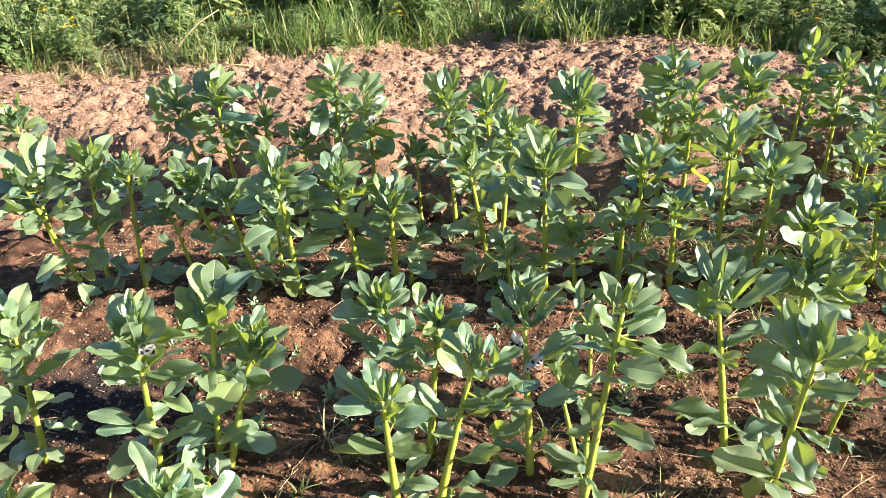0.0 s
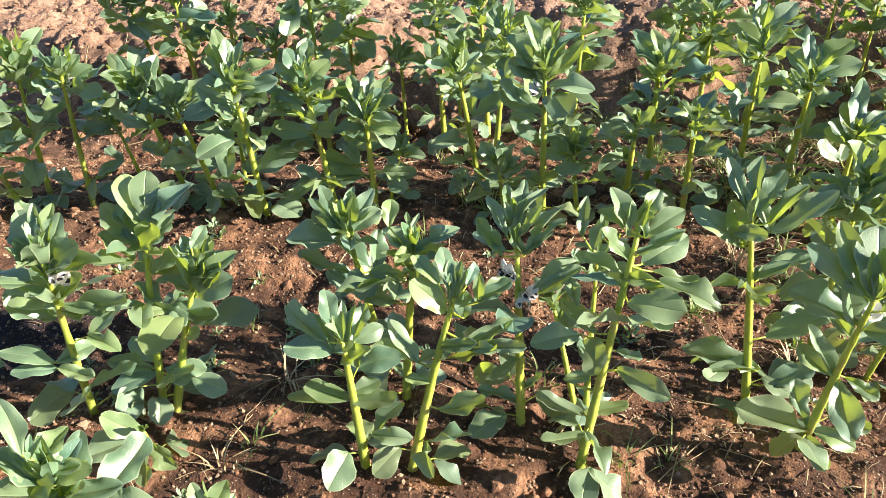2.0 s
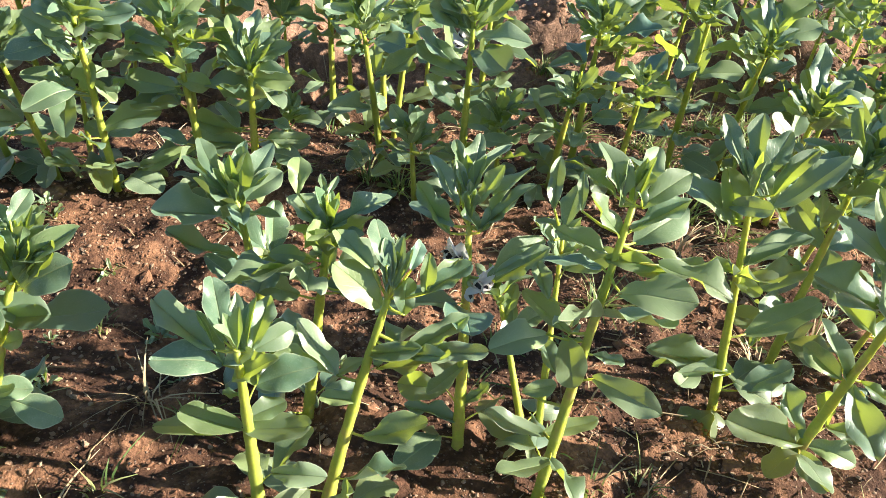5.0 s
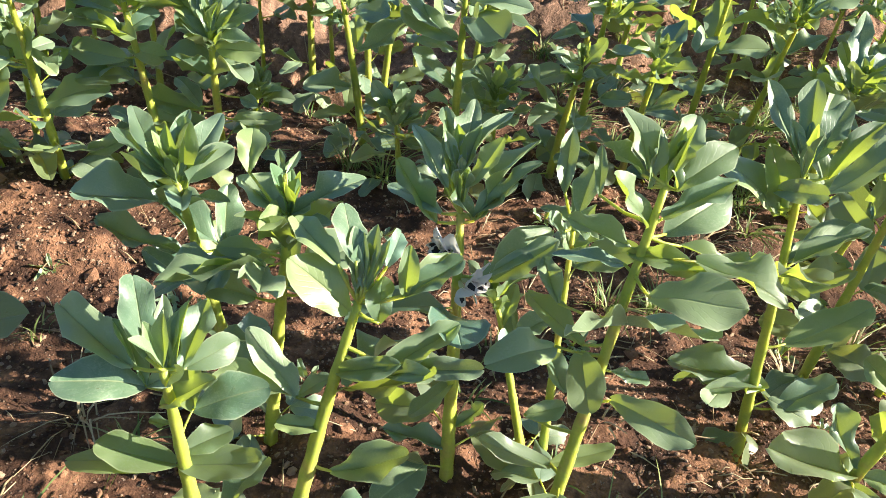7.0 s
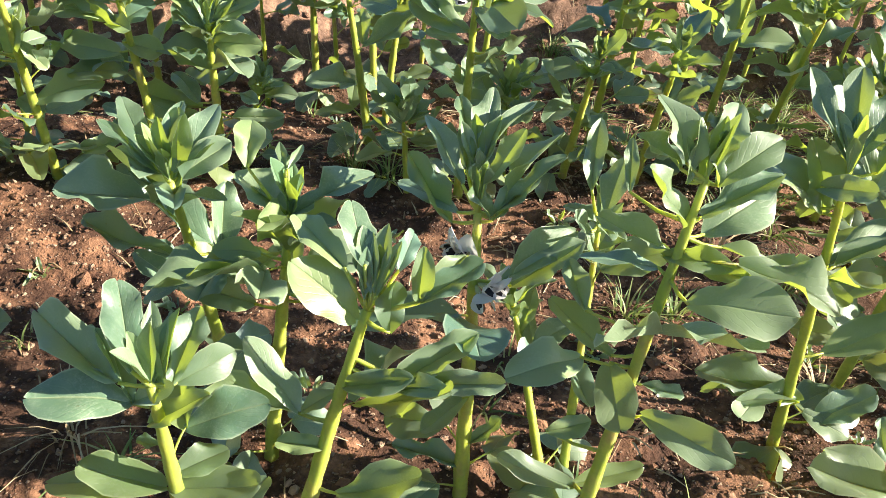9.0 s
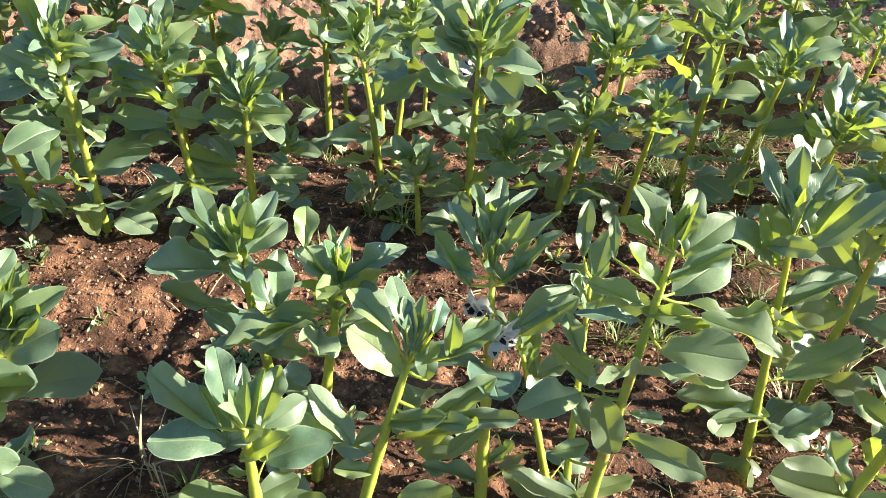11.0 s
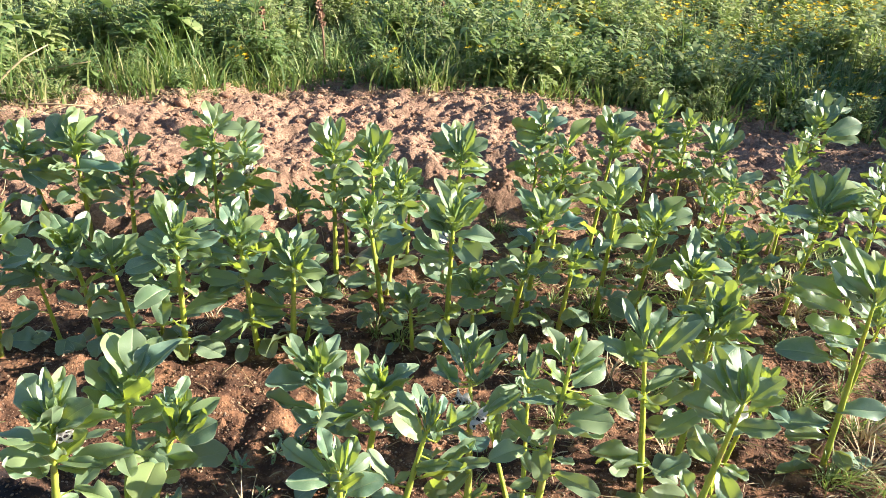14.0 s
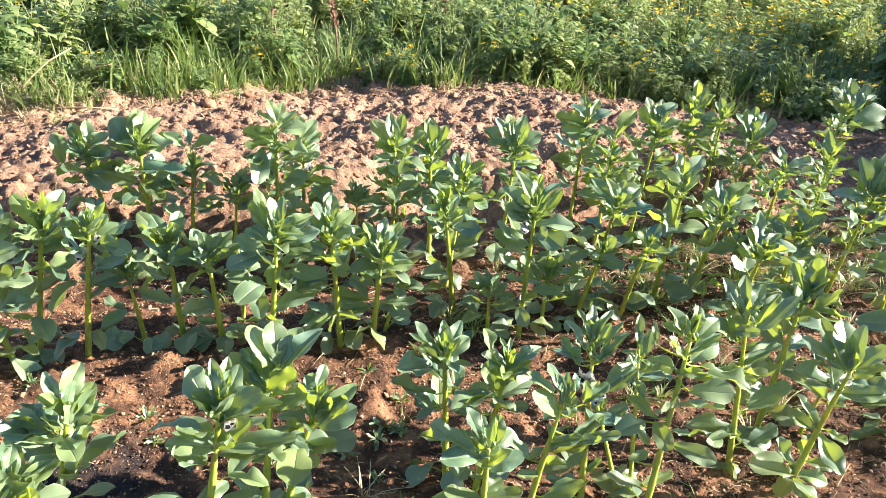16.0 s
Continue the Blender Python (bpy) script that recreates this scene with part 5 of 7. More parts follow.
hold_leaf(P207, (-0.298, 2.220, 0.394), (-0.255, 2.168, 0.400), (-0.63, -0.45, 0.63), 0.057, "m")
hold_leaf(P207, (-0.278, 2.198, 0.506), (-0.270, 2.217, 0.560), (0.12, -0.94, 0.31), 0.037, "b")
hold_leaf(P207, (-0.282, 2.199, 0.506), (-0.286, 2.233, 0.562), (0.46, -0.74, 0.49), 0.037, "b")
hold_leaf(P207, (-0.294, 2.225, 0.341), (-0.398, 2.252, 0.352), (-0.19, -0.90, 0.40), 0.064, "m")
hold_leaf(P207, (-0.290, 2.229, 0.323), (-0.381, 2.270, 0.303), (-0.45, -0.74, 0.50), 0.064, "m")
hold_leaf(P207, (-0.286, 2.244, 0.196), (-0.351, 2.270, 0.218), (-0.10, -0.78, 0.61), 0.049, "m")
hold_leaf(P207, (-0.280, 2.245, 0.187), (-0.382, 2.207, 0.149), (0.24, -0.92, 0.30), 0.038, "m")
hold_leaf(P207, (-0.275, 2.250, 0.171), (-0.224, 2.245, 0.179), (-0.16, -0.89, 0.42), 0.050, "m")
hold_leaf(P207, (-0.285, 2.220, 0.361), (-0.220, 2.229, 0.338), (0.22, -0.95, 0.21), 0.069, "m")
hold_leaf(P208, (-0.139, 2.206, 0.401), (-0.205, 2.256, 0.485), (-0.15, -0.89, 0.42), 0.044, "f")
hold_leaf(P208, (-0.138, 2.201, 0.418), (-0.169, 2.261, 0.489), (-0.01, -0.77, 0.64), 0.046, "m")
hold_leaf(P208, (-0.130, 2.198, 0.426), (-0.114, 2.253, 0.504), (0.03, -0.82, 0.57), 0.035, "f")
hold_leaf(P208, (-0.124, 2.199, 0.418), (-0.069, 2.244, 0.491), (0.19, -0.89, 0.40), 0.041, "f")
hold_leaf(P208, (-0.118, 2.200, 0.410), (-0.045, 2.211, 0.452), (-0.03, -0.96, 0.29), 0.044, "f")
hold_leaf(P208, (-0.122, 2.203, 0.402), (-0.057, 2.235, 0.477), (-0.28, -0.77, 0.57), 0.038, "f")
hold_leaf(P208, (-0.134, 2.209, 0.385), (-0.193, 2.216, 0.417), (0.24, -0.76, 0.60), 0.036, "m")
hold_leaf(P208, (-0.122, 2.211, 0.368), (-0.036, 2.175, 0.375), (-0.39, -0.90, 0.19), 0.039, "m")
hold_leaf(P208, (-0.131, 2.198, 0.414), (-0.140, 2.221, 0.471), (0.06, -0.92, 0.39), 0.033, "b")
hold_leaf(P208, (-0.126, 2.197, 0.415), (-0.107, 2.212, 0.466), (-0.21, -0.92, 0.34), 0.033, "b")
hold_leaf(P208, (-0.162, 2.248, 0.227), (-0.276, 2.259, 0.248), (-0.06, -0.98, 0.18), 0.061, "m")
hold_leaf(P208, (-0.168, 2.242, 0.239), (-0.213, 2.297, 0.278), (0.01, -0.57, 0.82), 0.067, "m")
hold_leaf(P208, (-0.157, 2.252, 0.200), (-0.266, 2.242, 0.208), (0.11, -0.82, 0.57), 0.047, "m")
hold_leaf(P208, (-0.088, 2.228, 0.265), (-0.049, 2.196, 0.263), (-0.60, -0.74, 0.29), 0.066, "m")
hold_leaf(P208, (-0.106, 2.242, 0.211), (-0.009, 2.226, 0.216), (-0.17, -0.96, 0.24), 0.032, "m")
hold_leaf(P208, (-0.094, 2.251, 0.171), (-0.034, 2.206, 0.175), (-0.56, -0.72, 0.42), 0.065, "m")
hold_leaf(P208, (-0.138, 2.218, 0.339), (-0.053, 2.253, 0.365), (0.28, -0.91, 0.30), 0.048, "m")
hold_leaf(P210, (0.334, 2.148, 0.520), (0.235, 2.189, 0.598), (-0.06, -0.91, 0.42), 0.062, "f")
hold_leaf(P210, (0.329, 2.152, 0.512), (0.244, 2.156, 0.551), (-0.07, -1.00, -0.05), 0.051, "m")
hold_leaf(P210, (0.327, 2.142, 0.564), (0.292, 2.212, 0.650), (-0.12, -0.80, 0.59), 0.043, "f")
hold_leaf(P210, (0.331, 2.141, 0.564), (0.333, 2.212, 0.643), (-0.57, -0.61, 0.55), 0.048, "m")
hold_leaf(P210, (0.338, 2.140, 0.550), (0.414, 2.177, 0.617), (-0.41, -0.52, 0.75), 0.043, "f")
hold_leaf(P210, (0.341, 2.146, 0.506), (0.430, 2.168, 0.592), (-0.21, -0.87, 0.44), 0.046, "f")
hold_leaf(P210, (0.335, 2.147, 0.506), (0.310, 2.136, 0.558), (-0.28, -0.90, -0.33), 0.049, "f")
hold_leaf(P210, (0.343, 2.152, 0.489), (0.451, 2.112, 0.496), (-0.31, -0.71, 0.63), 0.044, "m")
hold_leaf(P210, (0.333, 2.142, 0.553), (0.362, 2.209, 0.634), (-0.48, -0.58, 0.65), 0.045, "f")
hold_leaf(P210, (0.333, 2.146, 0.544), (0.331, 2.170, 0.605), (0.11, -0.92, 0.38), 0.037, "b")
hold_leaf(P210, (0.337, 2.145, 0.545), (0.353, 2.170, 0.611), (-0.59, -0.70, 0.40), 0.037, "b")
hold_leaf(P210, (0.327, 2.164, 0.420), (0.221, 2.184, 0.459), (-0.19, -0.98, -0.02), 0.053, "m")
hold_leaf(P210, (0.354, 2.156, 0.429), (0.437, 2.165, 0.472), (-0.08, -0.93, 0.36), 0.033, "m")
hold_leaf(P210, (0.364, 2.159, 0.382), (0.428, 2.149, 0.386), (-0.16, -0.74, 0.65), 0.090, "m")
hold_leaf(P210, (0.322, 2.167, 0.396), (0.251, 2.156, 0.414), (0.27, -0.79, 0.55), 0.053, "m")
hold_leaf(P210, (0.333, 2.193, 0.208), (0.380, 2.176, 0.234), (-0.44, -0.87, 0.21), 0.045, "m")
hold_leaf(P210, (0.322, 2.187, 0.277), (0.285, 2.223, 0.285), (-0.37, -0.55, 0.75), 0.067, "m")
hold_leaf(P210, (0.320, 2.201, 0.188), (0.238, 2.185, 0.195), (0.19, -0.63, 0.75), 0.045, "m")
hold_leaf(P210, (0.338, 2.154, 0.448), (0.393, 2.111, 0.434), (-0.49, -0.77, 0.40), 0.063, "m")
hold_leaf(P401, (-0.357, 0.891, 0.559), (-0.385, 0.934, 0.608), (0.70, -0.29, 0.65), 0.030, "f")
hold_leaf(P401, (-0.355, 0.895, 0.529), (-0.323, 0.932, 0.564), (0.05, -0.71, 0.70), 0.044, "m")
hold_leaf(P401, (-0.359, 0.896, 0.518), (-0.299, 0.899, 0.536), (-0.14, -0.78, 0.61), 0.024, "m")
hold_leaf(P401, (-0.363, 0.896, 0.507), (-0.403, 0.905, 0.543), (0.56, -0.38, 0.74), 0.031, "m")
hold_leaf(P401, (-0.366, 0.897, 0.497), (-0.323, 0.870, 0.525), (-0.66, -0.52, 0.54), 0.030, "m")
hold_leaf(P401, (-0.346, 0.901, 0.502), (-0.286, 0.899, 0.529), (-0.39, -0.39, 0.84), 0.026, "m")
hold_leaf(P401, (-0.350, 0.903, 0.469), (-0.257, 0.892, 0.498), (-0.26, -0.81, 0.53), 0.028, "m")
hold_leaf(P401, (-0.354, 0.894, 0.550), (-0.352, 0.909, 0.574), (0.77, -0.56, 0.32), 0.020, "b")
hold_leaf(P401, (-0.357, 0.893, 0.550), (-0.361, 0.911, 0.576), (0.40, -0.74, 0.54), 0.020, "b")
hold_leaf(P401, (-0.351, 0.894, 0.550), (-0.337, 0.909, 0.572), (0.05, -0.84, 0.55), 0.020, "b")
hold_leaf(P401, (-0.362, 0.894, 0.527), (-0.393, 0.927, 0.544), (0.25, -0.24, 0.94), 0.033, "m")
hold_leaf(P401, (-0.352, 0.901, 0.525), (-0.336, 0.926, 0.525), (0.74, -0.49, 0.46), 0.033, "m")
hold_leaf(P102, (-0.885, 2.987, 0.516), (-0.976, 3.067, 0.604), (-0.10, -0.78, 0.61), 0.086, "m")
hold_leaf(P102, (-0.889, 2.989, 0.518), (-0.921, 3.058, 0.616), (0.05, -0.81, 0.59), 0.086, "m")
hold_leaf(P102, (-0.882, 2.981, 0.533), (-0.882, 3.049, 0.648), (-0.01, -0.86, 0.51), 0.057, "f")
hold_leaf(P102, (-0.872, 2.981, 0.539), (-0.796, 3.016, 0.627), (0.07, -0.94, 0.32), 0.053, "f")
hold_leaf(P102, (-0.878, 2.981, 0.537), (-0.850, 3.038, 0.642), (0.40, -0.84, 0.35), 0.053, "f")
hold_leaf(P102, (-0.887, 2.988, 0.503), (-0.756, 2.966, 0.552), (-0.31, -0.85, 0.42), 0.066, "m")
hold_leaf(P102, (-0.893, 2.991, 0.492), (-0.982, 3.052, 0.540), (-0.15, -0.75, 0.65), 0.058, "m")
hold_leaf(P102, (-0.897, 3.001, 0.436), (-1.027, 3.027, 0.444), (-0.15, -0.87, 0.47), 0.050, "m")
hold_leaf(P102, (-0.893, 2.998, 0.433), (-0.728, 2.926, 0.445), (-0.35, -0.70, 0.62), 0.054, "m")
hold_leaf(P102, (-0.884, 3.003, 0.391), (-0.807, 2.927, 0.346), (-0.06, -0.55, 0.83), 0.067, "m")
hold_leaf(P102, (-0.903, 3.017, 0.337), (-0.993, 3.001, 0.324), (0.15, -0.97, 0.21), 0.063, "m")
hold_leaf(P101, (-1.153, 3.056, 0.455), (-1.185, 3.123, 0.548), (0.36, -0.69, 0.62), 0.082, "m")
hold_leaf(P101, (-1.132, 3.055, 0.463), (-1.096, 3.087, 0.521), (0.41, -0.88, 0.23), 0.087, "m")
hold_leaf(P101, (-1.081, 3.048, 0.477), (-0.968, 3.020, 0.505), (-0.32, -0.83, 0.46), 0.062, "m")
hold_leaf(P101, (-1.067, 3.046, 0.508), (-0.978, 3.036, 0.560), (-0.16, -0.98, 0.08), 0.058, "m")
hold_leaf(P101, (-1.091, 3.043, 0.530), (-1.125, 3.090, 0.580), (-0.04, -0.74, 0.67), 0.069, "m")
hold_leaf(P101, (-1.053, 3.040, 0.531), (-1.062, 3.089, 0.601), (0.35, -0.74, 0.57), 0.065, "m")
hold_leaf(P101, (-1.077, 3.048, 0.507), (-1.105, 3.109, 0.589), (0.51, -0.60, 0.62), 0.053, "f")
hold_leaf(P101, (-1.087, 3.062, 0.420), (-0.990, 2.981, 0.376), (-0.24, -0.67, 0.71), 0.063, "m")
hold_leaf(P101, (-1.083, 3.059, 0.417), (-0.897, 2.968, 0.400), (-0.31, -0.73, 0.61), 0.050, "m")
hold_leaf(P103, (-0.721, 2.988, 0.519), (-0.791, 3.016, 0.563), (0.03, -0.82, 0.58), 0.083, "m")
hold_leaf(P103, (-0.701, 2.985, 0.524), (-0.709, 3.025, 0.576), (0.20, -0.75, 0.63), 0.079, "m")
hold_leaf(P103, (-0.691, 2.980, 0.521), (-0.612, 2.968, 0.562), (-0.18, -0.98, 0.03), 0.075, "m")
hold_leaf(P103, (-0.751, 3.009, 0.447), (-0.843, 2.985, 0.418), (0.17, -0.95, 0.25), 0.080, "m")
hold_leaf(P103, (-0.763, 3.019, 0.400), (-0.861, 2.990, 0.357), (0.19, -0.96, 0.22), 0.081, "m")
hold_leaf(P103, (-0.747, 3.011, 0.429), (-0.709, 2.961, 0.418), (-0.49, -0.52, 0.69), 0.063, "m")
hold_leaf(P104, (-0.395, 2.909, 0.612), (-0.455, 2.934, 0.656), (0.23, -0.67, 0.71), 0.078, "m")
hold_leaf(P104, (-0.388, 2.906, 0.624), (-0.406, 2.957, 0.691), (-0.04, -0.80, 0.59), 0.070, "m")
hold_leaf(P104, (-0.385, 2.906, 0.613), (-0.367, 2.949, 0.683), (0.04, -0.86, 0.51), 0.057, "f")
hold_leaf(P104, (-0.385, 2.908, 0.602), (-0.317, 2.929, 0.656), (0.04, -0.94, 0.33), 0.066, "m")
hold_leaf(P104, (-0.376, 2.907, 0.591), (-0.286, 2.878, 0.603), (-0.31, -0.69, 0.65), 0.078, "m")
hold_leaf(P104, (-0.397, 2.913, 0.579), (-0.469, 2.929, 0.595), (-0.12, -0.93, 0.34), 0.058, "m")
hold_leaf(P104, (-0.404, 2.918, 0.556), (-0.510, 2.946, 0.580), (-0.18, -0.93, 0.31), 0.054, "m")
hold_leaf(P104, (-0.409, 2.920, 0.545), (-0.502, 2.905, 0.532), (0.06, -0.83, 0.55), 0.062, "m")
hold_leaf(P104, (-0.441, 2.931, 0.523), (-0.468, 2.851, 0.412), (0.25, -0.81, 0.53), 0.092, "m")
hold_leaf(P104, (-0.389, 2.917, 0.535), (-0.286, 2.850, 0.524), (-0.31, -0.60, 0.74), 0.062, "m")
hold_leaf(P104, (-0.388, 2.906, 0.624), (-0.389, 2.942, 0.670), (0.17, -0.77, 0.61), 0.045, "b")
hold_leaf(P105, (-0.297, 3.008, 0.526), (-0.237, 3.037, 0.592), (0.18, -0.95, 0.26), 0.065, "m")
hold_leaf(P105, (-0.308, 3.010, 0.525), (-0.293, 3.056, 0.601), (-0.12, -0.84, 0.53), 0.060, "m")
hold_leaf(P105, (-0.299, 3.009, 0.492), (-0.218, 3.027, 0.546), (-0.02, -0.94, 0.34), 0.061, "m")
hold_leaf(P105, (-0.310, 3.017, 0.467), (-0.234, 2.965, 0.471), (-0.48, -0.65, 0.58), 0.057, "m")
hold_leaf(P105, (-0.322, 3.020, 0.455), (-0.377, 3.035, 0.479), (0.12, -0.69, 0.72), 0.057, "m")
hold_leaf(P105, (-0.316, 3.030, 0.359), (-0.185, 2.956, 0.349), (-0.38, -0.75, 0.53), 0.053, "m")
hold_leaf(P105, (-0.304, 3.008, 0.522), (-0.273, 3.039, 0.576), (-0.08, -0.84, 0.53), 0.047, "b")
hold_leaf(P106, (0.024, 2.817, 0.526), (-0.044, 2.894, 0.620), (-0.26, -0.83, 0.49), 0.071, "m")
hold_leaf(P106, (0.034, 2.811, 0.549), (0.015, 2.877, 0.648), (-0.51, -0.76, 0.41), 0.058, "f")
hold_leaf(P106, (0.038, 2.810, 0.549), (0.075, 2.862, 0.649), (-0.26, -0.81, 0.52), 0.054, "f")
hold_leaf(P106, (0.044, 2.810, 0.538), (0.146, 2.823, 0.593), (-0.20, -0.80, 0.56), 0.067, "m")
hold_leaf(P106, (0.030, 2.817, 0.515), (-0.040, 2.840, 0.548), (-0.18, -0.94, 0.28), 0.063, "m")
hold_leaf(P106, (0.030, 2.815, 0.526), (0.043, 2.850, 0.578), (-0.17, -0.80, 0.58), 0.058, "f")
hold_leaf(P106, (0.025, 2.820, 0.503), (-0.050, 2.804, 0.499), (0.18, -0.90, 0.40), 0.059, "m")
hold_leaf(P106, (0.035, 2.856, 0.286), (0.046, 2.905, 0.365), (0.12, -0.85, 0.51), 0.087, "m")
hold_leaf(P106, (0.018, 2.858, 0.295), (-0.102, 2.885, 0.308), (-0.17, -0.94, 0.31), 0.052, "m")
hold_leaf(P106, (0.034, 2.810, 0.547), (0.044, 2.858, 0.625), (0.29, -0.83, 0.48), 0.046, "b")
hold_leaf(P107, (0.189, 2.851, 0.499), (0.129, 2.918, 0.577), (-0.14, -0.80, 0.58), 0.064, "m")
hold_leaf(P107, (0.184, 2.851, 0.510), (0.165, 2.918, 0.612), (-0.13, -0.84, 0.53), 0.056, "f")
hold_leaf(P107, (0.193, 2.849, 0.511), (0.196, 2.911, 0.614), (-0.19, -0.84, 0.51), 0.056, "f")
hold_leaf(P107, (0.199, 2.847, 0.511), (0.241, 2.890, 0.595), (-0.03, -0.89, 0.46), 0.060, "m")
hold_leaf(P107, (0.200, 2.849, 0.488), (0.253, 2.875, 0.544), (0.00, -0.90, 0.43), 0.077, "m")
hold_leaf(P107, (0.179, 2.855, 0.476), (0.113, 2.883, 0.522), (-0.01, -0.86, 0.51), 0.060, "m")
hold_leaf(P107, (0.193, 2.862, 0.404), (0.120, 2.843, 0.395), (0.14, -0.81, 0.57), 0.065, "m")
hold_leaf(P107, (0.204, 2.860, 0.393), (0.274, 2.795, 0.368), (-0.48, -0.72, 0.51), 0.092, "m")
hold_leaf(P107, (0.192, 2.848, 0.509), (0.212, 2.895, 0.590), (0.16, -0.87, 0.47), 0.047, "b")
hold_leaf(P109, (0.237, 2.649, 0.481), (0.195, 2.669, 0.522), (-0.06, -0.92, 0.38), 0.057, "m")
hold_leaf(P109, (0.241, 2.645, 0.486), (0.231, 2.692, 0.551), (-0.04, -0.81, 0.58), 0.053, "f")
hold_leaf(P109, (0.247, 2.644, 0.487), (0.274, 2.682, 0.554), (0.22, -0.88, 0.41), 0.053, "f")
hold_leaf(P109, (0.253, 2.643, 0.478), (0.322, 2.638, 0.529), (-0.39, -0.80, 0.45), 0.053, "m")
hold_leaf(P109, (0.248, 2.647, 0.470), (0.311, 2.623, 0.479), (-0.34, -0.65, 0.68), 0.053, "m")
hold_leaf(P109, (0.241, 2.656, 0.424), (0.306, 2.590, 0.393), (-0.20, -0.57, 0.79), 0.070, "m")
hold_leaf(P109, (0.245, 2.644, 0.487), (0.252, 2.680, 0.538), (0.00, -0.82, 0.58), 0.041, "b")
hold_leaf(P108, (0.497, 2.843, 0.506), (0.404, 2.909, 0.564), (-0.15, -0.76, 0.63), 0.074, "m")
hold_leaf(P108, (0.499, 2.836, 0.519), (0.457, 2.906, 0.612), (0.19, -0.74, 0.64), 0.065, "m")
hold_leaf(P108, (0.504, 2.834, 0.531), (0.492, 2.896, 0.625), (-0.02, -0.84, 0.55), 0.061, "f")
hold_leaf(P108, (0.515, 2.832, 0.532), (0.549, 2.882, 0.626), (-0.39, -0.75, 0.54), 0.057, "f")
hold_leaf(P108, (0.520, 2.831, 0.520), (0.572, 2.868, 0.596), (-0.50, -0.60, 0.63), 0.061, "m")
hold_leaf(P108, (0.527, 2.830, 0.509), (0.608, 2.824, 0.564), (-0.45, -0.68, 0.58), 0.070, "m")
hold_leaf(P108, (0.518, 2.833, 0.497), (0.566, 2.789, 0.502), (-0.52, -0.49, 0.69), 0.066, "m")
hold_leaf(P108, (0.498, 2.843, 0.494), (0.408, 2.871, 0.526), (-0.04, -0.81, 0.59), 0.061, "m")
hold_leaf(P108, (0.512, 2.835, 0.524), (0.524, 2.882, 0.600), (0.04, -0.85, 0.52), 0.048, "b")
hold_leaf(P110, (0.884, 3.030, 0.558), (0.822, 3.059, 0.608), (0.07, -0.82, 0.57), 0.085, "m")
hold_leaf(P110, (0.887, 3.029, 0.570), (0.892, 3.080, 0.652), (-0.53, -0.70, 0.47), 0.061, "f")
hold_leaf(P110, (0.901, 3.023, 0.566), (0.941, 3.059, 0.633), (0.04, -0.89, 0.45), 0.056, "f")
hold_leaf(P110, (0.898, 3.026, 0.534), (0.765, 3.060, 0.555), (-0.19, -0.93, 0.30), 0.090, "m")
hold_leaf(P110, (0.909, 3.024, 0.535), (0.984, 3.019, 0.591), (-0.42, -0.75, 0.50), 0.071, "m")
hold_leaf(P110, (0.924, 3.020, 0.511), (0.782, 3.021, 0.506), (-0.03, -0.76, 0.65), 0.085, "m")
hold_leaf(P110, (0.894, 3.024, 0.564), (0.913, 3.059, 0.619), (-0.56, -0.60, 0.57), 0.047, "b")
hold_leaf(P111, (0.926, 2.842, 0.531), (0.898, 2.857, 0.571), (-0.53, -0.85, -0.05), 0.068, "m")
hold_leaf(P111, (0.928, 2.844, 0.526), (0.958, 2.839, 0.555), (-0.37, -0.90, 0.22), 0.068, "m")
hold_leaf(P111, (0.936, 2.839, 0.544), (1.028, 2.868, 0.626), (-0.41, -0.62, 0.67), 0.058, "m")
hold_leaf(P111, (0.919, 2.849, 0.517), (0.889, 2.896, 0.571), (-0.39, -0.79, 0.48), 0.063, "m")
hold_leaf(P111, (0.954, 2.848, 0.433), (1.043, 2.817, 0.442), (-0.33, -0.83, 0.45), 0.073, "m")
hold_leaf(P111, (0.936, 2.858, 0.406), (0.970, 2.791, 0.357), (-0.49, -0.66, 0.57), 0.083, "m")
hold_leaf(P111, (0.906, 2.861, 0.459), (0.848, 2.870, 0.469), (-0.14, -0.99, 0.08), 0.078, "m")
hold_leaf(P112, (1.140, 2.892, 0.559), (1.077, 2.948, 0.612), (-0.43, -0.83, 0.36), 0.069, "m")
hold_leaf(P112, (1.138, 2.894, 0.577), (1.113, 2.954, 0.660), (-0.36, -0.81, 0.47), 0.060, "f")
hold_leaf(P112, (1.145, 2.893, 0.577), (1.173, 2.935, 0.653), (-0.37, -0.75, 0.56), 0.055, "f")
hold_leaf(P112, (1.149, 2.889, 0.571), (1.222, 2.917, 0.643), (-0.48, -0.53, 0.70), 0.055, "m")
hold_leaf(P112, (1.153, 2.889, 0.547), (1.236, 2.874, 0.584), (-0.35, -0.82, 0.44), 0.060, "m")
hold_leaf(P112, (1.138, 2.900, 0.520), (1.074, 2.881, 0.516), (0.10, -0.53, 0.84), 0.079, "m")
hold_leaf(P112, (1.160, 2.890, 0.511), (1.208, 2.875, 0.529), (-0.44, -0.72, 0.54), 0.065, "m")
hold_leaf(P112, (1.143, 2.891, 0.573), (1.147, 2.933, 0.635), (-0.40, -0.74, 0.54), 0.046, "b")
hold_leaf(P113, (1.412, 3.066, 0.577), (1.388, 3.115, 0.637), (-0.75, -0.62, 0.21), 0.049, "m")
hold_leaf(P113, (1.417, 3.067, 0.582), (1.433, 3.125, 0.684), (-0.61, -0.64, 0.47), 0.042, "f")
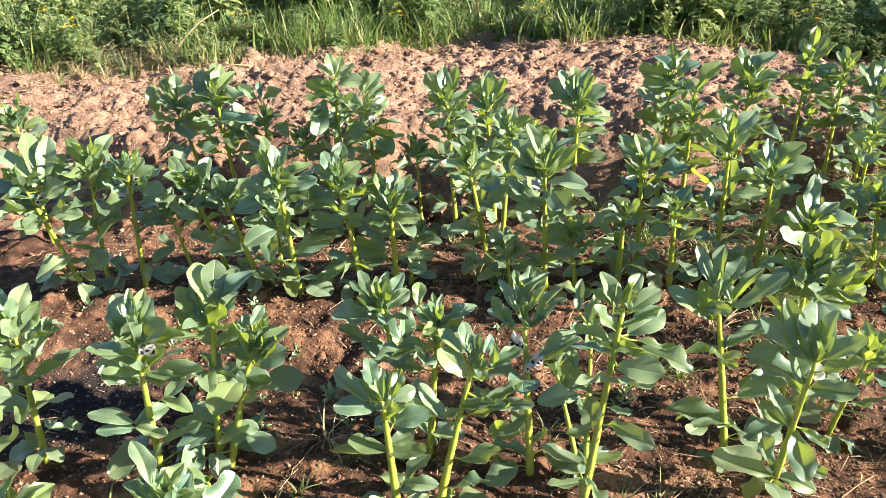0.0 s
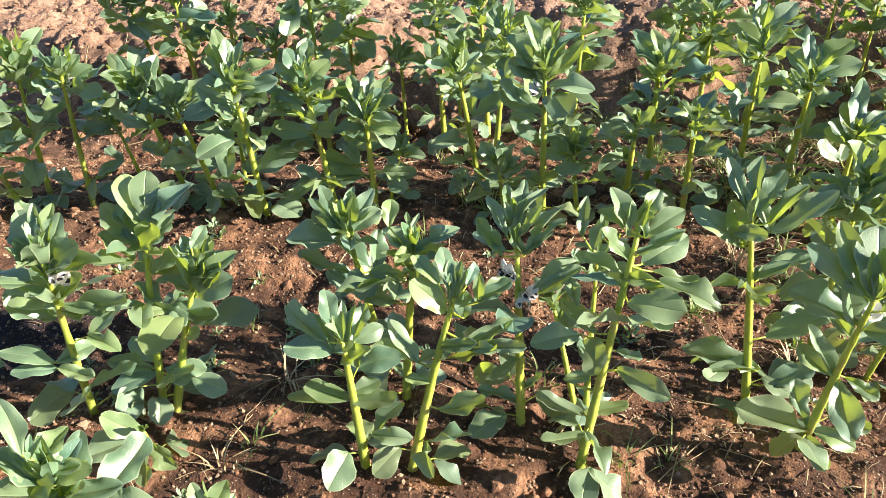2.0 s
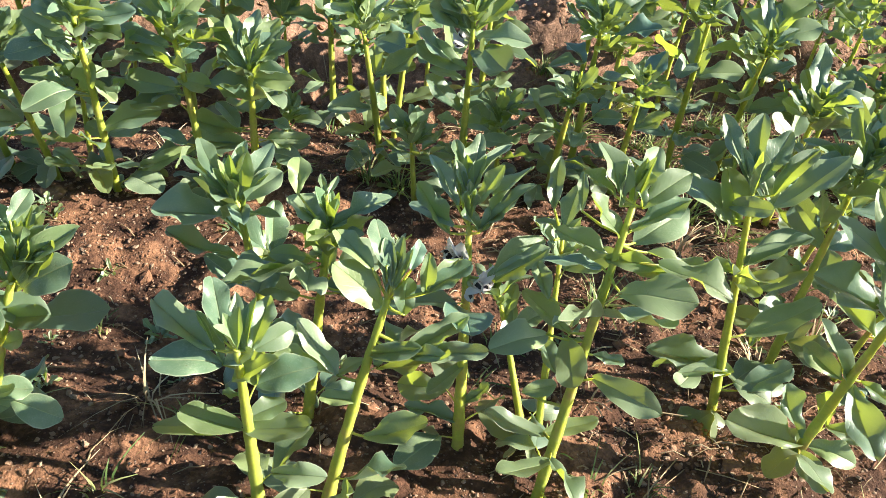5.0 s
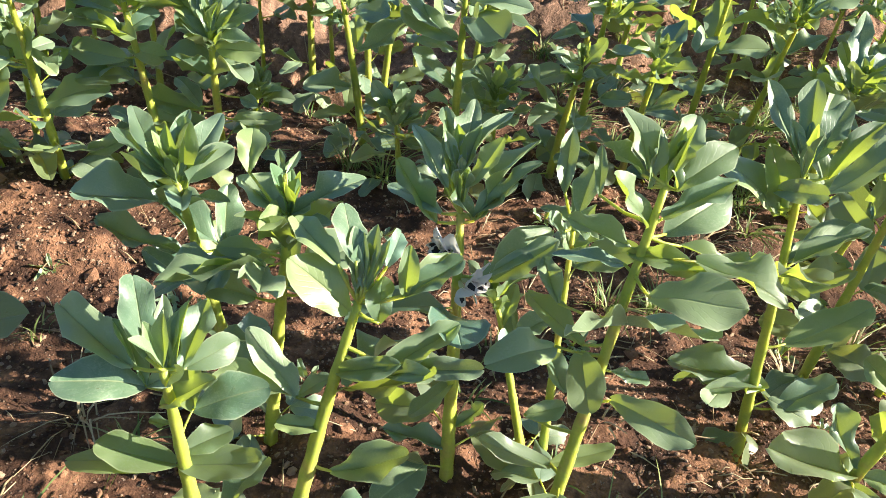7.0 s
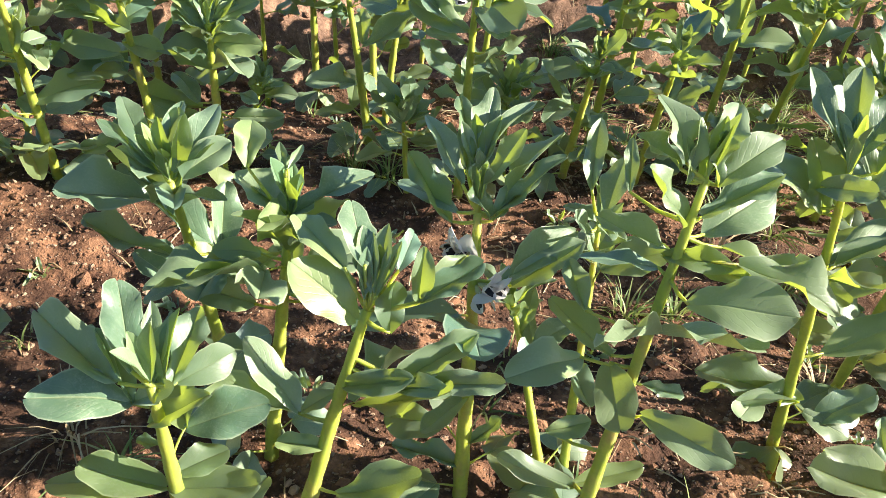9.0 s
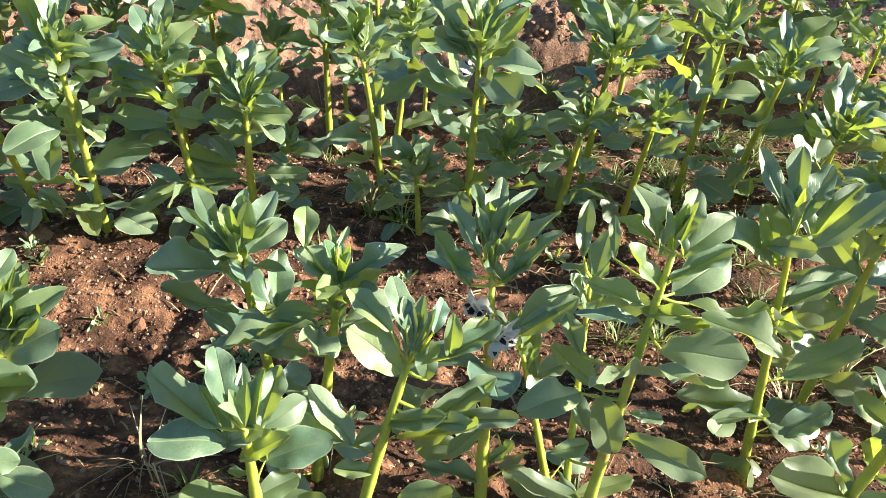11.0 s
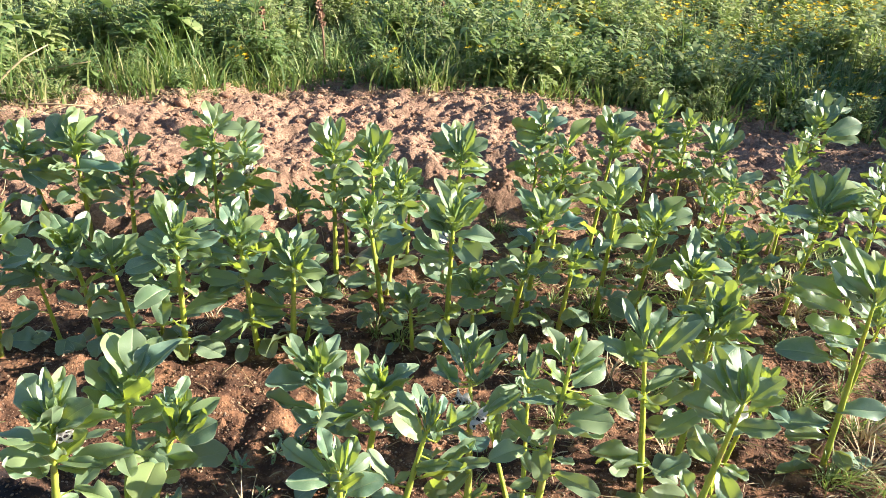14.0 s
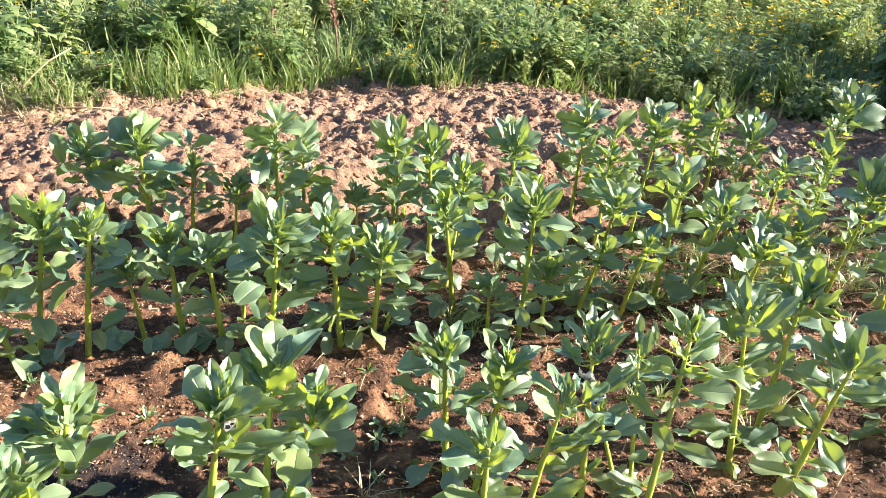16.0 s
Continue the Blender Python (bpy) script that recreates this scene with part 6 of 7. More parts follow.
hold_leaf(P113, (1.423, 3.063, 0.578), (1.479, 3.098, 0.653), (-0.34, -0.73, 0.59), 0.042, "m")
hold_leaf(P113, (1.430, 3.061, 0.565), (1.507, 3.086, 0.631), (-0.49, -0.45, 0.75), 0.042, "m")
hold_leaf(P113, (1.421, 3.064, 0.552), (1.364, 3.080, 0.579), (0.02, -0.83, 0.55), 0.049, "m")
hold_leaf(P113, (1.435, 3.061, 0.540), (1.509, 3.033, 0.547), (-0.36, -0.92, 0.15), 0.049, "m")
hold_leaf(P113, (1.429, 3.064, 0.506), (1.353, 3.044, 0.493), (0.18, -0.91, 0.36), 0.055, "m")
hold_leaf(P114, (1.533, 3.042, 0.544), (1.505, 3.065, 0.599), (-0.15, -0.94, 0.31), 0.049, "m")
hold_leaf(P114, (1.543, 3.038, 0.553), (1.541, 3.081, 0.614), (-0.62, -0.65, 0.44), 0.047, "f")
hold_leaf(P114, (1.548, 3.037, 0.553), (1.581, 3.041, 0.605), (-0.43, -0.83, 0.35), 0.054, "m")
hold_leaf(P114, (1.538, 3.041, 0.519), (1.492, 3.049, 0.535), (0.01, -0.87, 0.49), 0.050, "m")
hold_leaf(P114, (1.575, 3.046, 0.346), (1.615, 3.003, 0.349), (-0.60, -0.51, 0.61), 0.061, "m")
hold_leaf(P114, (1.558, 3.055, 0.316), (1.463, 3.044, 0.312), (0.06, -0.73, 0.69), 0.072, "m")
hold_leaf(P114, (1.552, 3.040, 0.486), (1.606, 3.028, 0.514), (-0.40, -0.82, 0.41), 0.055, "m")
hold_leaf(P115, (1.609, 2.912, 0.482), (1.564, 2.981, 0.572), (-0.18, -0.82, 0.54), 0.053, "m")
hold_leaf(P115, (1.609, 2.915, 0.488), (1.603, 2.977, 0.585), (-0.70, -0.63, 0.35), 0.048, "f")
hold_leaf(P115, (1.618, 2.908, 0.490), (1.636, 2.969, 0.599), (-0.34, -0.80, 0.50), 0.053, "f")
hold_leaf(P115, (1.625, 2.908, 0.482), (1.685, 2.952, 0.578), (-0.26, -0.81, 0.53), 0.048, "f")
hold_leaf(P115, (1.635, 2.906, 0.470), (1.729, 2.931, 0.546), (-0.29, -0.74, 0.60), 0.053, "m")
hold_leaf(P115, (1.624, 2.914, 0.455), (1.561, 2.937, 0.492), (-0.16, -0.94, 0.32), 0.049, "m")
hold_leaf(P115, (1.645, 2.909, 0.431), (1.693, 2.863, 0.435), (-0.51, -0.48, 0.71), 0.049, "m")
hold_leaf(P115, (1.645, 2.910, 0.397), (1.563, 2.890, 0.381), (0.04, -0.72, 0.69), 0.064, "m")
hold_leaf(P116, (2.018, 2.850, 0.606), (1.967, 2.915, 0.685), (-0.56, -0.78, 0.28), 0.063, "m")
hold_leaf(P116, (2.018, 2.848, 0.619), (2.002, 2.915, 0.722), (-0.51, -0.76, 0.42), 0.051, "f")
hold_leaf(P116, (2.021, 2.841, 0.621), (2.028, 2.904, 0.729), (-0.51, -0.73, 0.46), 0.048, "f")
hold_leaf(P116, (2.032, 2.842, 0.613), (2.114, 2.878, 0.706), (-0.48, -0.59, 0.65), 0.048, "m")
hold_leaf(P116, (2.036, 2.837, 0.605), (2.142, 2.851, 0.664), (-0.38, -0.46, 0.80), 0.058, "m")
hold_leaf(P116, (2.017, 2.849, 0.587), (1.954, 2.879, 0.641), (-0.22, -0.93, 0.28), 0.063, "m")
hold_leaf(P116, (2.053, 2.841, 0.558), (2.182, 2.819, 0.608), (-0.32, -0.82, 0.48), 0.068, "m")
hold_leaf(P116, (2.049, 2.845, 0.532), (2.164, 2.783, 0.539), (-0.38, -0.65, 0.66), 0.063, "m")
hold_leaf(P116, (2.055, 2.850, 0.497), (1.974, 2.875, 0.529), (-0.04, -0.83, 0.55), 0.064, "m")
hold_leaf(P220, (1.541, 2.153, 0.515), (1.507, 2.211, 0.589), (-0.35, -0.81, 0.47), 0.089, "m")
hold_leaf(P220, (1.536, 2.142, 0.540), (1.520, 2.204, 0.632), (-0.71, -0.64, 0.31), 0.050, "f")
hold_leaf(P220, (1.550, 2.143, 0.533), (1.585, 2.195, 0.633), (-0.28, -0.81, 0.52), 0.061, "f")
hold_leaf(P220, (1.555, 2.135, 0.536), (1.684, 2.148, 0.606), (-0.41, -0.37, 0.83), 0.065, "m")
hold_leaf(P220, (1.559, 2.135, 0.521), (1.680, 2.117, 0.573), (-0.39, -0.58, 0.71), 0.057, "m")
hold_leaf(P220, (1.545, 2.152, 0.498), (1.429, 2.181, 0.518), (-0.09, -0.79, 0.61), 0.054, "m")
hold_leaf(P220, (1.550, 2.154, 0.487), (1.569, 2.114, 0.484), (-0.78, -0.40, 0.48), 0.043, "m")
hold_leaf(P220, (1.530, 2.173, 0.448), (1.603, 2.147, 0.458), (-0.35, -0.77, 0.53), 0.043, "m")
hold_leaf(P220, (1.541, 2.145, 0.533), (1.635, 2.192, 0.653), (-0.51, -0.59, 0.62), 0.057, "m")
hold_leaf(P220, (1.545, 2.145, 0.534), (1.554, 2.193, 0.610), (-0.64, -0.61, 0.46), 0.046, "b")
hold_leaf(P219, (1.715, 2.549, 0.517), (1.681, 2.570, 0.566), (-0.57, -0.82, -0.04), 0.044, "m")
hold_leaf(P219, (1.715, 2.545, 0.523), (1.728, 2.594, 0.603), (-0.77, -0.48, 0.41), 0.037, "f")
hold_leaf(P219, (1.719, 2.542, 0.519), (1.758, 2.546, 0.572), (-0.76, -0.30, 0.58), 0.044, "m")
hold_leaf(P219, (1.726, 2.549, 0.493), (1.682, 2.556, 0.506), (0.02, -0.87, 0.49), 0.040, "m")
hold_leaf(P219, (1.737, 2.554, 0.449), (1.763, 2.514, 0.451), (-0.80, -0.52, 0.29), 0.049, "m")
hold_leaf(P218, (1.336, 2.330, 0.563), (1.290, 2.350, 0.603), (-0.18, -0.95, 0.27), 0.072, "m")
hold_leaf(P218, (1.338, 2.327, 0.574), (1.331, 2.370, 0.631), (-0.42, -0.75, 0.51), 0.048, "f")
hold_leaf(P218, (1.346, 2.328, 0.563), (1.424, 2.311, 0.594), (-0.40, -0.66, 0.64), 0.048, "m")
hold_leaf(P218, (1.346, 2.330, 0.552), (1.373, 2.291, 0.555), (-0.66, -0.40, 0.64), 0.048, "m")
hold_leaf(P218, (1.346, 2.335, 0.544), (1.273, 2.316, 0.536), (0.14, -0.78, 0.61), 0.056, "m")
hold_leaf(P212, (0.632, 2.189, 0.513), (0.557, 2.249, 0.568), (-0.04, -0.70, 0.71), 0.061, "m")
hold_leaf(P212, (0.629, 2.187, 0.528), (0.565, 2.251, 0.596), (-0.51, -0.82, 0.28), 0.043, "f")
hold_leaf(P212, (0.626, 2.182, 0.536), (0.607, 2.232, 0.601), (-0.22, -0.80, 0.55), 0.050, "f")
hold_leaf(P212, (0.635, 2.178, 0.531), (0.653, 2.217, 0.596), (-0.51, -0.66, 0.55), 0.050, "f")
hold_leaf(P212, (0.641, 2.187, 0.513), (0.715, 2.208, 0.568), (-0.17, -0.83, 0.53), 0.057, "m")
hold_leaf(P212, (0.637, 2.197, 0.490), (0.578, 2.206, 0.501), (-0.07, -0.91, 0.42), 0.065, "m")
hold_leaf(P212, (0.655, 2.193, 0.491), (0.745, 2.172, 0.521), (-0.37, -0.66, 0.66), 0.054, "m")
hold_leaf(P212, (0.631, 2.187, 0.528), (0.633, 2.225, 0.580), (-0.44, -0.71, 0.54), 0.039, "b")
hold_leaf(P214, (0.876, 2.225, 0.557), (0.800, 2.277, 0.595), (-0.29, -0.80, 0.52), 0.066, "m")
hold_leaf(P214, (0.870, 2.220, 0.579), (0.860, 2.273, 0.656), (-0.27, -0.81, 0.53), 0.048, "f")
hold_leaf(P214, (0.875, 2.218, 0.580), (0.906, 2.217, 0.616), (-0.62, -0.61, 0.49), 0.055, "m")
hold_leaf(P214, (0.867, 2.217, 0.590), (0.878, 2.257, 0.651), (-0.16, -0.81, 0.56), 0.044, "f")
hold_leaf(P214, (0.883, 2.217, 0.580), (0.948, 2.248, 0.652), (-0.59, -0.40, 0.70), 0.044, "m")
hold_leaf(P214, (0.870, 2.230, 0.546), (0.873, 2.193, 0.542), (-0.64, -0.13, 0.75), 0.074, "m")
hold_leaf(P214, (0.872, 2.221, 0.583), (0.892, 2.256, 0.638), (-0.64, -0.53, 0.56), 0.040, "b")
hold_leaf(P215, (0.963, 2.124, 0.516), (0.925, 2.171, 0.565), (-0.57, -0.77, 0.29), 0.062, "m")
hold_leaf(P215, (0.958, 2.115, 0.539), (0.954, 2.159, 0.600), (-0.30, -0.78, 0.55), 0.047, "f")
hold_leaf(P215, (0.963, 2.110, 0.532), (0.991, 2.141, 0.584), (-0.22, -0.78, 0.59), 0.043, "f")
hold_leaf(P215, (0.972, 2.108, 0.532), (1.048, 2.132, 0.595), (-0.50, -0.42, 0.76), 0.054, "m")
hold_leaf(P215, (0.980, 2.116, 0.509), (1.070, 2.099, 0.547), (-0.42, -0.52, 0.74), 0.047, "m")
hold_leaf(P215, (0.972, 2.131, 0.493), (0.935, 2.110, 0.500), (0.52, -0.76, 0.39), 0.058, "m")
hold_leaf(P215, (0.961, 2.111, 0.533), (0.974, 2.144, 0.580), (-0.27, -0.75, 0.60), 0.040, "b")
hold_leaf(P216, (1.042, 2.003, 0.405), (1.030, 2.052, 0.473), (-0.30, -0.80, 0.53), 0.061, "m")
hold_leaf(P216, (1.046, 1.997, 0.412), (1.059, 2.062, 0.526), (-0.33, -0.80, 0.49), 0.039, "f")
hold_leaf(P216, (1.052, 1.994, 0.409), (1.117, 2.017, 0.465), (-0.37, -0.62, 0.69), 0.050, "m")
hold_leaf(P216, (1.056, 1.996, 0.400), (1.155, 1.973, 0.430), (-0.36, -0.47, 0.81), 0.050, "m")
hold_leaf(P216, (1.043, 2.011, 0.389), (0.987, 2.028, 0.416), (-0.10, -0.93, 0.35), 0.068, "m")
hold_leaf(P216, (1.049, 1.999, 0.402), (1.083, 2.030, 0.457), (-0.58, -0.49, 0.64), 0.046, "m")
hold_leaf(P217, (1.338, 2.152, 0.404), (1.319, 2.196, 0.457), (-0.39, -0.77, 0.50), 0.069, "m")
hold_leaf(P217, (1.344, 2.145, 0.406), (1.390, 2.144, 0.455), (-0.56, -0.64, 0.53), 0.069, "m")
hold_leaf(P217, (1.348, 2.158, 0.379), (1.284, 2.174, 0.400), (-0.16, -0.96, 0.22), 0.054, "m")
hold_leaf(P217, (1.375, 2.163, 0.332), (1.304, 2.137, 0.310), (0.02, -0.67, 0.74), 0.051, "m")
hold_leaf(P217, (1.377, 2.156, 0.346), (1.434, 2.140, 0.368), (-0.40, -0.81, 0.44), 0.051, "m")
hold_leaf(P203, (-0.965, 2.277, 0.478), (-1.007, 2.329, 0.534), (-0.08, -0.76, 0.64), 0.054, "m")
hold_leaf(P203, (-0.956, 2.279, 0.486), (-0.975, 2.328, 0.551), (0.43, -0.66, 0.62), 0.051, "f")
hold_leaf(P203, (-0.949, 2.277, 0.486), (-0.931, 2.321, 0.560), (0.55, -0.77, 0.33), 0.051, "f")
hold_leaf(P203, (-0.943, 2.278, 0.477), (-0.869, 2.291, 0.516), (0.10, -0.99, 0.14), 0.051, "m")
hold_leaf(P203, (-0.944, 2.271, 0.506), (-0.903, 2.296, 0.552), (-0.03, -0.87, 0.49), 0.044, "m")
hold_leaf(P203, (-0.962, 2.279, 0.468), (-0.978, 2.253, 0.477), (0.81, -0.33, 0.48), 0.042, "m")
hold_leaf(P203, (-0.954, 2.277, 0.483), (-0.954, 2.315, 0.534), (0.33, -0.76, 0.57), 0.035, "b")
hold_leaf(P201, (-1.215, 2.222, 0.492), (-1.348, 2.281, 0.593), (0.36, -0.51, 0.78), 0.080, "m")
hold_leaf(P201, (-1.206, 2.227, 0.500), (-1.274, 2.309, 0.636), (0.79, -0.27, 0.55), 0.077, "f")
hold_leaf(P201, (-1.197, 2.227, 0.499), (-1.207, 2.307, 0.625), (0.61, -0.64, 0.46), 0.070, "f")
hold_leaf(P201, (-1.196, 2.236, 0.486), (-1.153, 2.297, 0.571), (0.18, -0.84, 0.51), 0.074, "m")
hold_leaf(P201, (-1.195, 2.240, 0.465), (-1.124, 2.281, 0.510), (0.41, -0.89, 0.19), 0.081, "m")
hold_leaf(P201, (-1.227, 2.228, 0.461), (-1.368, 2.230, 0.502), (0.17, -0.75, 0.64), 0.085, "m")
hold_leaf(P201, (-1.212, 2.239, 0.437), (-1.319, 2.196, 0.431), (0.28, -0.76, 0.59), 0.110, "m")
hold_leaf(P201, (-1.210, 2.247, 0.394), (-1.109, 2.216, 0.388), (-0.21, -0.80, 0.56), 0.072, "m")
hold_leaf(P201, (-1.229, 2.238, 0.408), (-1.281, 2.185, 0.377), (0.64, -0.74, 0.21), 0.079, "m")
hold_leaf(P201, (-1.218, 2.263, 0.295), (-1.106, 2.269, 0.313), (-0.01, -0.94, 0.34), 0.077, "m")
hold_leaf(P201, (-1.213, 2.274, 0.226), (-1.305, 2.203, 0.166), (0.20, -0.77, 0.61), 0.086, "m")
hold_leaf(P201, (-1.222, 2.290, 0.113), (-1.129, 2.227, 0.048), (0.27, -0.47, 0.84), 0.119, "m")
hold_leaf(P201, (-1.201, 2.231, 0.492), (-1.240, 2.297, 0.595), (0.60, -0.55, 0.58), 0.053, "b")


# ---- weeds beyond the plot ----
def add_blade(verts, faces, base, h, w, lean, az, parts=4):
    """A bent, tapering grass blade."""
    side = Vector((-math.sin(az), math.cos(az), 0))
    fwd = Vector((math.cos(az), math.sin(az), 0))
    o = len(verts)
    for i in range(parts + 1):
        t = i / parts
        p = base + Vector((0, 0, h * t * (1 - 0.45 * lean * t))) + fwd * lean * h * t * t
        ww = w * (1 - t ** 1.8) + 0.0003
        verts.append(p - side * ww)
        verts.append(p + side * ww + Vector((0, 0, 0.001)))
    for i in range(parts):
        a = o + 2 * i
        faces.append((a, a + 1, a + 3, a + 2))


def weed_clump(x, y):
    """How dense and tall the growth stands: 0 in the gaps to 1 in the clumps."""
    n = 0.5 + 0.85 * noise.noise(Vector((x * 1.5, y * 1.1, 4))) + 0.35 * noise.noise(Vector((x * 3.7, y * 3.0, 9)))
    n -= 0.6 * math.exp(-((x - 0.02) / 0.16) ** 2 - ((y - 5.6) / 0.5) ** 2)
    n += 0.35 * math.exp(-((x + 0.75) / 0.5) ** 2 - ((y - 5.3) / 0.6) ** 2)
    return min(max(n, 0.0), 1.0)


def build_grass():
    rng = random.Random(11)
    verts, faces = [], []
    for n in range(1900):
        x = rng.uniform(-4.5, 9.5)
        e = weed_edge(x)
        y = e + 8.0 * rng.random() ** 1.6
        dens = weed_clump(x, y)
        tall = 0.95 * rng.uniform(0.2, 0.6) * (0.45 + 0.8 * dens) * (0.35 + 0.65 * smooth_step(0.0, 0.6, y - e))
        if n < 100:
            # upright tufts along the sunny near edge
            x = rng.uniform(-1.8, 0.9)
            y = weed_edge(x) + rng.uniform(-0.05, 0.6)
            tall = rng.uniform(0.10, 0.36)
        for k in range(rng.randrange(9, 22)):
            r = rng.random() ** 0.7 * 0.11
            a = rng.uniform(0, 6.28)
            bx, by = x + r * math.cos(a), y + r * math.sin(a)
            base = Vector((bx, by, ground_height(bx, by, False) - 0.01))
            add_blade(verts, faces, base, tall * rng.uniform(0.5, 1.15), rng.uniform(0.0030, 0.0095), rng.uniform(0.1, 1.0), a + rng.uniform(-0.9, 0.9))
        if rng.random() < 0.5:
            # a taller bent flowering stalk
            add_blade(verts, faces, Vector((x, y, ground_height(x, y, False))), tall * rng.uniform(1.3, 1.7), 0.003, rng.uniform(0.2, 0.8), rng.uniform(0, 6.28), 7)
    tagged(new("grass", mesh_from("grass", verts, faces, [GRASS])), "dense tangled green grass beyond the bare bank", "grass", kind="stuff")


build_grass()


def weed_geometry(seed, h, leafy, big):
    """Stems and leaves of one bushy weed as vertex and face lists."""
    rng = random.Random(seed)
    sv, sf, lv, lf, tips = [], [], [], [], []
    for b in range(7):
        a = rng.uniform(0, 6.28)
        lean = rng.uniform(0.05, 0.55)
        k = rng.uniform(0.55, 1.0)
        path = [Vector((math.cos(a) * lean * h * t ** 1.5, math.sin(a) * lean * h * t ** 1.5, h * t)) * k for t in (0, 0.25, 0.5, 0.75, 1.0)]
        o, n0 = len(sv), len(sf)
        tube(sv, sf, path, [0.0042, 0.0036, 0.003, 0.0024, 0.0014], 4)
        if b:  # all stems rise from one foot
            del sv[o:o + 4]
            sf[n0:] = [tuple(i - o if i < o + 4 else i - 4 for i in f) for f in sf[n0:]]
        tips.append(path[-1])
        for i in range(leafy):
            t = rng.uniform(0.08, 1.0)
            p = at_path(path, t)
            la = rng.uniform(0, 6.28)
            d = Vector((math.cos(la), math.sin(la), rng.uniform(-0.3, 0.8))).normalized()
            s = d.cross(Vector((0, 0, 1))).normalized()
            L = big * rng.uniform(0.5, 1.2) * (1.2 - 0.65 * t)
            W = L * rng.uniform(0.14, 0.32)
            up = Vector((0, 0, L))
            o = len(lv)
            lv.extend((p, p + d * L * 0.35 - s * W * 0.8 + up * 0.10, p + d * L * 0.35 + s * W * 0.8 + up * 0.10, p + d * L * 0.75 - s * W * 0.7 + up * 0.04, p + d * L * 0.75 + s * W * 0.7 + up * 0.04, p + d * L - up * 0.12))
            lf.extend(((o, o + 1, o + 2), (o + 1, o + 3, o + 4, o + 2), (o + 3, o + 5, o + 4)))
    return sv, sf, lv, lf, tips


def yellow_head(seed):
    verts, faces = [], []
    rng = random.Random(seed)
    for k in range(7):
        a = k * 0.9
        d = Vector((math.cos(a), math.sin(a), rng.uniform(0.1, 0.7)))
        s = d.cross(Vector((0, 0, 1))).normalized()
        o = len(verts)
        verts.extend((Vector((0, 0, 0)), d * 0.55 - s * 0.3, d, d * 0.55 + s * 0.3))
        faces.append((o, o + 1, o + 2, o + 3))
    return mesh_from("flower", verts, faces, [YELLOW], smooth=False)


def build_weeds():
    rng = random.Random(21)
    shapes = [weed_geometry(300 + k, 0.5, 17 + 4 * (k % 4), 0.070 + 0.030 * (k % 4)) for k in range(8)]
    kinds = [(mesh_from("stem", sv, sf, [WEEDSTEM]), mesh_from("foliage", lv, lf, [WEED], smooth=False), tips) for sv, sf, lv, lf, tips in shapes]
    heads = [yellow_head(k) for k in range(3)]
    for n in range(350):
        x = rng.uniform(-3.0, 5.2)
        e = weed_edge(x)
        y = e + 0.02 + 2.9 * rng.random() ** 1.4
        scale = rng.uniform(0.75, 1.35) * (0.45 + 0.55 * smooth_step(0, 0.5, y - e)) * (0.45 + 0.8 * weed_clump(x, y))
        blooms = rng.random() < (0.22 + 0.7 * smooth_step(1.2, 2.6, x) * smooth_step(0.3, 0.9, y - e))
        at = Vector((x, y, ground_height(x, y, False) - 0.01))
        label = "bushy green weed with small yellow flowers" if blooms else "bushy green leafy weed in the grass"
        w = thing("weed", at, label, "weed", "weeds beyond the bean plot")
        m = Matrix.Translation(at) @ pose(0, 0, 0, 0, 0, rng.uniform(0, 360)) @ Matrix.Diagonal((scale, scale, scale, 1))
        s, f, tips = kinds[rng.randrange(8)]
        child("stem", s, w, m)
        child("foliage", f, w, m)
        if blooms:
            for k in range(rng.randrange(2, 7)):
                L = rng.uniform(0.016, 0.030)
                child("flower", heads[k % 3], w, Matrix.Translation(m @ tips[k]) @ Matrix.Diagonal((L, L, L, 1)))
    # the weeds farther off
    sv, sf, lv, lf = [], [], [], []
    fv, ff = [], []
    for n in range(620):
        x = rng.uniform(-4.5, 11.0)
        y = weed_edge(x) + 2.2 + 7.0 * rng.random() ** 1.3
        scale = rng.uniform(0.7, 1.5)
        m = Matrix.Translation((x, y, ground_height(x, y, False) - 0.01)) @ pose(0, 0, 0, 0, 0, rng.uniform(0, 360)) @ Matrix.Diagonal((scale, scale, scale, 1))
        a, b, c, d, tips = shapes[rng.randrange(8)]
        o = len(lv)
        lv.extend(m @ v for v in c)
        lf.extend(tuple(i + o for i in f) for f in d)
        for tip in tips:
            if rng.random() < 0.25 + 0.75 * smooth_step(0.8, 2.4, x):
                p = m @ (tip * 1.04)
                o = len(fv)
                L = rng.uniform(0.022, 0.036)
                for q in range(4):
                    g = rng.uniform(0, 6.28)
                    fv.extend((p, p + Vector((math.cos(g), math.sin(g), 0.5)) * L, p + Vector((math.cos(g + 1.3), math.sin(g + 1.3), 0.5)) * L))
                    ff.append((o + 3 * q, o + 3 * q + 1, o + 3 * q + 2))
    o = len(lv)
    lv.extend(fv)
    n0 = len(lf)
    lf.extend(tuple(i + o for i in f) for f in ff)
    mats = [0] * n0 + [1] * len(ff)
    tagged(new("far_weeds", mesh_from("far_weeds", lv, lf, [WEED, YELLOW], mats, smooth=False)), "dense green weeds with yellow flowers farther off", "weeds", kind="stuff")


build_weeds()


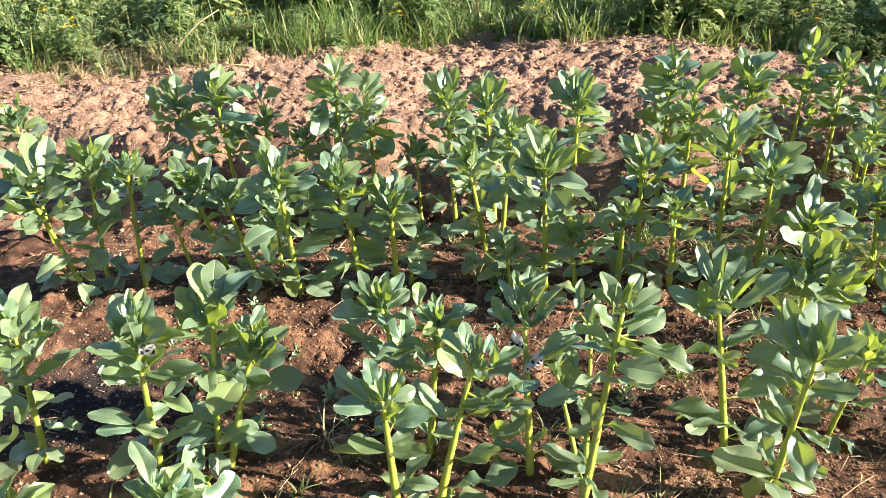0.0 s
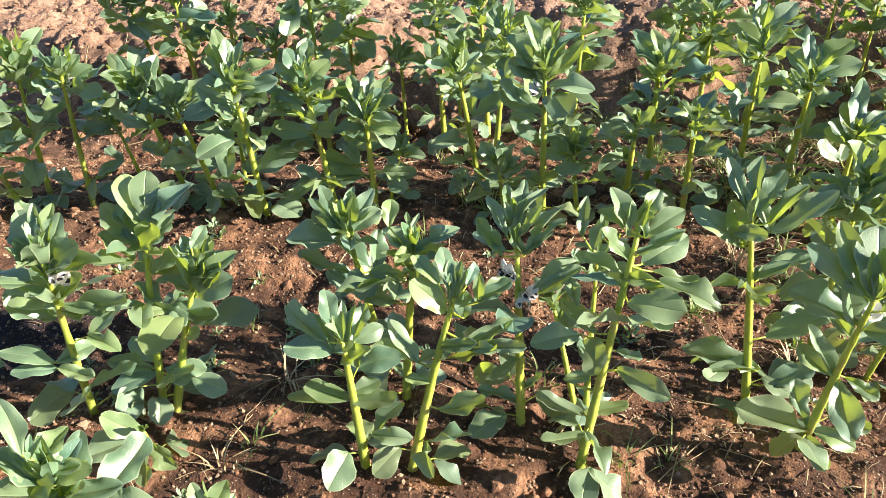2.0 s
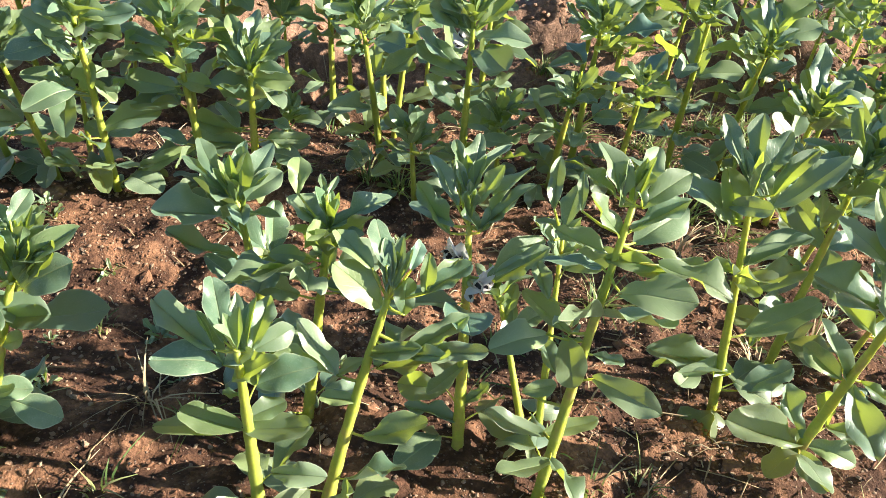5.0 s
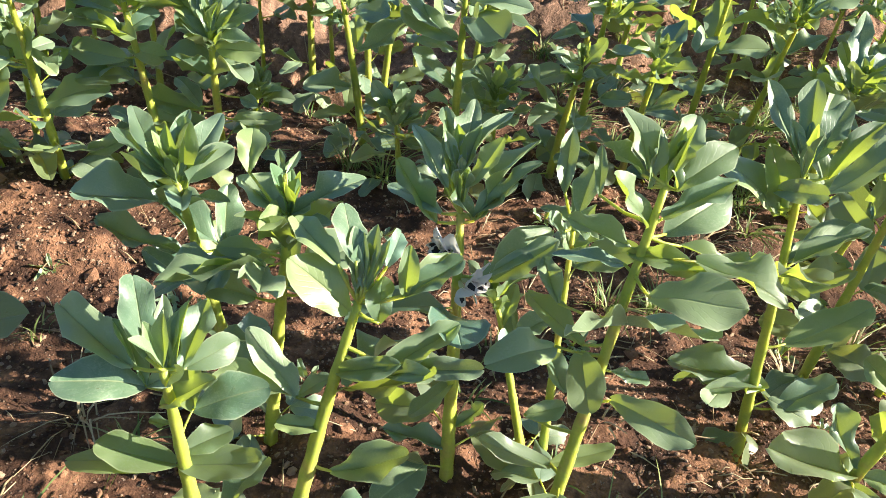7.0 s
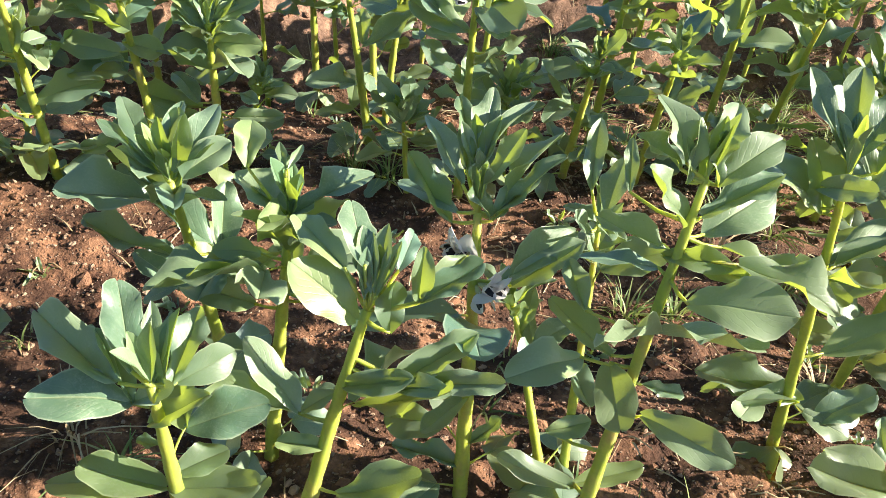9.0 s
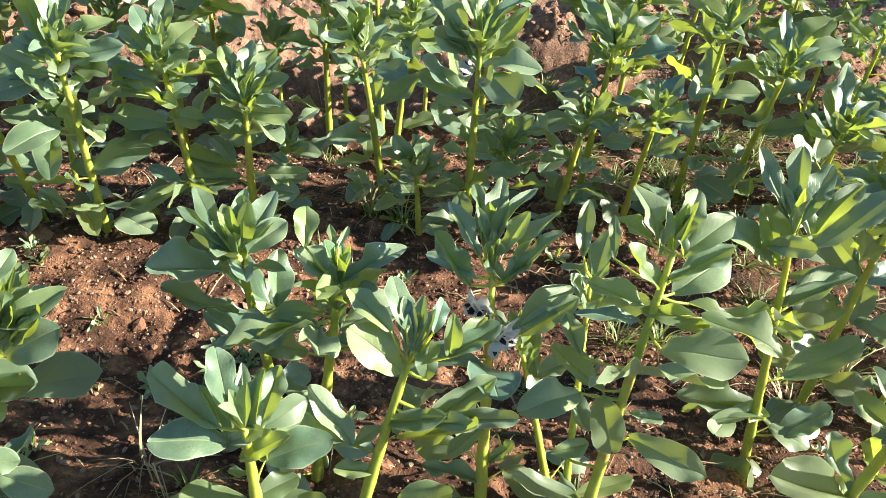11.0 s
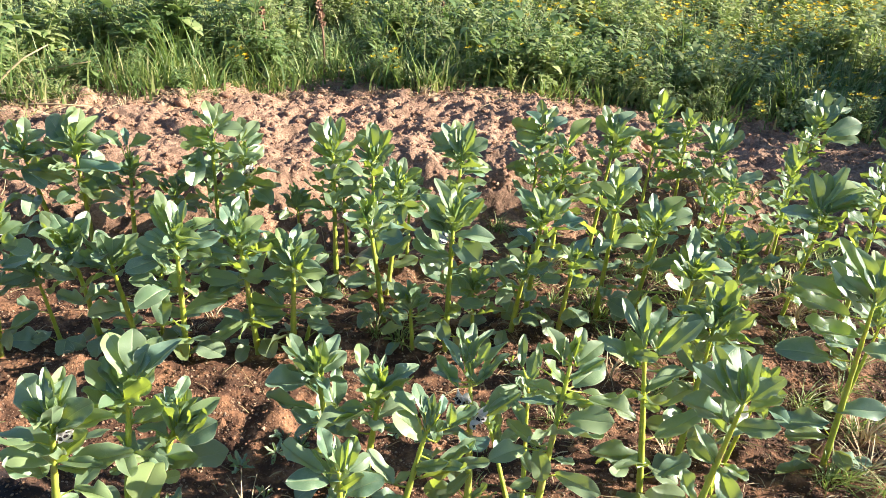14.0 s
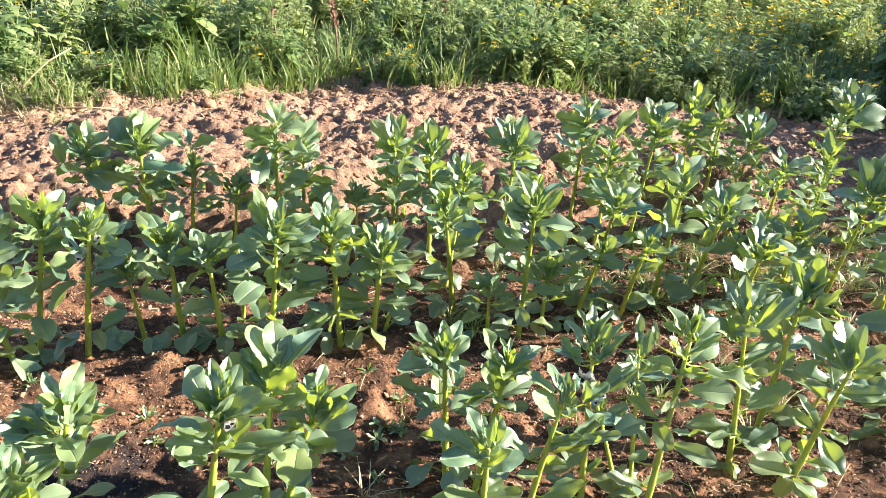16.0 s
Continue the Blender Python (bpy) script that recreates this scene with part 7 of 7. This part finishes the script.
def unseen_shade_tree(x, y, h, seed):
    """A small leafy tree, added out of view, whose shade falls over the near edge of the weeds and the end of the bank.
    """
    rng = random.Random(seed)
    at = Vector((x, y, ground_height(x, y, False) - 0.03))
    tree = thing("tree", at, "leafy green tree added out of view to shade the weeds and bank", "tree")
    verts, faces = [], []
    path = [Vector((0.05 * math.sin(3 * t), 0.04 * t, h * 0.55 * t)) for t in (0, 0.25, 0.5, 0.75, 1.0)]
    tube(verts, faces, path, [0.075, 0.062, 0.055, 0.048, 0.040], 9)
    child("trunk", mesh_from("trunk", verts, faces, [BARK]), tree, Matrix.Translation(at))
    lv, lf = [], []
    for k in range(11):
        a = k * 2.4 + rng.uniform(-0.3, 0.3)
        foot = at_path(path, rng.uniform(0.35, 1.0))
        reach = rng.uniform(0.35, 0.75)
        end = foot + Vector((math.cos(a) * reach * 0.9, math.sin(a) * reach * 1.7, h * rng.uniform(0.12, 0.42)))
        mid = foot.lerp(end, 0.5) + Vector((0, 0, -0.05))
        sv, sf = [], []
        tube(sv, sf, [foot, mid, end], [0.028, 0.020, 0.008], 6)
        child("limb", mesh_from("limb", sv, sf, [BARK]), tree, Matrix.Translation(at))
        for c in range(7):
            mid_clump = foot.lerp(end, rng.uniform(0.45, 1.1)) + Vector([rng.gauss(0, 0.16) for _ in range(3)])
            for q in range(110):
                p = mid_clump + Vector([rng.gauss(0, 0.13) for _ in range(3)])
                d = Vector([rng.gauss(0, 1) for _ in range(3)]).normalized()
                s = d.orthogonal().normalized()
                L = rng.uniform(0.06, 0.11)
                o = len(lv)
                lv.extend((p, p + d * L * 0.5 - s * L * 0.22, p + d * L, p + d * L * 0.5 + s * L * 0.22))
                lf.append((o, o + 1, o + 2, o + 3))
    child("crown", mesh_from("crown", lv, lf, [WEED], smooth=False), tree, Matrix.Translation(at))


# both stand outside the view, added only to cast shade
unseen_shade_tree(6.0, 4.6, 1.9, 61)
unseen_shade_tree(4.9, 2.75, 1.1, 67)


def dock_stalk(x, y, h, seed):
    """A dry reddish upright stalk with a seeded spike."""
    rng = random.Random(seed)
    at = Vector((x, y, ground_height(x, y, False) - 0.02))
    st = thing("dock_stalk", at, "tall dry reddish-brown dock stalk among the weeds", "weed stalk")
    path = [Vector((0.03 * math.sin(t * 3 + seed), 0.02 * t, h * t)) for t in (0, 0.2, 0.4, 0.6, 0.8, 1.0)]
    verts, faces = [], []
    tube(verts, faces, path, [0.008, 0.0075, 0.007, 0.006, 0.005, 0.003], 6)
    child("stalk", mesh_from("stalk", verts, faces, [REDSTEM]), st, Matrix.Translation(at))
    verts, faces = [], []
    for k in range(260):
        p = at_path(path, rng.uniform(0.45, 1.0))
        a = rng.uniform(0, 6.28)
        d = Vector((math.cos(a), math.sin(a), rng.uniform(0.0, 1.2))).normalized()
        q = d.orthogonal().normalized()
        L = rng.uniform(0.012, 0.038)
        o = len(verts)
        verts.extend((p, p + d * L * 0.6 - q * L * 0.3, p + d * L, p + d * L * 0.6 + q * L * 0.3))
        faces.append((o, o + 1, o + 2, o + 3))
    child("seed_spike", mesh_from("seed_spike", verts, faces, [REDSTEM], smooth=False), st, Matrix.Translation(at))


dock_stalk(0.12, 5.42, 0.75, 1)
dock_stalk(-0.24, 5.7, 0.85, 2)
dock_stalk(1.15, 6.3, 0.7, 3)


def dry_branches():
    rng = random.Random(31)
    at = Vector((-1.85, 4.75, ground_height(-1.85, 4.75, False)))
    br = thing("dry_branch", at, "pile of dry pale brown twigs at the edge of the weeds", "dry branch")
    for k in range(9):
        a = rng.uniform(-0.6, 1.4)
        d = Vector((math.cos(a), 0.3 * math.sin(a * 3), rng.uniform(0.15, 0.75)))
        base = Vector((rng.uniform(-0.3, 0.25), rng.uniform(-0.2, 0.2), 0))
        L = rng.uniform(0.35, 0.75)
        path = [base + d * L * t + Vector((0, 0, -0.12 * t * t)) + Vector((0.02 * math.sin(5 * t + k), 0.02 * math.cos(4 * t + k), 0)) for t in (0, 0.25, 0.5, 0.75, 1)]
        verts, faces = [], []
        tube(verts, faces, path, [0.009, 0.008, 0.0065, 0.005, 0.003], 5)
        child("twig", mesh_from("twig", verts, faces, [STRAW]), br, Matrix.Translation(at))


dry_branches()


def upright_stick():
    at = Vector((3.30, 3.78, ground_height(3.30, 3.78) - 0.03))
    st = thing("stick", at, "thin bare grey-brown stick stuck upright in the soil", "stick")
    verts, faces = [], []
    path = [Vector((0.16 * t + 0.02 * math.sin(7 * t), 0.0, 0.95 * t)) for t in (0, 0.2, 0.4, 0.6, 0.8, 1.0)]
    tube(verts, faces, path, [0.014, 0.013, 0.012, 0.011, 0.009, 0.006], 7)
    child("shaft", mesh_from("shaft", verts, faces, [BARK]), st, Matrix.Translation(at))
    verts, faces = [], []
    tube(verts, faces, [path[2], path[2] + Vector((-0.06, 0.01, 0.12)), path[2] + Vector((-0.09, 0.01, 0.26))], [0.007, 0.006, 0.003], 5)
    child("twig", mesh_from("twig", verts, faces, [BARK]), st, Matrix.Translation(at))


upright_stick()


# ---- small growth and litter on the plot ----
def plot_litter():
    rng = random.Random(41)
    # bits of straw and dead stalks
    verts, faces = [], []
    for n in range(3700):
        x, y = rng.uniform(-1.8, 2.4), rng.uniform(0.75, 5.2)
        if n > 1500:
            x, y = rng.uniform(0.3, 2.2), rng.uniform(0.9, 2.9)
        if n > 2500:
            x = rng.uniform(-2.4, 2.4)
            y = weed_edge(x) + rng.gauss(-0.05, 0.14)
        elif y > 3.1 and rng.random() < 0.4:
            continue
        L = rng.uniform(0.015, 0.06) + (0.10 * rng.random() if rng.random() < 0.15 or n > 2500 else 0)
        a = rng.uniform(0, 6.28)
        r = rng.uniform(0.0006, 0.0016)
        pts = []
        for t in (-0.5, 0.0, 0.5):
            px, py = x + L * t * math.cos(a), y + L * t * math.sin(a)
            pts.append(Vector((px, py, ground_height(px, py) + 0.003 + (0.006 if t == 0 else 0))))
        tube(verts, faces, pts, [r, r * 1.1, r * 0.7], 4)
    tagged(new("straw_litter", mesh_from("straw_litter", verts, faces, [STRAW])), "short bits of dry straw and dead stalks on soil", "straw", kind="stuff")


plot_litter()


def grass_tuft(x, y, h, count, seed, dry=False):
    rng = random.Random(seed)
    at = Vector((x, y, ground_height(x, y) - 0.004))
    tuft = thing("grass_tuft", at, "small tuft of dry straw-coloured grass" if dry else "small tuft of thin green grass on soil", "grass tuft", "grass tufts on the plot")
    verts, faces = [], []
    for k in range(count):
        a = rng.uniform(0, 6.28)
        r = 0.03 * rng.random()
        add_blade(verts, faces, Vector((r * math.cos(a), r * math.sin(a), 0)), h * rng.uniform(0.5, 1.2), rng.uniform(0.0009, 0.0022), rng.uniform(0.3, 1.6), a + rng.uniform(-0.8, 0.8))
    child("grass_blade", mesh_from("grass_blade", verts, faces, [STRAW if dry else GRASS]), tuft, Matrix.Translation(at))


def seedling(x, y, size, seed):
    """A little rosette weed of narrow leaves."""
    rng = random.Random(seed)
    at = Vector((x, y, ground_height(x, y) - 0.002))
    sd = thing("seedling_weed", at, "tiny green seedling weed on bare soil", "seedling", "seedling weeds")
    for k in range(7):
        a = k * 0.9 + rng.uniform(-0.3, 0.3)
        e = rng.uniform(0.15, 0.8)
        d = Vector((math.cos(a) * math.cos(e), math.sin(a) * math.cos(e), math.sin(e)))
        L = size * rng.uniform(0.6, 1.1)
        child("leaf", MATURE[rng.randrange(14)], sd, Matrix.Translation(at + d * 0.004) @ frame_of(d, Vector((0, 0, 1))) @ Matrix.Diagonal((L * 0.6, L, L, 1)))


_r = random.Random(51)
for k in range(70):
    # more grass towards the sunny side of the plot and along the foot of the plants
    if k < 38:
        grass_tuft(_r.uniform(0.95, 2.2), _r.uniform(1.2, 3.3), _r.uniform(0.05, 0.14), 26, 600 + k, _r.random() < 0.3)
    else:
        grass_tuft(_r.uniform(-1.5, 1.0), _r.uniform(1.2, 3.1), _r.uniform(0.03, 0.08), 12, 600 + k, _r.random() < 0.35)
for k in range(30):
    # rough grass at the sunny end of the rows
    grass_tuft(_r.uniform(1.1, 2.3), _r.uniform(1.1, 2.9), _r.uniform(0.06, 0.16), 30, 900 + k, _r.random() < 0.35)
for k in range(18):
    # sprouts in the shaded furrow
    seedling(_r.gauss(-0.45, 0.25), _r.gauss(1.85, 0.16), _r.uniform(0.02, 0.045), 760 + k)
for k in range(46):
    seedling(_r.uniform(-1.5, 1.9), _r.uniform(0.95, 3.0), _r.uniform(0.018, 0.04), 700 + k)
for k in range(34):
    # hay lying along the foot of the weeds
    hx = _r.uniform(-2.3, 1.5)
    grass_tuft(hx, weed_edge(hx) + _r.uniform(-0.25, 0.15), _r.uniform(0.04, 0.13), 22, 800 + k, _r.random() < 0.6)
for k in range(30):
    # a heap of cut hay by the dry branch
    hx = _r.gauss(-2.0, 0.28)
    grass_tuft(hx, weed_edge(hx) + _r.uniform(-0.05, 0.45), _r.uniform(0.10, 0.26), 34, 1000 + k, True)
for k in range(70):
    # low green growth between the plants at the sunny end
    grass_tuft(_r.uniform(0.6, 2.3), _r.uniform(1.5, 3.3), _r.uniform(0.04, 0.11), 34, 1100 + k, _r.random() < 0.25)
grass_tuft(-0.28, 1.62, 0.10, 26, 690, True)
grass_tuft(-0.20, 1.55, 0.07, 20, 691)
grass_tuft(0.13, 2.32, 0.10, 40, 692)
grass_tuft(0.20, 2.28, 0.09, 36, 693)
grass_tuft(0.86, 1.22, 0.09, 24, 694)
